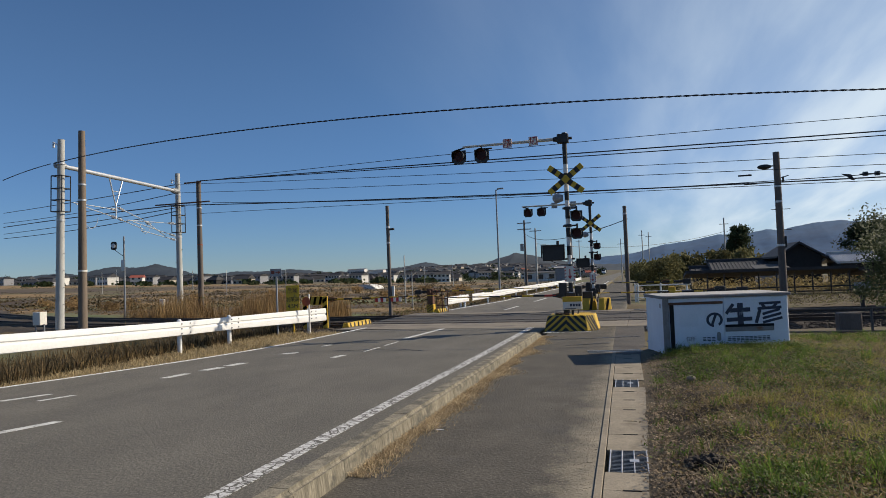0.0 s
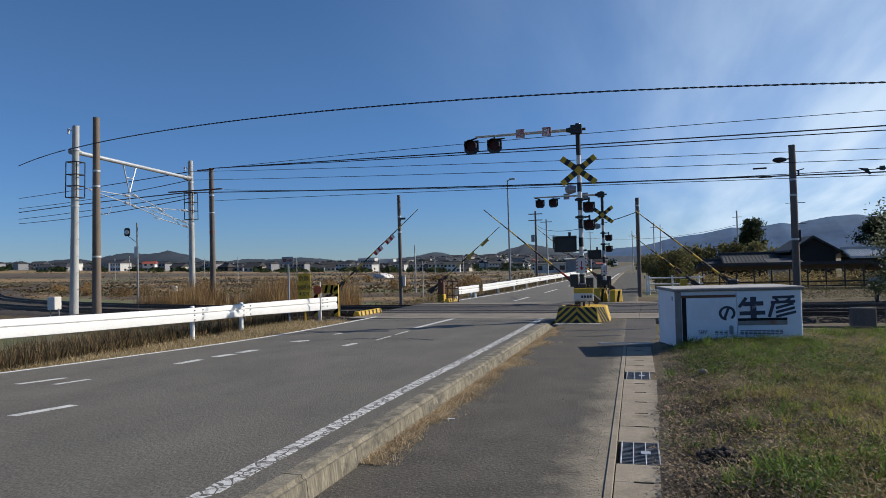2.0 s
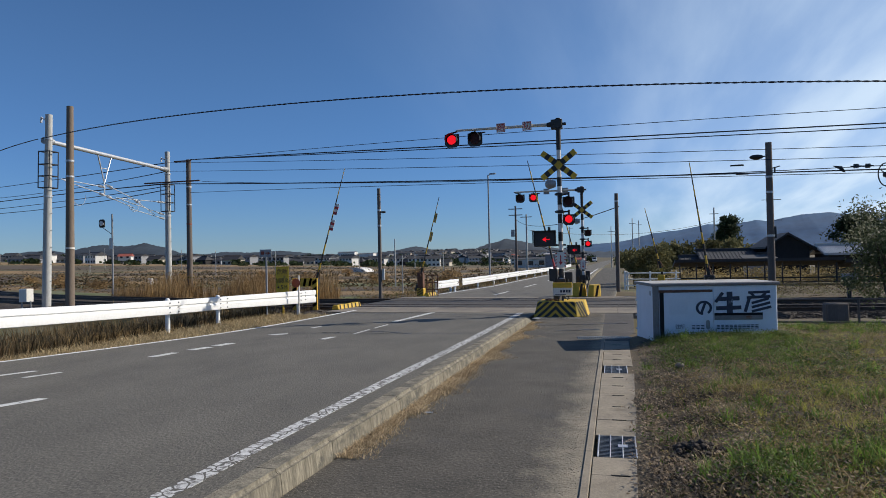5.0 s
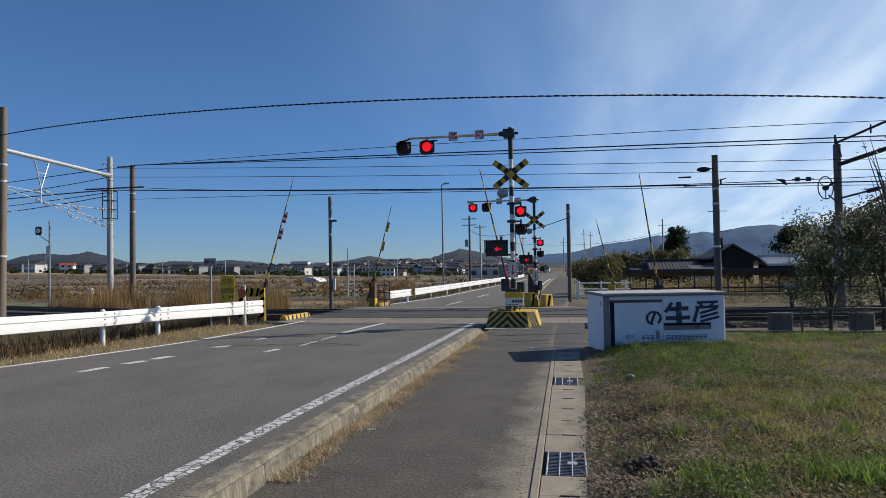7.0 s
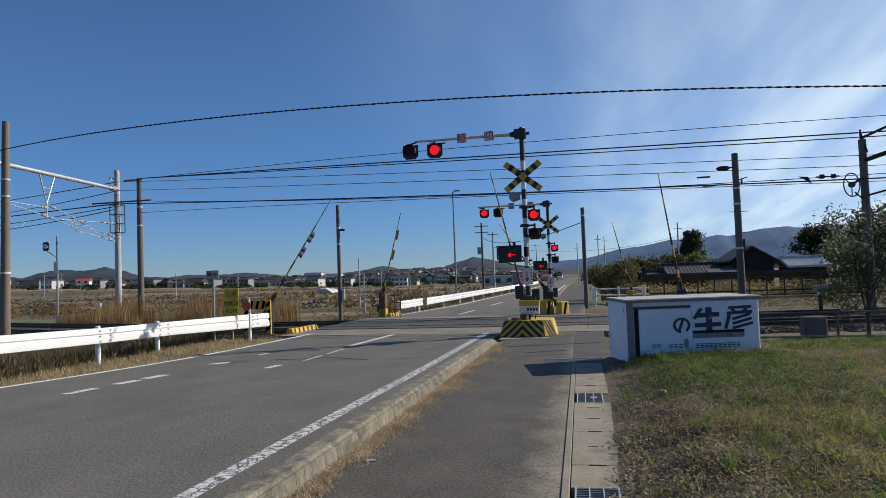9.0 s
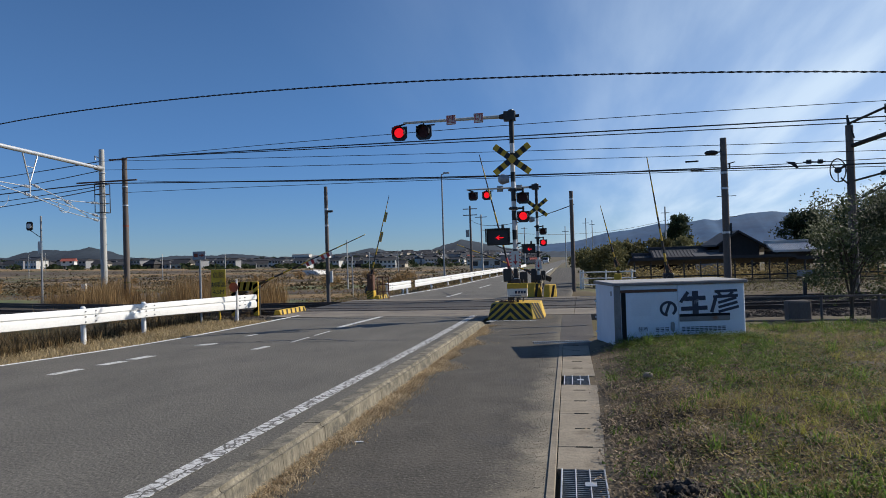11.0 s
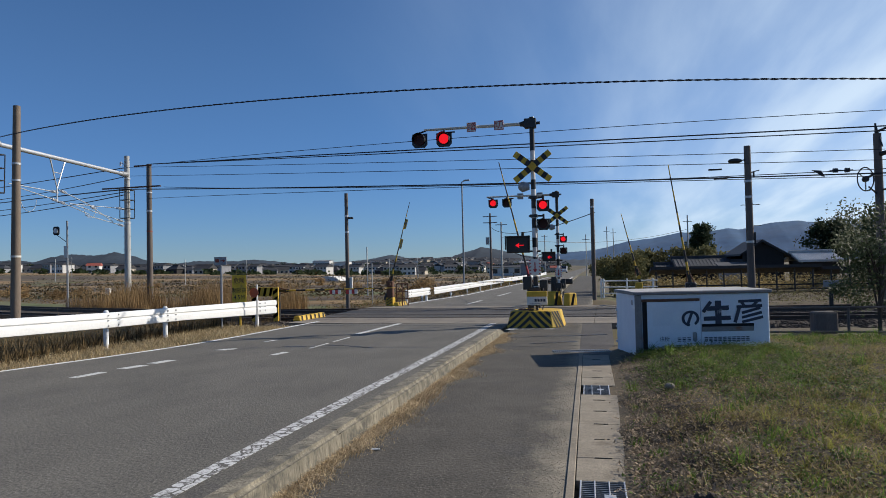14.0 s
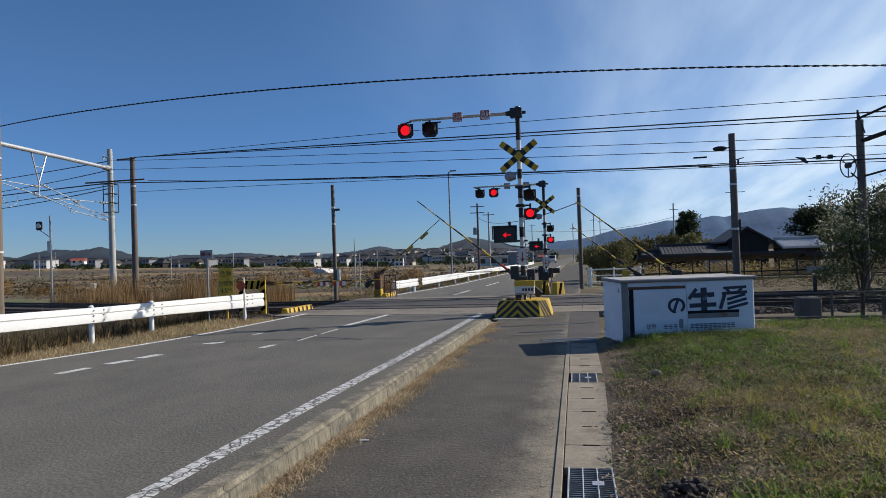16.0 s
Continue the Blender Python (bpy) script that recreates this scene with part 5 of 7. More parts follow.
def marker_hump(at, length, rz):
    h = thing("marker_hump", at, "low yellow and black striped concrete marker", "marker", "striped markers", rz=rz)
    bm = B()
    prism(bm, [(-0.14, 0.0), (0.14, 0.0), (0.08, 0.16), (-0.08, 0.16)], 0, length, "y")
    bmesh.ops.bevel(bm, geom=list(bm.edges), offset=0.015, segments=1, affect="EDGES")
    part("body", bm, "yellow", h)
    k = int(length / 0.26)
    for i in range(k):
        y0 = 0.08 + i * length / k
        bm = B()
        v = [bm.verts.new(p) for p in ((0.144, y0, 0.01), (0.144, y0 + 0.1, 0.01), (0.09, y0 + 0.16, 0.15), (0.09, y0 + 0.06, 0.15))]
        bm.faces.new(v)
        bmesh.ops.solidify(bm, geom=bm.faces, thickness=0.006)
        part("black_stripe", bm, "black_band", h)
        bm = B()
        v = [bm.verts.new(p) for p in ((-0.083, y0 + 0.06, 0.164), (0.083, y0 + 0.06, 0.164), (0.083, y0 + 0.16, 0.164), (-0.083, y0 + 0.16, 0.164))]
        bm.faces.new(v)
        bmesh.ops.solidify(bm, geom=bm.faces, thickness=0.006)
        part("black_stripe", bm, "black_band", h)


marker_hump((-9.3, 21.2, 0), 1.75, -3)
marker_hump((-8.35, 28.6, 0), 1.1, -4)

# striped barrier at the corner, behind the guard rail end
sb = thing("striped_barrier", (-10.95, 22.35, -0.1), "yellow and black striped barrier at the corner of the tracks", "barrier")
for x in (-0.45, 0.35):
    bm = B()
    box(bm, x - 0.09, x + 0.09, -0.04, 0.04, 0, 1.15, 0.01)
    p = part("post", bm, "yellow", sb)
    for i in range(4):
        bm = B()
        v = [bm.verts.new(q) for q in ((x - 0.088, -0.044, 0.08 + 0.27 * i), (x + 0.088, -0.044, 0.2 + 0.27 * i), (x + 0.088, -0.044, 0.33 + 0.27 * i), (x - 0.088, -0.044, 0.21 + 0.27 * i))]
        bm.faces.new(v)
        bmesh.ops.solidify(bm, geom=bm.faces, thickness=0.004)
        part("black_stripe", bm, "black_band", p)
bm = B()
box(bm, -0.36, 0.26, -0.035, 0.035, 0.85, 1.15, 0.01)
p = part("board", bm, "yellow", sb)
for i in range(3):
    x = -0.34 + 0.22 * i
    bm = B()
    v = [bm.verts.new(q) for q in ((x, -0.04, 0.86), (x + 0.09, -0.04, 0.86), (x + 0.16, -0.04, 1.14), (x + 0.07, -0.04, 1.14))]
    bm.faces.new(v)
    bmesh.ops.solidify(bm, geom=bm.faces, thickness=0.004)
    part("black_stripe", bm, "black_band", p)

# height limit sign, red disc, direction sign, small posts
hs = thing("height_limit_sign", (-10.62, 20.05, -0.3), "faded yellow height limit sign on a striped post", "sign")
bm = B()
box(bm, -0.03, 0.03, 0.0, 0.05, 0, 1.75, 0.008)
part("post", bm, "yellow", hs)
bm = B()
box(bm, -0.24, 0.24, -0.012, 0.0, 0.98, 1.8, 0.004)
pl = part("plate", bm, "sign_yellow", hs)
text("sign_text", "制限高", 0.165, (0.0, -0.016, 1.33), (90, 0, 0), "black_band", pl)
text("sign_text", "4.5M", 0.19, (0.0, -0.016, 1.12), (90, 0, 0), "black_band", pl)
text("sign_text", "危険", 0.19, (0.0, -0.016, 1.62), (90, 0, 0), "rust", pl)
rd = thing("red_disc_sign", (-10.22, 20.25, -0.25), "dull rusty red disc on a white post", "sign")
bm = B()
rod(bm, (0.08, 0, 0), (0.08, 0, 1.45), 0.028, 0.028, 10)
part("post", bm, "white_band", rd)
bm = B()
disc(bm, (0, -0.04, 1.2), 0.155, (0, 1, 0), 0.012, 8)
part("disc", bm, "dull_red", rd)
ds = thing("direction_sign", (-10.7, 19.2, -0.15), "small direction sign with an arrow on a grey post", "sign")
bm = B()
rod(bm, (0, 0, 0), (0, 0, 2.12), 0.03, 0.03, 12)
part("post", bm, "grey_metal", ds, smooth=True)
bm = B()
box(bm, -0.2, 0.2, -0.045, -0.03, 1.96, 2.2, 0.004)
pl = part("plate", bm, "grey_metal", ds)
bm = B()
prism(bm, [(0.0, 2.07), (0.08, 2.07), (0.08, 2.03), (0.17, 2.085), (0.08, 2.14), (0.08, 2.1), (0.0, 2.1)], -0.05, -0.045, "y")
box(bm, -0.16, -0.04, -0.05, -0.045, 2.04, 2.14)
part("sign_arrow", bm, "dull_red", pl)


# ---------- poles and overhead lines ----------
def round_pole(name, at, h, r0, r1, material, label, category="pole", lamp=None, extras=()):
    p = thing(name, at, label, category)
    bm = B()
    rod(bm, (0, 0, -0.6), (0, 0, h), r0, r1, 16)
    part("shaft", bm, material, p, smooth=True)
    for z, r, m in extras:
        bm = B()
        rr = r0 + (r1 - r0) * z / h
        rod(bm, (0, 0, z - 0.04), (0, 0, z + 0.04), rr + r, rr + r, 16)
        part("collar", bm, m, p, smooth=True)
    return p


gl = round_pole("catenary_mast", (-26.35, 25.75, -0.25), 9.05, 0.2, 0.15, "pole_concrete", "pale concrete catenary mast with steel fittings", "mast", extras=[(7.9, 0.03, "galv"), (5.2, 0.03, "galv")])
gr = round_pole("catenary_mast", (-27.9, 36.7, -0.5), 9.3, 0.2, 0.15, "pole_concrete", "pale concrete catenary mast across the tracks", "mast", extras=[(7.9, 0.03, "galv"), (5.2, 0.03, "galv")])
for mast, z in ((gl, 5.6), (gr, 5.5)):
    for x in (-0.32, 0.32):
        for yy in (-0.25, 0.25):
            bm = B()
            rod(bm, (x, yy, z), (x, yy, z + 1.7), 0.025, 0.025, 6)
            part("cage_post", bm, "black", mast)
    for zz in (z, z + 0.55, z + 1.1, z + 1.7):
        bm = B()
        for a, b in (((-0.32, -0.25), (0.32, -0.25)), ((-0.32, 0.25), (0.32, 0.25)), ((-0.32, -0.25), (-0.32, 0.25)), ((0.32, -0.25), (0.32, 0.25))):
            rod(bm, (*a, zz), (*b, zz), 0.025, 0.025, 6)
        part("cage_ring", bm, "black", mast, "dark steel ring of the cable cage")
    bm = B()
    rod(bm, (-0.1, 0, 8.75), (-0.45, 0, 8.95), 0.03, 0.03, 8)
    rod(bm, (-0.45, 0, 8.95), (-0.45, 0, 8.7), 0.05, 0.05, 8)
    part("insulator", bm, "lamp_white", mast)
    bm = B()
    for i in range(10):
        z2 = 0.8 + 0.4 * i
        rod(bm, (-0.28, 0, z2), (0.28 if i % 2 else 0.0, 0, z2), 0.012, 0.012, 6)
    part("climbing_steps", bm, "grey_metal", mast)
gl.matrix_basis = pose(-26.15, 25.75, -0.25, 0, 1.7, 0)
# portal beam and its hangers
pb = thing("portal_beam", (-26.15, 25.75, 7.6), "galvanised steel portal beam spanning both tracks", "beam")
d = Vector((-27.9 + 26.15, 36.7 - 25.75, 0.05))
bm = B()
rod(bm, (0, 0, 0), d, 0.11, 0.11, 12)
part("tube", bm, "galv", pb, smooth=True)
for u in (0.02, 0.97):
    bm = B()
    c = d * u
    rod(bm, c + Vector((0, -0.25, 0)), c + Vector((0, 0.25, 0)), 0.16, 0.16, 12)
    part("end_clamp", bm, "grey_metal", pb)
low = d * 0.41 + Vector((0, 0, -1.55))
bm = B()
rod(bm, d * 0.36, low, 0.04, 0.03, 8)
rod(bm, d * 0.47, low, 0.04, 0.03, 8)
rod(bm, d * 0.385 + Vector((0, 0, -0.75)), d * 0.44 + Vector((0, 0, -0.75)), 0.025, 0.025, 8)
rod(bm, low, low + Vector((0, 0, -0.7)), 0.035, 0.035, 8)
part("drop_post", bm, "galv", pb)


def stay(u0, z0, u1, z1, r=0.024):
    """A bracket tube along the beam's line, with a ribbed insulator at its root."""
    a, c = d * u0 + Vector((0, 0, z0)), d * u1 + Vector((0, 0, z1))
    q = B()
    rod(q, a, c, r, r, 8)
    br = part("cantilever_bracket", q, "galv", pb)
    q = B()
    for i in range(4):
        disc(q, a + (c - a) * (0.06 + 0.03 * i), 0.075, c - a, 0.03, 10)
    part("insulator", q, "lamp_white", br)


for row in ((0.97, -2.1, 0.5, -2.25), (0.97, -2.9, 0.55, -2.3), (0.97, -3.15, 0.62, -2.75), (0.42, -1.75, 0.1, -1.7), (0.42, -2.2, 0.12, -1.75), (0.42, -1.6, 0.72, -2.3), (0.42, -2.2, 0.66, -2.7), (0.66, -2.2, 0.86, -2.95)):
    stay(*row)
for u in (0.22, 0.66):
    bm = B()
    c = d * u + Vector((0, 0, -2.3))
    loop = [c + d.normalized() * 0.55 * math.cos(q * math.pi / 8) + Vector((0, 0, -0.6 * math.sin(q * math.pi / 8))) for q in range(9)]
    for p, q in zip(loop, loop[1:]):
        rod(bm, p, q, 0.014, 0.014, 6)
    part("steady_arm", bm, "galv", pb)

round_pole("utility_pole", (-23.8, 24.75, -0.25), 9.05, 0.2, 0.14, "pole_wood", "weathered brown utility pole with clamp bands", "pole", extras=[(6.6, 0.02, "galv"), (5.9, 0.015, "galv"), (2.7, 0.012, "sign_white")]).matrix_basis = pose(-23.8, 24.75, -0.25, 0, 0.8, 0)
p3 = round_pole("utility_pole", (-25.9, 36.1, -0.6), 8.7, 0.19, 0.14, "pole_brown", "weathered brown utility pole with crossarms and red band", "pole", extras=[(7.0, 0.02, "galv"), (5.9, 0.015, "galv"), (4.7, 0.006, "dull_red"), (1.4, 0.006, "leaf")])
for z, a, b in ((8.6, -0.9, 0.3), (7.35, -3.1, 0.9)):
    bm = B()
    box(bm, a, b, -0.2, -0.12, z - 0.04, z + 0.04, 0.005)
    part("crossarm", bm, "rust", p3)
pc = round_pole("lamp_pole", (-10.55, 28.75, -0.1), 4.98, 0.085, 0.075, "pole_brown", "old dark steel pole with a small lamp", "pole", extras=[(4.0, 0.01, "galv"), (3.3, 0.01, "galv")])
bm = B()
rod(bm, (0, 0, 3.9), (0.25, 0, 3.92), 0.02, 0.02, 8)
box(bm, 0.08, 0.3, -0.06, 0.06, 3.86, 3.95, 0.02)
part("lamp_head", bm, "black", pc)
bm = B()
box(bm, 0.1, 0.22, -0.04, 0.04, 0.85, 1.35, 0.01)
part("case", bm, "sign_white", pc)
rp = round_pole("lamp_pole", (5.62, 29.0, -0.3), 6.24, 0.15, 0.12, "pole_brown", "dark concrete pole with a street lamp and fittings", "pole", extras=[(4.9, 0.012, "galv"), (4.3, 0.012, "galv"), (2.6, 0.012, "galv")])
bm = B()
rod(bm, (0, -0.05, 5.72), (-0.35, -0.1, 5.68), 0.025, 0.025, 8)
part("lamp_arm", bm, "black", rp)
bm = B()
bmesh.ops.create_uvsphere(bm, u_segments=14, v_segments=8, radius=1, matrix=Matrix.Translation((-0.46, -0.1, 5.68)) @ Matrix.Diagonal((0.26, 0.14, 0.1, 1)))
part("lamp_head", bm, "black", rp, smooth=True)
bm = B()
rod(bm, (0, 0, 5.2), (0.4, 0, 5.3), 0.02, 0.02, 8)
rod(bm, (0.2, 0, 5.25), (0.2, 0, 5.05), 0.035, 0.035, 8)
part("wire_bracket", bm, "black", rp)
for a, z in ((-0.3, 4.0), (0.0, 3.2)):
    bm = B()
    rod(bm, (a, 0, z), (0.4, 0, z), 0.012, 0.012, 6)
    part("step_bolt", bm, "black", rp)
bm = B()
box(bm, 0.08, 0.2, -0.05, 0.05, 2.5, 2.95)
part("switch_box", bm, "black", rp)
rc = round_pole("lamp_pole", (-0.25, 33.0, -0.2), 4.77, 0.1, 0.085, "pole_brown", "dark pole by the far pavement fence", "pole", extras=[(4.4, 0.012, "galv")])
# street lamp and far utility poles along the road
sl_ = thing("street_lamp", (-11.8, 59.4, -0.5), "tall slim grey street lamp beside the far road", "street lamp")
bm = B()
rod(bm, (0, 0, 0), (0, 0, 9.6), 0.09, 0.06, 12)
part("shaft", bm, "grey_metal", sl_, smooth=True)
bm = B()
rod(bm, (0, 0, 9.55), (0.4, 0, 9.7), 0.04, 0.03, 8)
box(bm, 0.15, 0.7, -0.1, 0.1, 9.62, 9.75, 0.03)
part("lamp_head", bm, "grey_metal", sl_)
for x, yy, h, arms in ((-12.1, 76.0, 7.5, 2), (-13.25, 92.0, 7.5, 1), (-12, 130, 9, 1), (-14.0, 170, 9, 1)):
    up = round_pole("utility_pole", (x, yy, -0.7), h + 0.7, 0.15, 0.1, "pole_brown" if arms == 2 else "pole_concrete", "slim utility pole with crossarms beside the far road", "pole")
    for i in range(arms):
        bm = B()
        box(bm, -0.8, 0.8, -0.05, 0.05, h + 0.3 - 0.7 * i, h + 0.4 - 0.7 * i)
        part("crossarm", bm, "grey_metal", up)
    if arms == 2:
        bm = B()
        rod(bm, (-0.35, 0, 4.7), (-0.35, 0, 5.5), 0.2, 0.2, 12)
        part("transformer", bm, "grey_metal", up)
for x, yy, h, r in ((-21.0, 60, 3.6, 0.06), (-11.3, 34.0, 1.9, 0.03), (14.0, 120.0, 9.3, 0.14), (1.0, 150, 9.5, 0.12), (-3.2, 140, 7.5, 0.1), (2.6, 170, 10, 0.12), (-62, 110, 3.6, 0.08), (-80, 118, 4.2, 0.08), (-112, 150, 5.2, 0.1), (-45, 140, 3.6, 0.08), (-160, 170, 6.5, 0.1), (-33, 120, 3.4, 0.08), (-200, 220, 8.5, 0.1), (-100, 240, 5, 0.1)):
    o = round_pole("utility_pole", (x, yy, -1.0), h + 1.0, r, r * 0.8, "pole_concrete" if h < 4 or yy > 100 else "grey_metal", "slim distant pole standing in the fields", "pole")
    if h > 5:
        bm = B()
        box(bm, -0.7, 0.7, -0.05, 0.05, h - 0.1, h)
        part("crossarm", bm, "grey_metal", o)

# railway signal lamp on a short mast
rs = thing("track_signal", (-29.85, 34.1, -0.4), "small round track signal lamp on a slim mast", "signal")
bm = B()
rod(bm, (0, 0, 0), (0, 0, 5.15), 0.06, 0.05, 10)
part("mast", bm, "grey_metal", rs)
bm = B()
rod(bm, (0, 0, 3.9), (-0.7, 0, 4.35), 0.02, 0.02, 6)
box(bm, -0.95, -0.55, -0.05, 0.05, 4.35, 4.85, 0.08)
hd = part("head", bm, "black", rs)
bm = B()
disc(bm, (-0.72, -0.08, 4.6), 0.14, (0, 1, 0), 0.06, 14)
part("lens", bm, "lamp_white", rs)
bm = B()
box(bm, -0.12, 0.12, -0.15, -0.05, 3.0, 3.7, 0.02)
part("case", bm, "sign_white", rs)
cb = thing("relay_cabinet", (-26.3, 24.8, -0.3), "small white relay cabinet on legs", "cabinet")
bm = B()
box(bm, -0.22, 0.22, -0.2, 0.2, 0.35, 0.95, 0.02)
part("body", bm, "sign_white", cb)
for x in (-0.25, 0.25):
    bm = B()
    rod(bm, (x, 0, 0), (x, 0, 0.4), 0.03, 0.03, 8)
    part("leg", bm, "grey_metal", cb)
cb = thing("relay_cabinet", (-28.3, 35.5, -0.4), "small pale meter box on a post by the tracks", "cabinet")
bm = B()
box(bm, -0.15, 0.15, -0.1, 0.1, 0.8, 1.2, 0.02)
part("body", bm, "sign_white", cb)
bm = B()
rod(bm, (0, 0, 0), (0, 0, 0.8), 0.03, 0.03, 8)
part("leg", bm, "grey_metal", cb)
# right-hand mast with balancer wheel and beam
rm = round_pole("catenary_mast", (10.75, 31.0, -0.4), 6.85, 0.17, 0.14, "pole_brown", "dark catenary mast with balancing wheel", "mast")
bm = B()
c = Vector((-0.55, -0.25, 5.05))
k = 22
for i in range(k):
    a0, a1 = 2 * math.pi * i / k, 2 * math.pi * (i + 1) / k
    rod(bm, c + Vector((0.32 * math.cos(a0), 0.1 * math.cos(a0), 0.46 * math.sin(a0))), c + Vector((0.32 * math.cos(a1), 0.1 * math.cos(a1), 0.46 * math.sin(a1))), 0.025, 0.025, 6)
for i in range(3):
    a0 = 2 * math.pi * i / 3 + 0.5
    rod(bm, c, c + Vector((0.32 * math.cos(a0), 0.1 * math.cos(a0), 0.46 * math.sin(a0))), 0.022, 0.022, 6)
disc(bm, c, 0.11, (0.3, -1, 0), 0.14, 12)
rod(bm, c, (0, 0, 5.35), 0.035, 0.035, 8)
rod(bm, c + Vector((0.1, 0, -0.3)), (0, 0, 4.4), 0.03, 0.03, 8)
part("balancer_wheel", bm, "black", rm)
bm = B()
for a, b, r in (((0, 0, 6.0), (3.6, -6.5, 7.0), 0.09), ((-0.05, 0, 6.9), (3.6, -6.5, 8.3), 0.05), ((-0.05, 0, 6.6), (-0.05, 0, 7.25), 0.04), ((0.1, -0.2, 6.3), (-0.05, 0, 7.2), 0.03), ((0.75, -1.4, 7.35), (0.75, -1.4, 7.0), 0.03)):
    rod(bm, a, b, r, r, 8)
part("beam", bm, "black", rm)
bm = B()
for a, b in (((0, 0, 4.6), (1.6, -2.2, 5.0)), ((0, 0, 3.3), (1.6, -2.2, 4.1)), ((0.2, -0.3, 3.9), (1.6, -2.2, 4.9))):
    rod(bm, a, b, 0.04, 0.04, 8)
    rod(bm, Vector(a) + (Vector(b) - Vector(a)) * 0.45, Vector(a) + (Vector(b) - Vector(a)) * 0.62, 0.09, 0.09, 8)
part("cantilever_bracket", bm, "black", rm)


def wire(a, b, c, r, on=1.5, label="thin black overhead wire"):
    """A wire through three points: a smooth quadratic."""
    a, b, c = Vector(a), Vector(b), Vector(c)
    tb = (b.x - a.x) / (c.x - a.x)
    k = 40
    bm = B()
    pts = []
    for i in range(k + 1):
        t = i / k * (1.0 if c.x < -20 else on)
        la = (t - tb) * (t - 1) / (tb * 1.0)
        lb = t * (t - 1) / (tb * (tb - 1))
        lc = t * (t - tb) / (1 - tb)
        pts.append(a * la + b * lb + c * lc)
    sec = [(r * math.cos(q * math.pi / 3), r * math.sin(q * math.pi / 3)) for q in range(6)]
    sweep(bm, sec, pts)
    o = link("overhead_wire", bm, "wire")
    return tagged(o, label, "wire", "overhead wires")


def twisted_cable(a, c, e):
    """A carrier strand with an insulated cable lashed round it, through three points."""
    a, c, e = Vector(a), Vector(c), Vector(e)
    tb = (c.x - a.x) / (e.x - a.x)
    lanes = ([], [])
    for i in range(901):
        t = 1.35 * i / 900
        p = a * ((t - tb) * (t - 1) / tb) + c * (t * (t - 1) / (tb * (tb - 1))) + e * (t * (t - tb) / (1 - tb))
        q = i * math.tau / 9
        for lane, g in zip(lanes, (0.0, math.pi)):
            lane.append(p + Vector((0, 0.013 * math.cos(q + g), 0.013 * math.sin(q + g))))
    cable = thing("twisted_cable", (0, 0, 0), "black cable twisted round a carrier strand overhead", "wire", "overhead wires")
    for lane, r in zip(lanes, (0.011, 0.015)):
        part("strand", sweep(B(), [(r * math.cos(k * math.tau / 5), r * math.sin(k * math.tau / 5)) for k in range(5)], lane), "wire", cable)


twisted_cable((-26.1, 25.5, 7.63), (-5.1, 19.5, 6.57), (6.48, 19.5, 5.88))
wire((-30.5, 26.6, 7.3), (-28.3, 26.0, 7.51), (-26.28, 25.5, 7.63), 0.02)
wire((-25.3, 36.0, 8.05), (-7.39, 31.0, 7.39), (10.15, 31.0, 7.36), 0.014)
wire((-25.71, 36.0, 8.08), (-8.41, 31.0, 6.99), (10.12, 31.0, 6.74), 0.028)
wire((-25.71, 36.0, 8.08), (-8.41, 31.0, 6.88), (10.11, 31.0, 6.56), 0.022)
wire((-27.37, 36.0, 7.98), (-8.14, 30.0, 6.29), (9.75, 30.0, 5.7), 0.013)
wire((-25.83, 34.0, 7.12), (-7.3, 27.0, 5.44), (8.77, 27.0, 4.91), 0.012)
wire((-25.84, 34.0, 6.38), (-8.18, 30.0, 5.24), (9.71, 30.0, 4.79), 0.028)
wire((-24.84, 36.0, 6.68), (-8.18, 30.0, 5.19), (9.71, 30.0, 4.93), 0.016)
wire((-24.29, 34.0, 5.79), (-7.33, 27.0, 4.73), (8.68, 26.8, 4.34), 0.012)
wire((-72.07, 62.0, 10.96), (-46.05, 48.0, 9.43), (-28.14, 37.0, 8.16), 0.030)
wire((-72.08, 62.0, 9.75), (-46.06, 48.0, 8.43), (-28.15, 37.0, 7.61), 0.026)
wire((-63.87, 55.0, 8.41), (-43.15, 45.0, 7.63), (-27.39, 36.0, 6.67), 0.040)
wire((-63.88, 55.0, 7.69), (-43.16, 45.0, 7.07), (-27.4, 36.0, 6.52), 0.026)
wire((-52.14, 45.0, 6.2), (-36.35, 38.0, 5.83), (-23.52, 31.0, 5.65), 0.024)

wire((-12.1, 76.0, 6.0), (-7.5, 56.0, 4.25), (-0.14, 33.0, 3.95), 0.02, 1.0)
wire((-13.25, 92.0, 5.4), (-3.0, 105.0, 4.8), (14.0, 120.0, 7.0), 0.03, 1.0)


# insulators hanging in the wires
for at, big in (((8.33, 30.0, 4.96), 2), ((8.92, 30.0, 4.96), 1), ((9.33, 30.0, 4.95), 1), ((4.61, 30.0, 5.23), 0), ((4.81, 30.0, 4.87), 0)):
    it = thing("wire_insulator", at, "small dark insulator hung in an overhead wire", "insulator", "wire insulators")
    bm = B()
    if big == 2:
        prism(bm, [(-0.24, 0.06), (0.1, 0.02), (0.22, -0.22), (0.12, -0.2), (-0.02, -0.08)], -0.02, 0.02, "y")
    elif big:
        for x in (-0.06, 0.0, 0.06):
            disc(bm, (x, 0, 0), 0.09, (1, 0, 0), 0.03, 10)
        rod(bm, (-0.2, 0, 0), (0.2, 0, 0), 0.02, 0.02, 6)
    else:
        rod(bm, (-0.25, 0, 0), (0.25, 0, 0), 0.035, 0.035, 8)
    part("body", bm, "black", it)


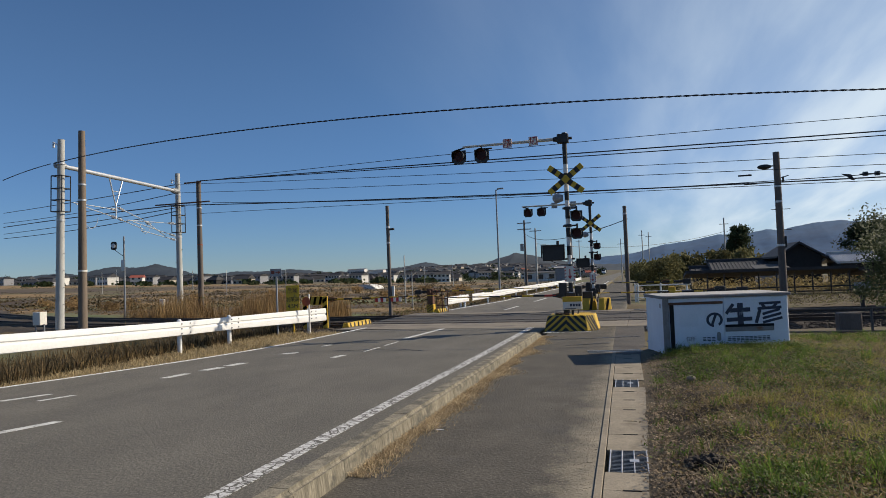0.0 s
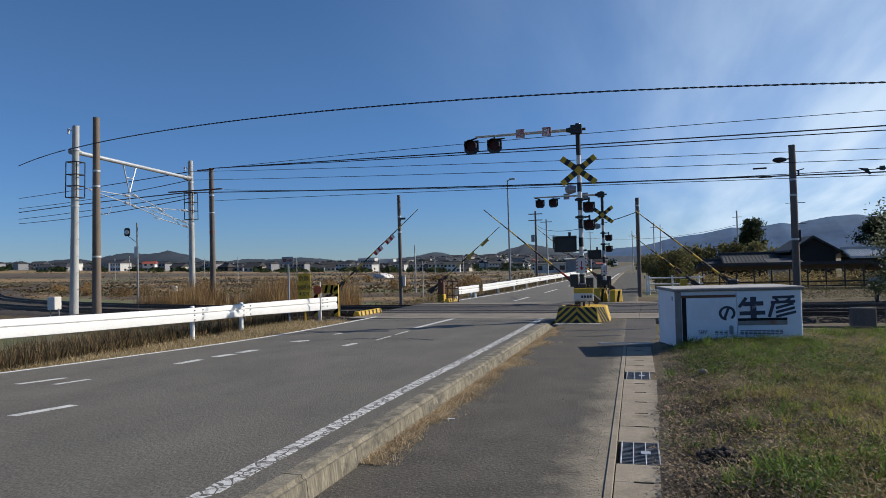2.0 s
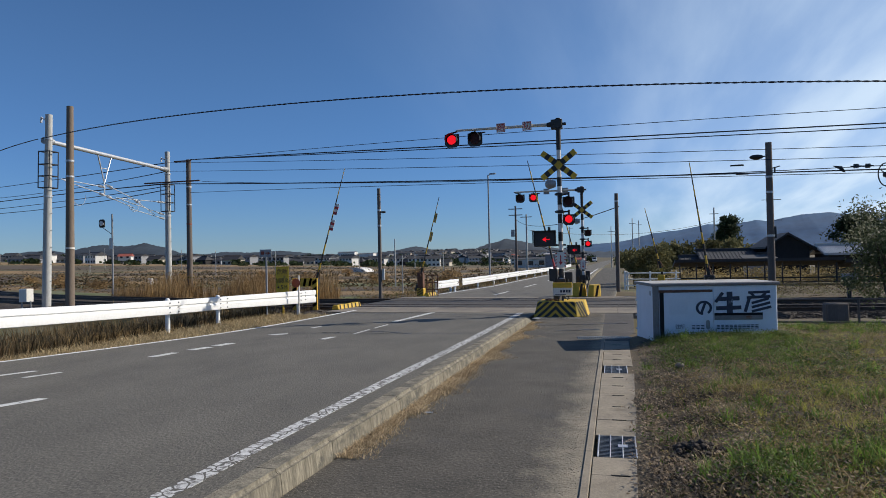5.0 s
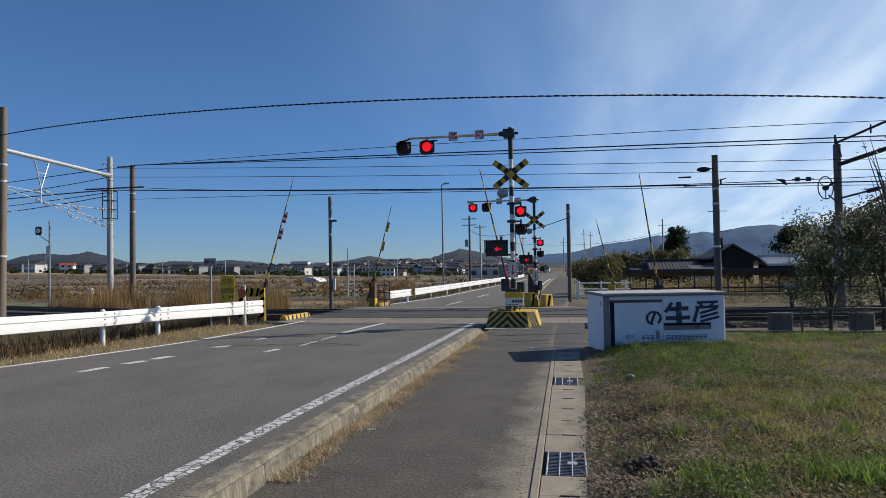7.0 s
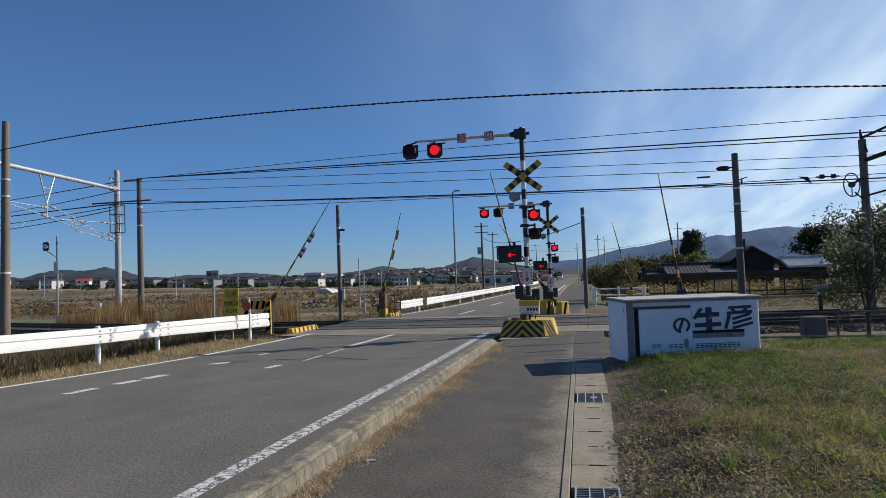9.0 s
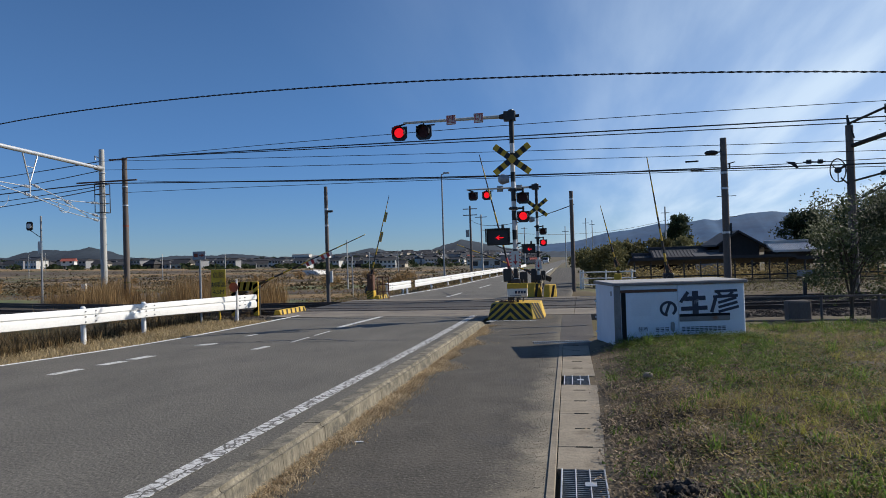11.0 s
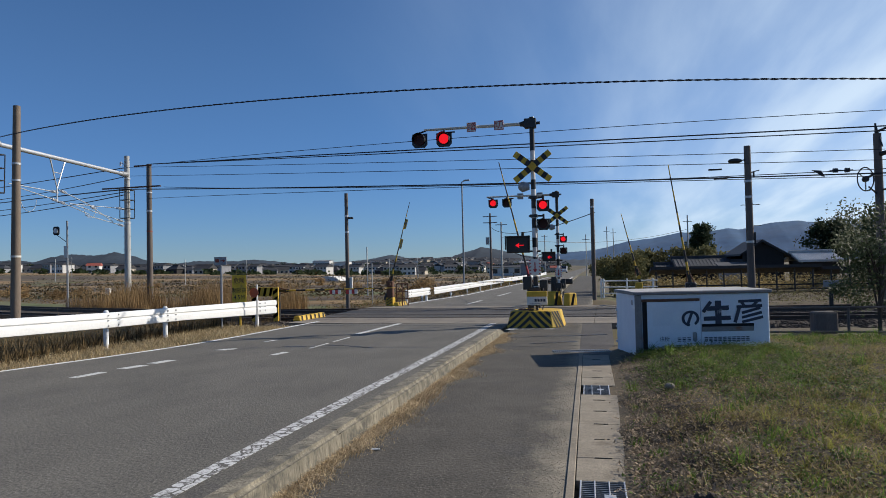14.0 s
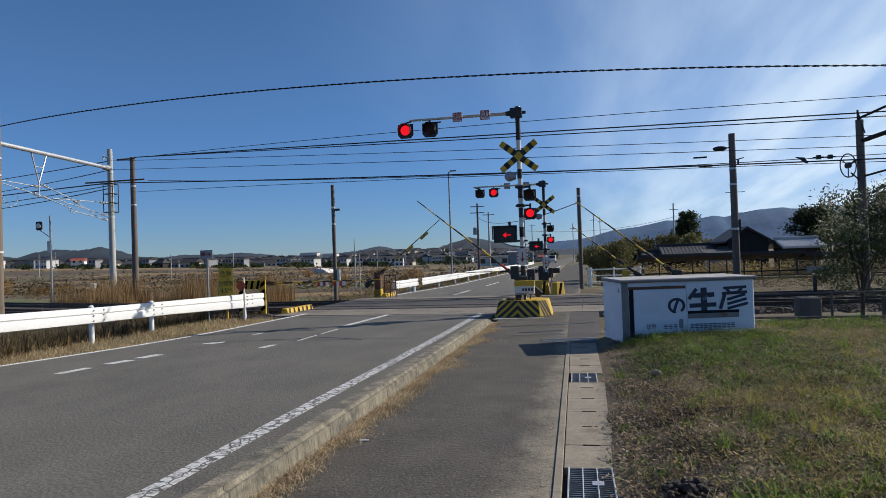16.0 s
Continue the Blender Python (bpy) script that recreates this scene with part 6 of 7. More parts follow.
# ---------- grass and weeds ----------
def blades(name, n, place, h0, h1, width, material, label, bend=0.5, category="grass", tuft=0):
    v, f = [], []
    cx = cy = cz = cs = 0
    for i in range(n):
        if not tuft or i % tuft == 0:
            cx, cy, cz, cs = place()
        x, y, z, s = cx, cy, cz, cs
        if tuft:
            x, y = x + rng.gauss(0, 0.045), y + rng.gauss(0, 0.045)
        a = rng.uniform(0, math.tau)
        h = rng.uniform(h0, h1) * s
        w = width * rng.uniform(0.6, 1.3)
        dx, dy = math.cos(a) * w, math.sin(a) * w
        b = rng.uniform(0.15, 1.0) * bend * h
        t = rng.uniform(0, math.tau)
        tx, ty = math.cos(t) * b, math.sin(t) * b
        o = len(v)
        v += [(x - dx, y - dy, z - 0.02), (x + dx, y + dy, z - 0.02), (x + dx * 0.7 + tx * 0.4, y + dy * 0.7 + ty * 0.4, z + h * 0.6), (x - dx * 0.7 + tx * 0.4, y - dy * 0.7 + ty * 0.4, z + h * 0.6), (x + tx, y + ty, z + h)]
        f += [(o, o + 1, o + 2, o + 3), (o + 3, o + 2, o + 4)]
    return tagged(from_lists(name, v, f, material), label, category, kind="stuff")


def soft(x, y, s, k=0):
    return noise.noise(Vector((x * s, y * s, k)))


def bank_z(x, y):
    return ground_z(x, y) + 0.012 + 0.05 * soft(x, y, 2.2, 1)


def lawn_at(pick):
    def go():
        while True:
            y = 1.5 + 16.3 * rng.random() ** 1.4
            x = 0.42 + (0.6 + y * 0.85) * rng.random()
            if y > 15.3 + 0.2 * soft(x, y, 1.5, 30) or (0.3 < x < 2.95 and y > 13.05 + 0.16 * (x - 0.6)):
                continue
            k = pick(x, y)
            if rng.random() < k:
                return x, y, bank_z(x, y), (0.4 + 1.4 * rng.random() ** 2) * (1 + 0.5 * max(0, soft(x, y, 1.3, 21)))
    return go


def green_k(x, y):
    near = (1 - smooth(5.2, 7.0, y + 0.9 * soft(x, y, 0.7, 14))) * smooth(0.75, 1.3, x + 0.4 * soft(x, y, 0.8, 2))
    hutward = smooth(8.6, 10.4, y + 0.7 * soft(x, y, 0.9, 15)) * (1 - smooth(2.2, 3.6, x + 0.6 * soft(x, y, 0.6, 16))) * smooth(0.5, 0.9, x)
    return max(1.0 * near * smooth(-0.5, 0.0, soft(x, y, 0.9, 5)), 1.0 * hutward, 0.08 + 0.45 * smooth(0.0, 0.35, soft(x, y, 0.8, 6)) * smooth(0.7, 1.6, x), 0.6 * smooth(13, 14.5, y))


def blade_k(x, y):
    return green_k(x, y) * (1 - 0.8 * smooth(7.5, 9.5, y) * (1 - smooth(12.5, 14, y)))


def dry_k(x, y):
    return (1 - 0.75 * green_k(x, y)) * smooth(0.5, 1.2, x) * (0.35 + 0.65 * smooth(-0.2, 0.3, soft(x, y, 1.1, 8)))


def yellow_k(x, y):
    return smooth(0.9, 2.4, x) * (0.25 + 0.75 * smooth(-0.15, 0.25, soft(x, y, 0.55, 12))) * (1 - 0.6 * green_k(x, y))


def mulch_k(x, y):
    return (1 - smooth(0.62, 1.5, x + 0.5 * soft(x, y, 0.7, 2))) * (0.35 + 0.65 * smooth(10.6, 9.2, y)) + 0.1


def leaflets(name, n, place, top, size, material, label, category="weeds", tuft=14, spread=0.07):
    """Small broad leaves and scraps at all angles, in tufts."""
    v, f = [], []
    cx = cy = cz = cs = 0
    for i in range(n):
        if i % tuft == 0:
            cx, cy, cz, cs = place()
        p = Vector((cx + rng.gauss(0, spread), cy + rng.gauss(0, spread), cz + top * cs * rng.random() ** 1.5))
        a, lift = rng.uniform(0, math.tau), rng.uniform(-0.35, 0.9)
        u = Vector((math.cos(a), math.sin(a), lift)).normalized() * size * rng.uniform(0.5, 1.4)
        w = Vector((-math.sin(a), math.cos(a), rng.uniform(-0.6, 0.6))) * size * rng.uniform(0.15, 0.34)
        o = len(v)
        v += [tuple(p), tuple(p + u * 0.5 + w), tuple(p + u), tuple(p + u * 0.5 - w)]
        f.append((o, o + 1, o + 2, o + 3))
    return tagged(from_lists(name, v, f, material), label, category, kind="stuff")


# a low earth bank under the grass
lx, ly = np.arange(0.36, 15.0, 0.16), np.arange(0.5, 16.0, 0.16)
lv = [(float(x) + (0.05 * soft(x * 2, y * 2, 1.0, 7) if i else -0.06 + 0.26 * soft(0, y, 0.8, 9) + 0.1 * soft(0, y, 3.4, 3)), float(y), (bank_z(x, y) if i else -0.01)) for y in ly for i, x in enumerate(lx)]
lf = [(j * len(lx) + i, j * len(lx) + i + 1, (j + 1) * len(lx) + i + 1, (j + 1) * len(lx) + i) for j in range(len(ly) - 1) for i in range(len(lx) - 1)]
tagged(from_lists("verge", lv, lf, "lawn"), "uneven earth bank under patchy grass", "verge", kind="structure")
blades("grass", 60000, lawn_at(blade_k), 0.03, 0.12, 0.0046, "grass", "green grass in tufts on the bank", 1.2, tuft=26)
leaflets("leafy_weeds", 260000, lawn_at(green_k), 0.07, 0.03, "weed_leaf", "small-leaved green weeds matted on the bank", tuft=18)
leaflets("dry_leaves", 140000, lawn_at(dry_k), 0.04, 0.027, "thatch", "brown and straw-coloured thatch between the weeds", "dry grass", tuft=12, spread=0.1)
blades("yellow_grass", 20000, lawn_at(yellow_k), 0.02, 0.08, 0.004, "grass_yellow", "yellow-green winter grass on the bank", 1.8, tuft=22)
leaflets("moss", 110000, lawn_at(yellow_k), 0.04, 0.021, "grass_yellow", "yellow-green low weeds on the bank", tuft=24, spread=0.09)
blades("dry_grass", 12000, lawn_at(dry_k), 0.03, 0.13, 0.0034, "grass_dry", "dry straw blades on the bank", 2.2, tuft=5)
leaflets("clippings", 95000, lawn_at(mulch_k), 0.03, 0.03, "mulch", "grey-brown cut grass along the drain", "dry grass", tuft=10, spread=0.09)
blades("dead_stalks", 9000, lawn_at(mulch_k), 0.02, 0.08, 0.004, "mulch", "grey dead stalks along the drain", 2.6, tuft=6)


# heap of dark earth beside the drain
md = B()
for i in range(70):
    a, q = rng.uniform(0, math.tau), 0.17 * rng.random() ** 0.7
    bmesh.ops.create_icosphere(md, subdivisions=1, radius=rng.uniform(0.015, 0.04), matrix=Matrix.Translation((1.3 * q * math.cos(a), q * math.sin(a), 0.07 * (1 - q / 0.17))) @ Matrix.Rotation(a, 4, "X"))
mo = link("earth_heap", md, "earth")
mo.location = (0.8, 5.95, bank_z(0.8, 5.95) + 0.01)
tagged(mo, "small heap of dark crumbly earth in the grass", "earth", kind="stuff")


def hut_foot():
    x = 0.66 + 2.25 * rng.random()
    y = 12.55 + 0.5 * rng.random() + 0.14 * (x - 0.6)
    return x, y, bank_z(x, y), 0.8 + 0.7 * rng.random()


leaflets("hut_weeds", 9000, hut_foot, 0.075, 0.028, "weed_leaf", "green weeds growing against the hut")


def kerb_weeds():
    y = 5.6 + 11.8 * rng.random()
    base = -2.10
    k = 0.05 + 0.2 * max(0, soft(0, y, 1.1, 4) + 0.3)
    x = base + abs(rng.gauss(0, 1)) * k
    return x, y, 0.0, 0.6 + 0.8 * rng.random()


blades("straw_litter", 24000, kerb_weeds, 0.008, 0.04, 0.0042, "litter", "orange-brown dry straw gathered along the kerb", 3.2)


def grit_at():
    y = 3.0 + 11 * rng.random()
    x = 0.02 - 0.022 * (y - 6) - 0.13 - abs(rng.gauss(0, 0.22)) * (0.4 + max(0, soft(0, y, 1.2, 40) + 0.4))
    return x, y, -0.001


stones("loose_grit", 2600, grit_at, 0.0042, "concrete", "loose pale grit swept along the drain", "gravel")


def verge_left():
    while True:
        y = 4 + 18.5 * rng.random()
        x = left_edge(y) + 0.08 - 3.4 * rng.random() ** 1.3
        if x < -8.5:
            return x, y, ground_z(x, y), 0.7 + 0.7 * rng.random()


blades("dry_verge", 34000, verge_left, 0.02, 0.13, 0.006, "grass_dry", "dry straw-coloured verge under the guard rail", 1.5)


def behind_rail():
    y = 5 + 19 * rng.random()
    x = -10.9 - 7.5 * rng.random() ** 2.2
    return x, y, ground_z(x, y), 0.6 + 0.8 * rng.random()


blades("brown_weeds", 13000, behind_rail, 0.15, 0.55, 0.007, "straw", "brown dead weeds behind the guard rail", 0.5)


blades("rail_scrub", 9000, behind_rail, 0.1, 0.4, 0.012, "brush", "dark scrub behind the guard rail", 0.8)


def reeds():
    while True:
        x = rng.uniform(-30, -14.5)
        y = track_y(x, 0) + rng.uniform(28.8, 32.5)
        k = smooth(-0.25, 0.25, soft(x, y, 0.25, 6) + 0.3 * (-27 < x < -18) - 0.2 * (x > -17))
        if rng.random() < k:
            return x, y, ground_z(x, y), (0.3 + 0.75 * k * rng.random())


blades("reeds", 9000, reeds, 0.8, 2.2, 0.009, "reed", "tall brown reeds beside the tracks", 0.35, "reeds")


def far_verge():
    if rng.random() < 0.5:
        y = rng.uniform(29.5, 75)
        x = far_left(y) - 0.15 - 5 * rng.random()
    else:
        x, y = rng.uniform(1.5, 18), rng.uniform(30, 44)
    return x, y, ground_z(x, y), 0.5 + 0.8 * rng.random()


def far_verge_road():
    y = rng.uniform(29.5, 75)
    x = far_left(y) - 0.15 - 5 * rng.random()
    return x, y, ground_z(x, y), 0.5 + 0.8 * rng.random()


blades("far_weeds", 8000, far_verge_road, 0.08, 0.28, 0.012, "straw", "brown winter weeds beyond the tracks", 0.7)
leaflets("dark_scrub", 22000, far_verge, 0.32, 0.09, "brush", "dark scrub beyond the tracks", tuft=9, spread=0.2)
leaflets("green_weeds", 22000, far_verge, 0.3, 0.085, "leaf_wood", "olive-green weeds beyond the tracks", tuft=9, spread=0.2)


def field_tuft():
    y = 34 + 90 * rng.random() ** 1.5
    x = -12 - y * 1.25 * rng.random()
    return x, y + max(0, track_y(x, 0) * 0.8), -1.0 + 0.05, 0.7 + 0.9 * rng.random()


blades("field_stubble", 6000, field_tuft, 0.04, 0.14, 0.03, "straw", "brown stubble and weeds in the fields", 0.8)


# strips of field with low banks between them
def field(x0, x1, y0, y1, material, label, lift=0.06):
    k, j = 24, 6
    v, f = [], []
    for b in range(j + 1):
        for a in range(k + 1):
            x = x0 + (x1 - x0) * a / k
            y = y0 + (y1 - y0) * b / j + 1.2 * soft(a * 0.3, b, 1, 4) + 0.06 * abs(x + 20)
            e = -0.1 if b in (0, j) or a in (0, k) else lift
            v.append((x, y, ground_z(x, y) + e))
    for b in range(j):
        for a in range(k):
            o = b * (k + 1) + a
            f.append((o, o + 1, o + k + 2, o + k + 1))
    return tagged(from_lists("field_strip", v, f, material), label, "field", kind="structure")


FIELDS = [(-16, -70, 37, 45, "field_green", "pale green winter field strip"), (-14, -95, 46, 52, "field_straw", "straw-coloured field strip"),
          (-15, -80, 53, 60, "field_brown", "brown ploughed field strip"), (-16, -120, 62, 70, "field_green", "thin green field strip"),
          (-18, -130, 72, 84, "field_straw", "straw-coloured stubble field"), (-18, -110, 87, 98, "field_brown", "brown field strip"),
          (-20, -170, 101, 116, "field_straw", "wide straw field"), (-22, -150, 120, 140, "field_brown", "brown distant field"),
          (-24, -260, 145, 180, "field_straw", "distant straw field"), (-30, -330, 190, 230, "field_brown", "far brown field"), (-30, -400, 240, 300, "field_straw", "far straw field")]
for row in FIELDS:
    field(*row)


def bank_line():
    y0 = rng.choice((45.5, 52.5, 61, 71, 85.5, 99, 118, 142))
    x = -13 - (30 + y0) * rng.random()
    y = y0 + 0.06 * abs(x + 20) + rng.gauss(0, 0.4)
    return x, y, ground_z(x, y) + 0.02, 0.5 + 1.2 * rng.random() * (1 + (y0 == 61) + (y0 == 99))


def hedge_line():
    y0 = rng.choice((61, 71, 85.5, 99, 118, 142, 183, 235))
    x = -16 - (20 + 1.1 * y0) * rng.random()
    y = y0 + 0.06 * abs(x + 20) + rng.gauss(0, 0.6)
    return x, y, ground_z(x, y) + 0.02, (0.5 + rng.random()) * (0.3 + 1.1 * smooth(-0.1, 0.3, soft(x, y0, 0.05, 33))) * (1 + y0 / 200)


leaflets("bank_weeds", 11000, bank_line, 0.45, 0.26, "straw", "brown weeds along the field banks", tuft=8, spread=0.3)
leaflets("bank_brush", 15000, hedge_line, 0.7, 0.45, "brush", "dark scrub along the field banks", tuft=14, spread=0.6)


def shed_weeds():
    x, y = rng.uniform(2.5, 27), rng.uniform(47.5, 56)
    return x, y, ground_z(x, y), 0.6 + 0.8 * rng.random()


leaflets("shed_weeds", 14000, shed_weeds, 0.75, 0.2, "thatch", "brown brush behind the shelter", tuft=9, spread=0.35)

# ---------- trees and shrubs ----------
def plant(name, at, h, spread, trunk_r, leaves, leaf, material, label, category, clumps=26, base=0.25, seed=1, limbs=9, squash=1.0):
    r = random.Random(seed)
    t = thing(name, at, label, category)
    bm = B()
    rod(bm, (0, 0, -0.1), (0.05 * h * 0.3, 0, h * 0.55), trunk_r, trunk_r * 0.5, 8)
    tips = []
    for i in range(limbs):
        a = math.tau * i / limbs + r.uniform(-0.3, 0.3)
        z0 = h * r.uniform(0.12, 0.5)
        z1 = h * r.uniform(0.45, 0.95)
        rad = spread * r.uniform(0.4, 0.95) * (1.0 if z1 < 0.75 * h else 0.6)
        e = Vector((math.cos(a) * rad, math.sin(a) * rad, z1))
        mid = Vector((math.cos(a) * rad * 0.45, math.sin(a) * rad * 0.45, z0 + (z1 - z0) * 0.6))
        rod(bm, (0.01, 0, z0), mid, trunk_r * 0.45, trunk_r * 0.28, 6)
        rod(bm, mid, e, trunk_r * 0.28, trunk_r * 0.08, 6)
        tips += [mid, e]
    part("trunk", bm, "bark", t)
    v, f = [], []
    cl = []
    for i in range(clumps):
        if i < len(tips) and r.random() < 0.8:
            c = tips[i] + Vector((r.gauss(0, 0.1), r.gauss(0, 0.1), r.gauss(0, 0.08))) * spread
        else:
            a, q = r.uniform(0, math.tau), r.random() ** 0.5
            z = h * r.uniform(base, 0.98)
            w = spread * (1 - 0.55 * abs(z / h - 0.55) * 2 * squash)
            c = Vector((math.cos(a) * q * w, math.sin(a) * q * w, z))
        cl.append((c, spread * r.uniform(0.16, 0.38)))
    for i in range(leaves):
        c, s = cl[i % len(cl)]
        d = Vector((r.gauss(0, 1), r.gauss(0, 1), r.gauss(0, 0.8)))
        p = c + d * s * 0.55
        u = Vector((r.gauss(0, 1), r.gauss(0, 1), r.gauss(0, 1))).normalized()
        w = u.orthogonal().normalized()
        k = leaf * r.uniform(0.6, 1.4)
        o = len(v)
        v += [tuple(p), tuple(p + u * k * 0.5 + w * k * 0.28), tuple(p + u * k), tuple(p + u * k * 0.5 - w * k * 0.28)]
        f.append((o, o + 1, o + 2, o + 3))
    from_lists("crown", v, f, material, t)
    return t


plant("shrub", (6.25, 18.75, -0.15), 3.0, 1.05, 0.05, 6500, 0.075, "leaf", "leafy evergreen shrub by the track fence", "shrub", 34, 0.22, 3, 12)
plant("shrub", (7.6, 19.2, -0.15), 3.3, 1.2, 0.05, 7500, 0.075, "leaf", "leafy dark shrub beside the tracks", "shrub", 34, 0.15, 4, 12)
plant("sapling", (7.6, 18.3, -0.1), 5.0, 1.3, 0.055, 120, 0.09, "leaf", "bare thin sapling with few leaves", "sapling", 30, 0.4, 11, 30)
plant("shrub", (1.35, 37.5, -0.3), 2.35, 1.1, 0.06, 5000, 0.14, "leaf_wood", "rounded olive hedge shrub past the fence", "shrub", 30, 0.05, 5, 8)
plant("shrub", (0.5, 41.0, -0.3), 2.2, 0.9, 0.06, 3500, 0.14, "leaf_wood", "olive-brown shrub past the fence", "shrub", 26, 0.05, 6, 8)
plant("tree", (18.6, 63.0, -0.3), 4.9, 2.0, 0.2, 9000, 0.26, "leaf_dark", "broad dark evergreen tree behind the sheds", "tree", 44, 0.35, 7, 12)
plant("tree", (20.0, 54.0, -0.3), 5.2, 2.8, 0.25, 12000, 0.28, "leaf_dark", "tall dark evergreen tree behind the sheds", "tree", 44, 0.25, 8, 12)
plant("conifer", (21.4, 160.0, -0.5), 10.6, 2.7, 0.3, 9000, 0.55, "leaf_dark", "dark pointed conifer behind the houses", "tree", 60, 0.2, 9, 18)
for i, (x, yy, h) in enumerate(((4.0, 90, 3.2), (7.0, 94, 4.2), (10.0, 92, 4.8), (12.6, 96, 4.6), (15.2, 100, 4.2), (18.0, 105, 3.8), (2.0, 110, 3.6), (5.5, 118, 4.4), (-0.5, 125, 3.4))):
    plant("tree", (x, yy, -0.6), h * 0.8, 2.2, 0.15, 3600, 0.4, "leaf_wood", "olive-brown winter woodland tree", "tree", 26, 0.1, 20 + i, 8)
for i in range(60):
    x, yy = -35 - 10 * i + rng.uniform(-12, 12), 480 + rng.uniform(-20, 300)
    plant("bush", (x, yy, ground_z(x, yy) - 0.4), rng.uniform(3, 7), rng.uniform(4, 8), 0.2, 900, 1.1, "leaf_dark", "dark garden bush among distant houses", "bush", 16, 0.1, 50 + i, 6)
for i, (x, yy) in enumerate(((-38, 75), (-25, 66), (-70, 95), (-14, 48), (-55, 60), (-62, 62), (-68, 66), (-58, 66), (-75, 70), (-48, 82), (-31, 97), (-88, 88), (-22, 84), (-44, 101), (-16, 61))):
    plant("bush", (x, yy, -1.0), 1.1, 1.3, 0.04, 700, 0.2, "reed", "brown withered bush in the fields", "bush", 14, 0.05, 80 + i, 6)


# ---------- buildings ----------
def house(name, w, d, h, roof_h, wall, roof, label, category="house", windows=3, storeys=1, hip=False, band=None):
    t = thing(name, (0, 0, 0), label, category, "distant houses")
    bm = B()
    box(bm, -w / 2, w / 2, -d / 2, d / 2, 0, h)
    wl_ = part("wall", bm, wall, t)
    e = 0.45
    bm = B()
    k = w * 0.28 if hip else -0.0
    lo = [(-w / 2 - e, -d / 2 - e, h), (w / 2 + e, -d / 2 - e, h), (w / 2 + e, d / 2 + e, h), (-w / 2 - e, d / 2 + e, h)]
    hi = [(-w / 2 - e + k, 0, h + roof_h), (w / 2 + e - k, 0, h + roof_h)]
    vs = [bm.verts.new(p) for p in lo] + [bm.verts.new(p) for p in hi]
    for q in ((0, 1, 5, 4), (2, 3, 4, 5), (1, 2, 5), (3, 0, 4), (3, 2, 1, 0)):
        bm.faces.new([vs[i] for i in q])
    r = part("roof", bm, roof, t)
    bm = B()
    box(bm, -w / 2 - e + k, w / 2 + e - k, -0.15, 0.15, h + roof_h - 0.08, h + roof_h + 0.12)
    part("ridge", bm, roof, r)
    for s in range(storeys):
        zz = 1.0 + 2.7 * s
        for i in range(windows):
            x = -w / 2 + w * (i + 0.5) / windows
            bm = B()
            box(bm, x - 0.7, x + 0.7, -d / 2 - 0.04, -d / 2 + 0.02, zz, zz + 1.2)
            part("window", bm, "glass", wl_)
    return t


kinds = [house("house", 10, 7, 5.2, 1.8, "wall_white", "roof_tile", "distant white house with grey tiled roof", windows=4, storeys=2),
         house("house", 9, 8, 3.2, 2.2, "wall_beige", "roof_dark", "distant low house with dark tiled roof", windows=3),
         house("house", 12, 7, 2.8, 2.0, "wall_grey", "roof_tile", "distant grey farmhouse with hipped roof", windows=4, hip=True),
         house("house", 8, 7, 5.4, 1.2, "wall_grey", "roof_dark", "distant two-storey house with dark roof", windows=3, storeys=2),
         house("house", 7, 6, 4.8, 1.6, "wall_white", "roof_red", "distant small white house with red roof", windows=2, storeys=2),
         house("house", 9, 6, 3.0, 2.3, "wall_dark", "roof_dark", "distant dark wooden house", windows=3, hip=True)]
hr = random.Random(31)
spots = []
for i in range(400):
    far = hr.random()
    yy = 500 + 480 * far ** 1.2
    x = -yy * hr.uniform(0.07, 1.3)
    spots.append((x, yy))
for i in range(230):
    yy = 520 + 440 * hr.random()
    spots.append((-yy * min(max(hr.gauss(0.24, 0.11), 0.07), 0.6), yy))
for i in range(26):
    yy = hr.uniform(310, 400)
    spots.append((-yy * (0.62 + 0.022 * i + hr.uniform(-0.006, 0.006)), yy))
for i in range(24):
    yy = hr.uniform(385, 460)
    spots.append((-yy * (0.28 + 0.014 * i + hr.uniform(-0.004, 0.004)), yy))
spots.sort(key=lambda p: p[1])
far_spots, spots = spots[295:], spots[:295]
for i, (x, yy) in enumerate(spots):
    k = hr.choice((0, 1, 2, 2, 3, 0, 5) if yy < 470 else (0, 0, 1, 1, 2, 2, 3, 3, 3, 5, 5, 4 if i % 3 == 0 else 1))
    z = ground_z(x, yy) - 0.5
    m = pose(x, yy, z, 0, 0, hr.choice((0, 12, -15, 25) if yy < 470 else (0, 90, 12, -15, 25, 75)))
    if i < 6:
        kinds[i].matrix_basis = m
    else:
        copy_thing(kinds[k], m)
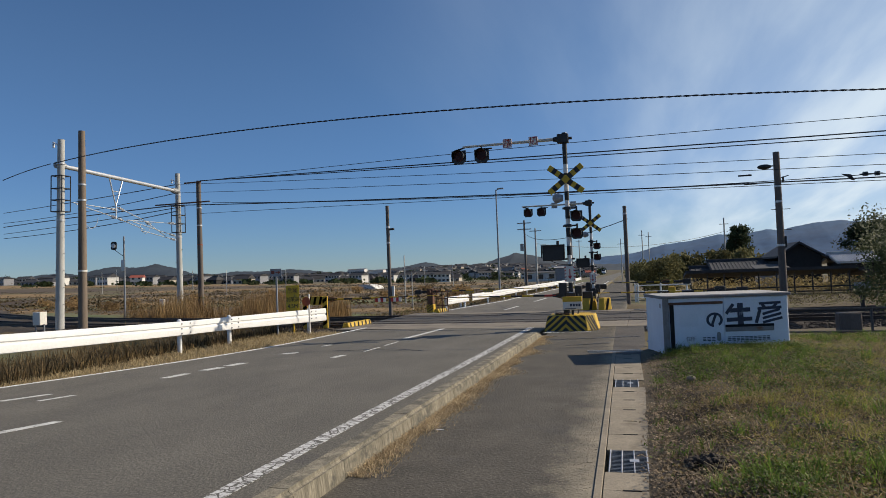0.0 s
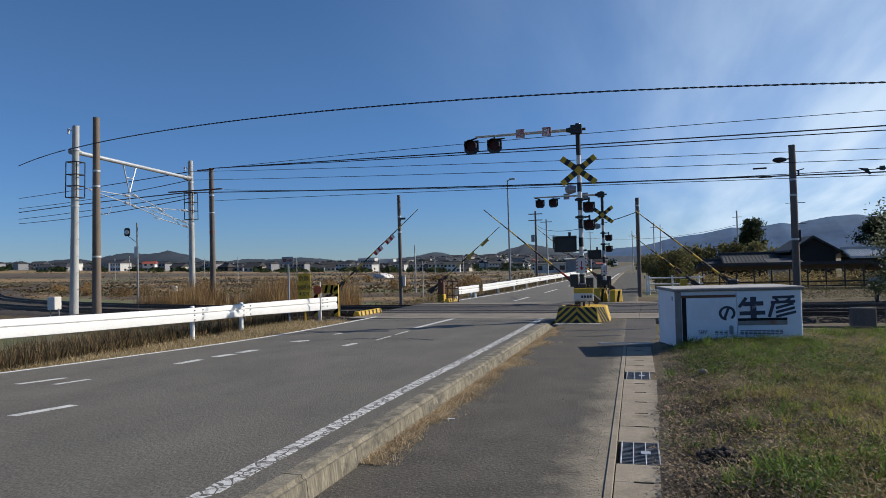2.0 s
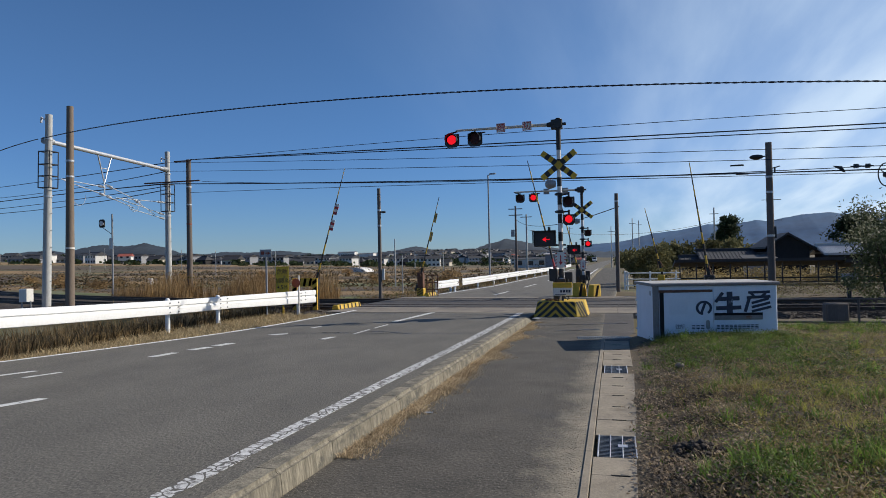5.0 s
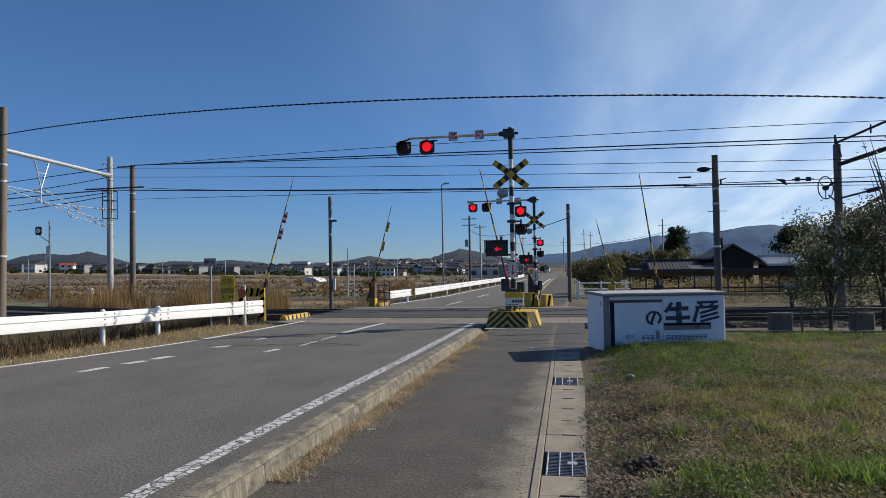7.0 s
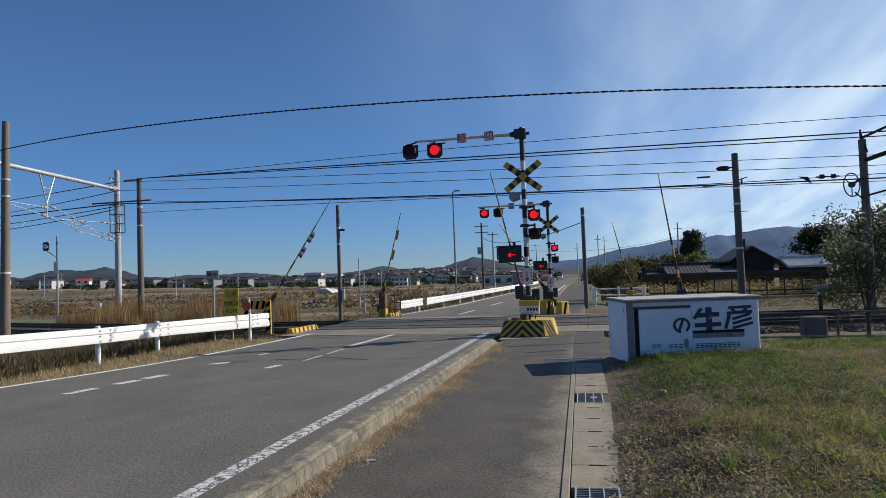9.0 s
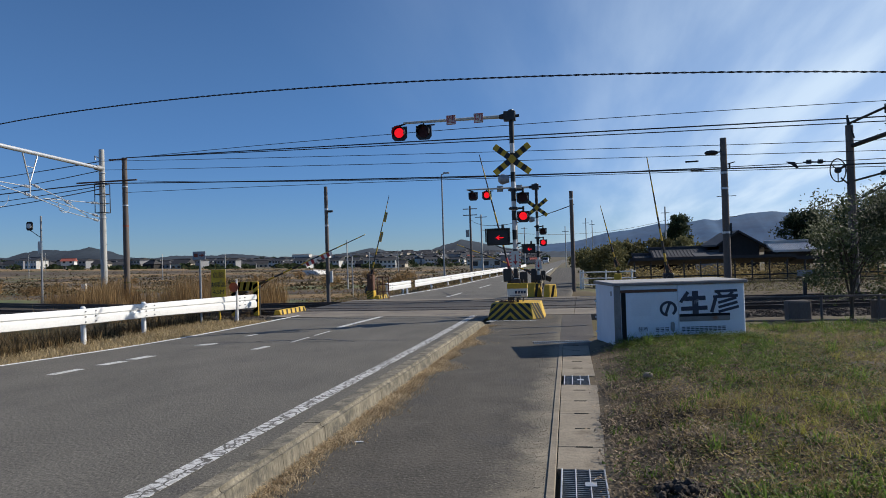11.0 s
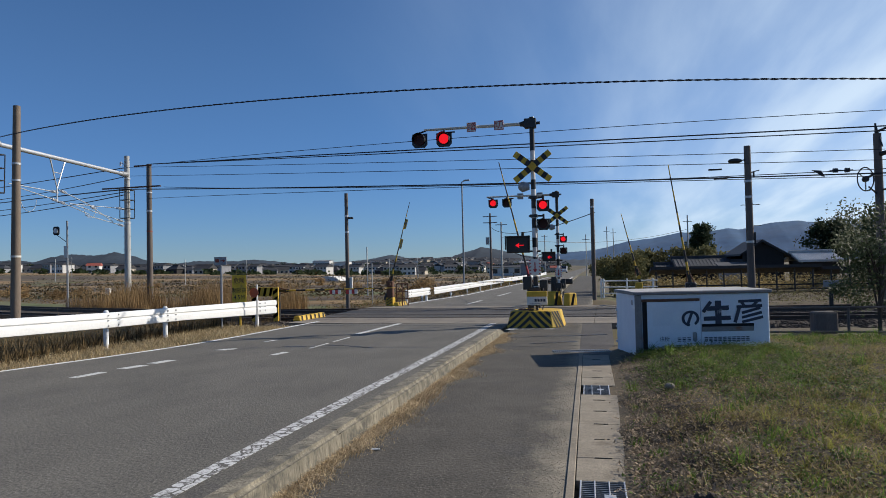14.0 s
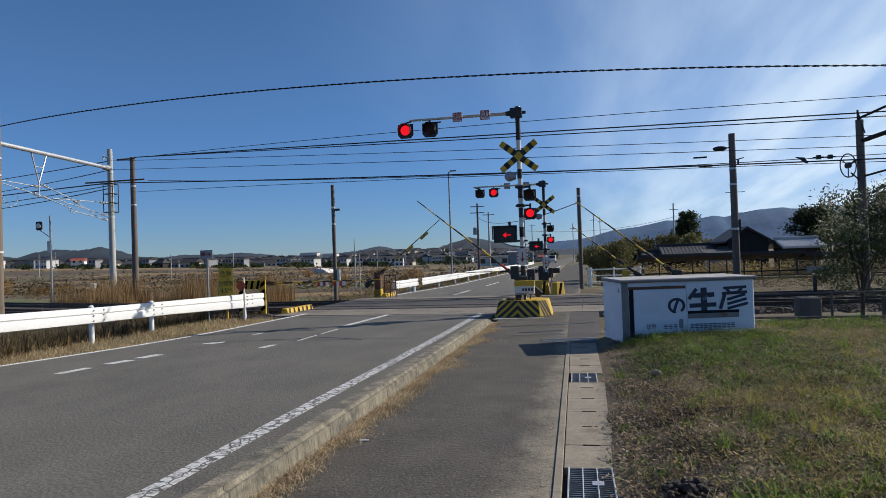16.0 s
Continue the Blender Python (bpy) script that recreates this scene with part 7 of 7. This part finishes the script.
# the rest of the town, too small to tell apart
fv, ff, fm = [], [], []
for x, yy in far_spots:
    z = ground_z(x, yy) - 0.5
    a = hr.choice((0, math.pi / 2, 0.3, -0.35, 0.6))
    w, d, h, rh = hr.uniform(3.6, 6), hr.uniform(3, 4.2), hr.choice((3.0, 5.2, 5.6)), hr.uniform(1.0, 2.2)
    ca, sa = math.cos(a), math.sin(a)
    o = len(fv)
    pts = [(-w, -d, 0), (w, -d, 0), (w, d, 0), (-w, d, 0), (-w, -d, h), (w, -d, h), (w, d, h), (-w, d, h)]
    pts += [(-w - 0.4, -d - 0.4, h), (w + 0.4, -d - 0.4, h), (w + 0.4, d + 0.4, h), (-w - 0.4, d + 0.4, h), (-w * 0.8, 0, h + rh), (w * 0.8, 0, h + rh)]
    fv += [(x + p * ca - q * sa, yy + p * sa + q * ca, z + u) for p, q, u in pts]
    wall, roof = hr.choice((0, 0, 0, 0, 1, 2)), hr.choice((3, 4, 4))
    for q in ((0, 1, 5, 4), (1, 2, 6, 5), (2, 3, 7, 6), (3, 0, 4, 7)):
        ff.append(tuple(o + i for i in q))
        fm.append(wall)
    for q in ((8, 9, 13, 12), (10, 11, 12, 13), (9, 10, 13), (11, 8, 12)):
        ff.append(tuple(o + i for i in q))
        fm.append(roof)
town = from_lists("far_town", fv, ff, "wall_white")
for mname in ("wall_grey", "wall_beige", "roof_dark", "roof_tile"):
    town.data.materials.append(M[mname])
town.data.polygons.foreach_set("material_index", fm)
tagged(town, "crowded small houses on the far slope", "houses", kind="stuff")
# trees and hedges among the houses
tv, tfc = [], []
for i in range(560):
    yy = hr.uniform(440, 980) if i % 5 else hr.uniform(262, 470)
    x = -yy * (hr.uniform(0.06, 1.35) if i % 5 else hr.uniform(0.3, 1.25))
    z, th, tw = ground_z(x, yy) - 0.5, hr.uniform(2.0, 6.0) * (0.6 if yy < 470 else 1.0), hr.uniform(2.0, 6.5) * (0.6 if yy < 470 else 1.0)
    for j in range(46):
        p = Vector((x + hr.gauss(0, 0.5) * tw, yy + hr.gauss(0, 0.5) * tw, z + th * (0.1 + 0.8 * hr.random())))
        u = Vector((hr.gauss(0, 1), hr.gauss(0, 1), hr.gauss(0, 1))).normalized() * (0.6 + 0.5 * hr.random())
        w = u.orthogonal() * 0.7
        o = len(tv)
        tv += [tuple(p - u), tuple(p + w), tuple(p + u), tuple(p - w)]
        tfc.append((o, o + 1, o + 2, o + 3))
tagged(from_lists("far_woods", tv, tfc, "leaf_dark"), "dark garden trees and hedges between the distant houses", "trees", kind="stuff")
# school, large white building
sc = house("school_building", 17, 8, 9.7, 0.4, "wall_white", "wall_grey", "long pale three-storey school building on a rise", "school", windows=7, storeys=3)
sc.matrix_basis = pose(-258, 590, ground_z(-258, 590) - 0.3)
sc2 = house("school_building", 15, 8, 8.4, 0.4, "wall_white", "wall_grey", "lower pale school wing with flat roof", "school", windows=6, storeys=2)
sc2.matrix_basis = pose(-240, 595, ground_z(-240, 595) - 0.3)
wf = house("workshop", 9, 8, 2.7, 0.4, "wall_white", "roof_tile", "low white workshop building beside the far road", "workshop", windows=3)
wf.matrix_basis = pose(-25.5, 185, ground_z(-25.5, 185) - 0.3)
wf = house("workshop", 4, 5, 3.6, 0.4, "wall_grey", "wall_grey", "pale grey storage hall beside the far road", "workshop", windows=0)
wf.matrix_basis = pose(-18.5, 175, ground_z(-18.5, 175) - 0.3)
# greenhouse arch in the fields
gh = thing("greenhouse", (-56, 132, ground_z(-56, 134)), "low white plastic tunnel in the fields", "greenhouse")
bm = B()
prism(bm, [(2.6 * math.cos(a), 1.0 * math.sin(a)) for a in [math.pi * i / 10 for i in range(11)]], 0, 5, "y")
part("cover", bm, "wall_white", gh, smooth=True)

# buildings beyond the tracks on the pavement side
dh = thing("dark_house", (12.6, 60, -0.4), "dark gabled wooden house with black roof", "house")
bm = B()
box(bm, -1.45, 1.6, 0, 7, 0, 2.1)
part("wall", bm, "wall_dark", dh)
bm = B()
prism(bm, [(-1.7, 2.35), (0, 3.45), (2.35, 2.0), (2.35, 2.15), (0, 3.63), (-1.7, 2.5)], -0.4, 7.4, "y")
part("roof", bm, "roof_dark", dh)
bm = B()
prism(bm, [(-1.45, 2.1), (-1.45, 2.5), (0, 3.42), (1.6, 2.45), (1.6, 2.1)], 0.0, 0.2, "y")
part("gable", bm, "wall_dark", dh)


def tiled_house(at, w, d, h, rh, label, rows=16, wall="wall_dark", ribs="roof_tile"):
    t = thing("tiled_house", at, label, "house")
    bm = B()
    box(bm, -w / 2, w / 2, 0, d, 0, h)
    part("wall", bm, wall, t)
    bm = B()
    prism(bm, [(-0.5, h - 0.1), (d / 2, h + rh), (d + 0.5, h - 0.1), (d + 0.5, h + 0.05), (d / 2, h + rh + 0.18), (-0.5, h + 0.05)], -w / 2 - 0.4, w / 2 + 0.4, "x")
    r = part("roof", bm, ribs, t)
    L = math.hypot(d / 2 + 0.5, rh)
    a = math.atan2(rh + 0.1, d / 2 + 0.5)
    for i in range(rows):
        x = -w / 2 - 0.3 + (w + 0.6) * i / (rows - 1)
        bm = B()
        rod(bm, (x, -0.5, h + 0.06), (x, d / 2, h + rh + 0.19), 0.04, 0.04, 6)
        part("tile_ridge", bm, ribs, r)
    bm = B()
    box(bm, -w / 2 - 0.5, w / 2 + 0.5, d / 2 - 0.15, d / 2 + 0.15, h + rh + 0.1, h + rh + 0.4, 0.03)
    part("ridge", bm, ribs, r)
    return t


tiled_house((9.6, 64, -0.5), 5.8, 5, 1.6, 0.6, "long low house with grey tiled roof", 22)
tiled_house((16.2, 58, -0.5), 2.3, 4, 1.95, 0.45, "house with silver-grey tiled roof", 18, ribs="galv")
tiled_house((6.6, 64, -0.5), 3.0, 4, 1.1, 0.6, "low shed with tiled roof", 10)
ln = thing("lean_to", (10.6, 57.5, -0.4), "pale lean-to with white wall", "shed")
bm = B()
box(bm, -1.4, 0.6, 0, 2, 0.0, 1.5)
part("wall", bm, "wall_grey", ln)
bm = B()
prism(bm, [(-0.3, 1.5), (2.2, 1.8), (2.2, 1.88), (-0.3, 1.58)], -1.7, 0.8, "x")
part("roof", bm, "roof_tile", ln)

# long low roofed shelter behind the tracks
sh = thing("long_shelter", (3.0, 44.5, -0.5), "long low dark shelter with slim posts", "shelter", rz=0)
bm = B()
prism(bm, [(0, 1.62), (2.4, 1.3), (2.4, 1.42), (0, 1.8)], 0, 9.5, "x")
part("roof", bm, "roof_dark", sh)
bm = B()
prism(bm, [(0, 1.47), (2.4, 1.15), (2.4, 1.27), (0, 1.66)], 9.5, 23, "x")
part("roof", bm, "roof_dark", sh)
for i in range(24):
    bm = B()
    x = 0.3 + i * 0.97
    rod(bm, (x, 0.15, 0), (x, 0.15, 1.5 if x < 9.5 else 1.4), 0.045, 0.045, 6)
    part("post", bm, "black", sh)
for z in (0.35, 0.62):
    bm = B()
    rod(bm, (0, 0.15, z), (23, 0.15, z), 0.04, 0.04, 6)
    part("rail", bm, "black", sh)

# fence of the far pavement and track fence
fn = thing("pipe_fence", (0.05, 34.8, -0.2), "white pipe fence beside the far pavement", "fence")
for x in (0.0, 0.12, 1.2, 2.4):
    bm = B()
    rod(bm, (x, 0, 0), (x, 0, 1.05), 0.045, 0.045, 10)
    part("post", bm, "white_paint", fn)
for z in (0.35, 0.65, 0.95):
    bm = B()
    rod(bm, (0, 0, z), (2.6, 0, z), 0.03, 0.03, 8)
    part("rail", bm, "white_paint", fn)
tf = thing("track_fence", (3.3, 18.35, -0.1), "low grey pipe and mesh fence before the tracks", "fence")
for x in (0.0, 2.2, 3.4, 4.6, 6.0, 7.4):
    bm = B()
    rod(bm, (x, 0.02 * x * x * 0.2, -0.2), (x, 0.02 * x * x * 0.2, 0.62), 0.03, 0.03, 8)
    part("post", bm, "pole_brown", tf)
for z in (0.05, 0.6):
    bm = B()
    for a, b in ((0.0, 2.2), (2.2, 3.4), (3.4, 4.6), (4.6, 6.0), (6.0, 7.4)):
        rod(bm, (a, 0.004 * a * a, z), (b, 0.004 * b * b, z), 0.025, 0.025, 8)
    part("rail", bm, "pole_brown", tf)
for x, w in ((5.15, 0.5), (7.0, 0.45)):
    bk = thing("concrete_block", (x, 18.9, -0.35), "square concrete foundation block by the tracks", "block")
    bm = B()
    box(bm, -w / 2, w / 2, -0.2, 0.2, 0, 0.72, 0.03)
    part("body", bm, "pole_brown", bk)
for x, yy, h in ((7.75, 27.1, 0.9),):
    mk = thing("marker_post", (x, yy, -0.25), "short dark marker post with white plate", "marker")
    bm = B()
    box(bm, -0.06, 0.06, -0.05, 0.05, 0, h, 0.01)
    part("post", bm, "black", mk)
    bm = B()
    box(bm, -0.25, 0.25, -0.08, -0.05, h - 0.02, h + 0.2, 0.01)
    part("plate", bm, "grey_metal", mk)
st = thing("concrete_stop", (3.9, 16.3, -0.3), "pale concrete strip beside the hut", "kerb", rz=22)
bm = B()
box(bm, -0.6, 1.5, -0.08, 0.08, 0, 0.32, 0.02)
part("strip", bm, "concrete", st)
# small light stone in the grass
bm = B()
bmesh.ops.create_icosphere(bm, subdivisions=2, radius=0.05, matrix=Matrix.Diagonal((1.2, 0.8, 0.8, 1)))
so = link("stone", bm, "concrete")
so.location = (0.9, 9.75, bank_z(0.9, 9.75) + 0.05)
tagged(so, "pale stone lying in the cut grass", "stone")
bm = B()
prism(bm, [(0, 0), (0.09, 0.012), (0.08, 0.04), (0.01, 0.03)], 0.004, 0.01, "z")
so = link("litter", bm, "lamp_white")
so.location = (-1.86, 7.3, 0)
tagged(so, "small white scrap lying on the pavement", "litter")


# ---------- hills ----------
def hill(name, pts, y, depth, material, label, rough=3.0, seed=0):
    """A wooded ridge: pts are (x, height) along its crest."""
    v, f = [], []
    xs = np.linspace(pts[0][0], pts[-1][0], 420)
    hs = np.interp(xs, [p[0] for p in pts], [p[1] for p in pts])
    for r, k in enumerate((0.0, 0.25, 0.6, 1.0, 0.6)):
        for x, h in zip(xs, hs):
            n = noise.fractal(Vector((x * 0.012, r * 1.7, seed)), 0.9, 2.1, 5)
            n2 = noise.noise(Vector((x * 0.09, r * 3.0, seed + 5)))
            v.append((float(x), y + depth * (r / 4 - 0.75), -3 + max(0, (h + 3.5 + rough * n) * k + ((0.45 * rough * n2 + 0.3 * rough * noise.noise(Vector((x * 0.23, r * 5.0, seed + 9)))) if k else 0))))
    n = len(xs)
    for r in range(4):
        for i in range(n - 1):
            f.append((r * n + i, r * n + i + 1, (r + 1) * n + i + 1, (r + 1) * n + i))
    o = from_lists(name, v, f, material)
    o.data.shade_smooth()
    return tagged(o, label, "hill", kind="structure")


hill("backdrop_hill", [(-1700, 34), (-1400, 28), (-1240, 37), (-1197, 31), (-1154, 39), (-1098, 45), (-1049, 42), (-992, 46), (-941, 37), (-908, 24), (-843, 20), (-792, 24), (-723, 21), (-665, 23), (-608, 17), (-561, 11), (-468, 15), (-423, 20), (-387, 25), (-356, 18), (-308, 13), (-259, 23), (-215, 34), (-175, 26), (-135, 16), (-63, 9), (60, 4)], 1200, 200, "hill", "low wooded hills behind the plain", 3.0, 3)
hill("backdrop_mountain", [(-420, 5), (-201, 14), (-120, 20), (-56, 28), (5, 35), (53, 46), (113, 54), (159, 62), (216, 62), (254, 68), (276, 64), (306, 71), (345, 77), (387, 79), (430, 74), (480, 66), (560, 76), (700, 92), (1000, 82), (1600, 50)], 1500, 300, "hill_hazed", "mountain ridge coloured blue-grey with distance haze", 2.2, 4)



# ---------- van on the far road ----------
van = thing("van", (0, 0, 0), "white van coming along the far road", "van")
bm = B()
prism(bm, [(-2.2, 0.35), (2.1, 0.35), (2.1, 1.75), (1.7, 1.95), (-1.0, 1.95), (-1.7, 1.15), (-2.2, 1.0)], -0.84, 0.84, "x")
bmesh.ops.bevel(bm, geom=list(bm.edges), offset=0.06, segments=2, affect="EDGES")
body = part("body", bm, "car_white", van)
bm = B()
prism(bm, [(-1.72, 1.18), (-1.08, 1.86), (-1.12, 1.89), (-1.76, 1.2)], -0.72, 0.72, "x")
part("windscreen", bm, "glass", body)
for x in (-0.62, 0.62):
    bm = B()
    box(bm, x - 0.16, x + 0.16, -2.23, -2.18, 0.72, 0.9, 0.02)
    part("headlight", bm, "lamp_white", body)
for x in (-0.76, 0.76):
    for yy in (-1.4, 1.4):
        bm = B()
        disc(bm, (x, yy, 0.3), 0.3, (1, 0, 0), 0.2, 16)
        part("wheel", bm, "tyre", van)


# ---------- what moves ----------
RISE = [(0.0, 0.5), (0.4, 2), (0.7, 10), (1.0, 19.5), (1.5, 30), (2.0, 40.5), (2.5, 53), (3.0, 65), (3.5, 71), (4.0, 75), (4.6, 77)]
FALL_FIRST = [(8.2, 77), (8.5, 70), (9.0, 57), (9.5, 49), (10.0, 41.5), (10.6, 30), (11.2, 18), (11.8, 6), (12.2, 1), (16.0, 0.5)]
FALL_LATER = [(13.9, 77), (14.5, 68.5), (15.0, 59), (15.5, 49), (16.0, 39)]


# how far each boom stands from the common upper angle
REACH = {"p1": 0.16, "n1": -0.11, "l2": -0.06}


def motions():
    for key, (arm, d, zp) in GATES.items():
        rows = RISE + (FALL_FIRST if key in ("n1", "f1") else FALL_LATER)
        reach = REACH.get(key, 0.0)
        walk(arm, [(t, pose(0, 0, zp, 0, -(a + reach * max(0, a - 45)) * d, 0)) for t, a in rows])
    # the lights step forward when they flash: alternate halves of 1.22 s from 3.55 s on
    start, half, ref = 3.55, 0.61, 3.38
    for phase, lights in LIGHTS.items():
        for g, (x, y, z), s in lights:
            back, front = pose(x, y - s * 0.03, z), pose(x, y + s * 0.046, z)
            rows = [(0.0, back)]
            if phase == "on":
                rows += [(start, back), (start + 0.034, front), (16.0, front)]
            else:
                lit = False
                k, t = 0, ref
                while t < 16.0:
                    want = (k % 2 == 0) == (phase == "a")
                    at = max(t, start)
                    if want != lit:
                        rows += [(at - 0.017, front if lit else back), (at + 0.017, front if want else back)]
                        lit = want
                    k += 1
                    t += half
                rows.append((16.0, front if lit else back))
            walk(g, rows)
    walk(van, [(0.0, pose(-16.5, 330, -0.9)), (8.0, pose(-12.0, 245, -0.88)), (14.0, pose(-10.6, 190, -0.86)), (16.0, pose(-9.2, 170, -0.86))])


motions()
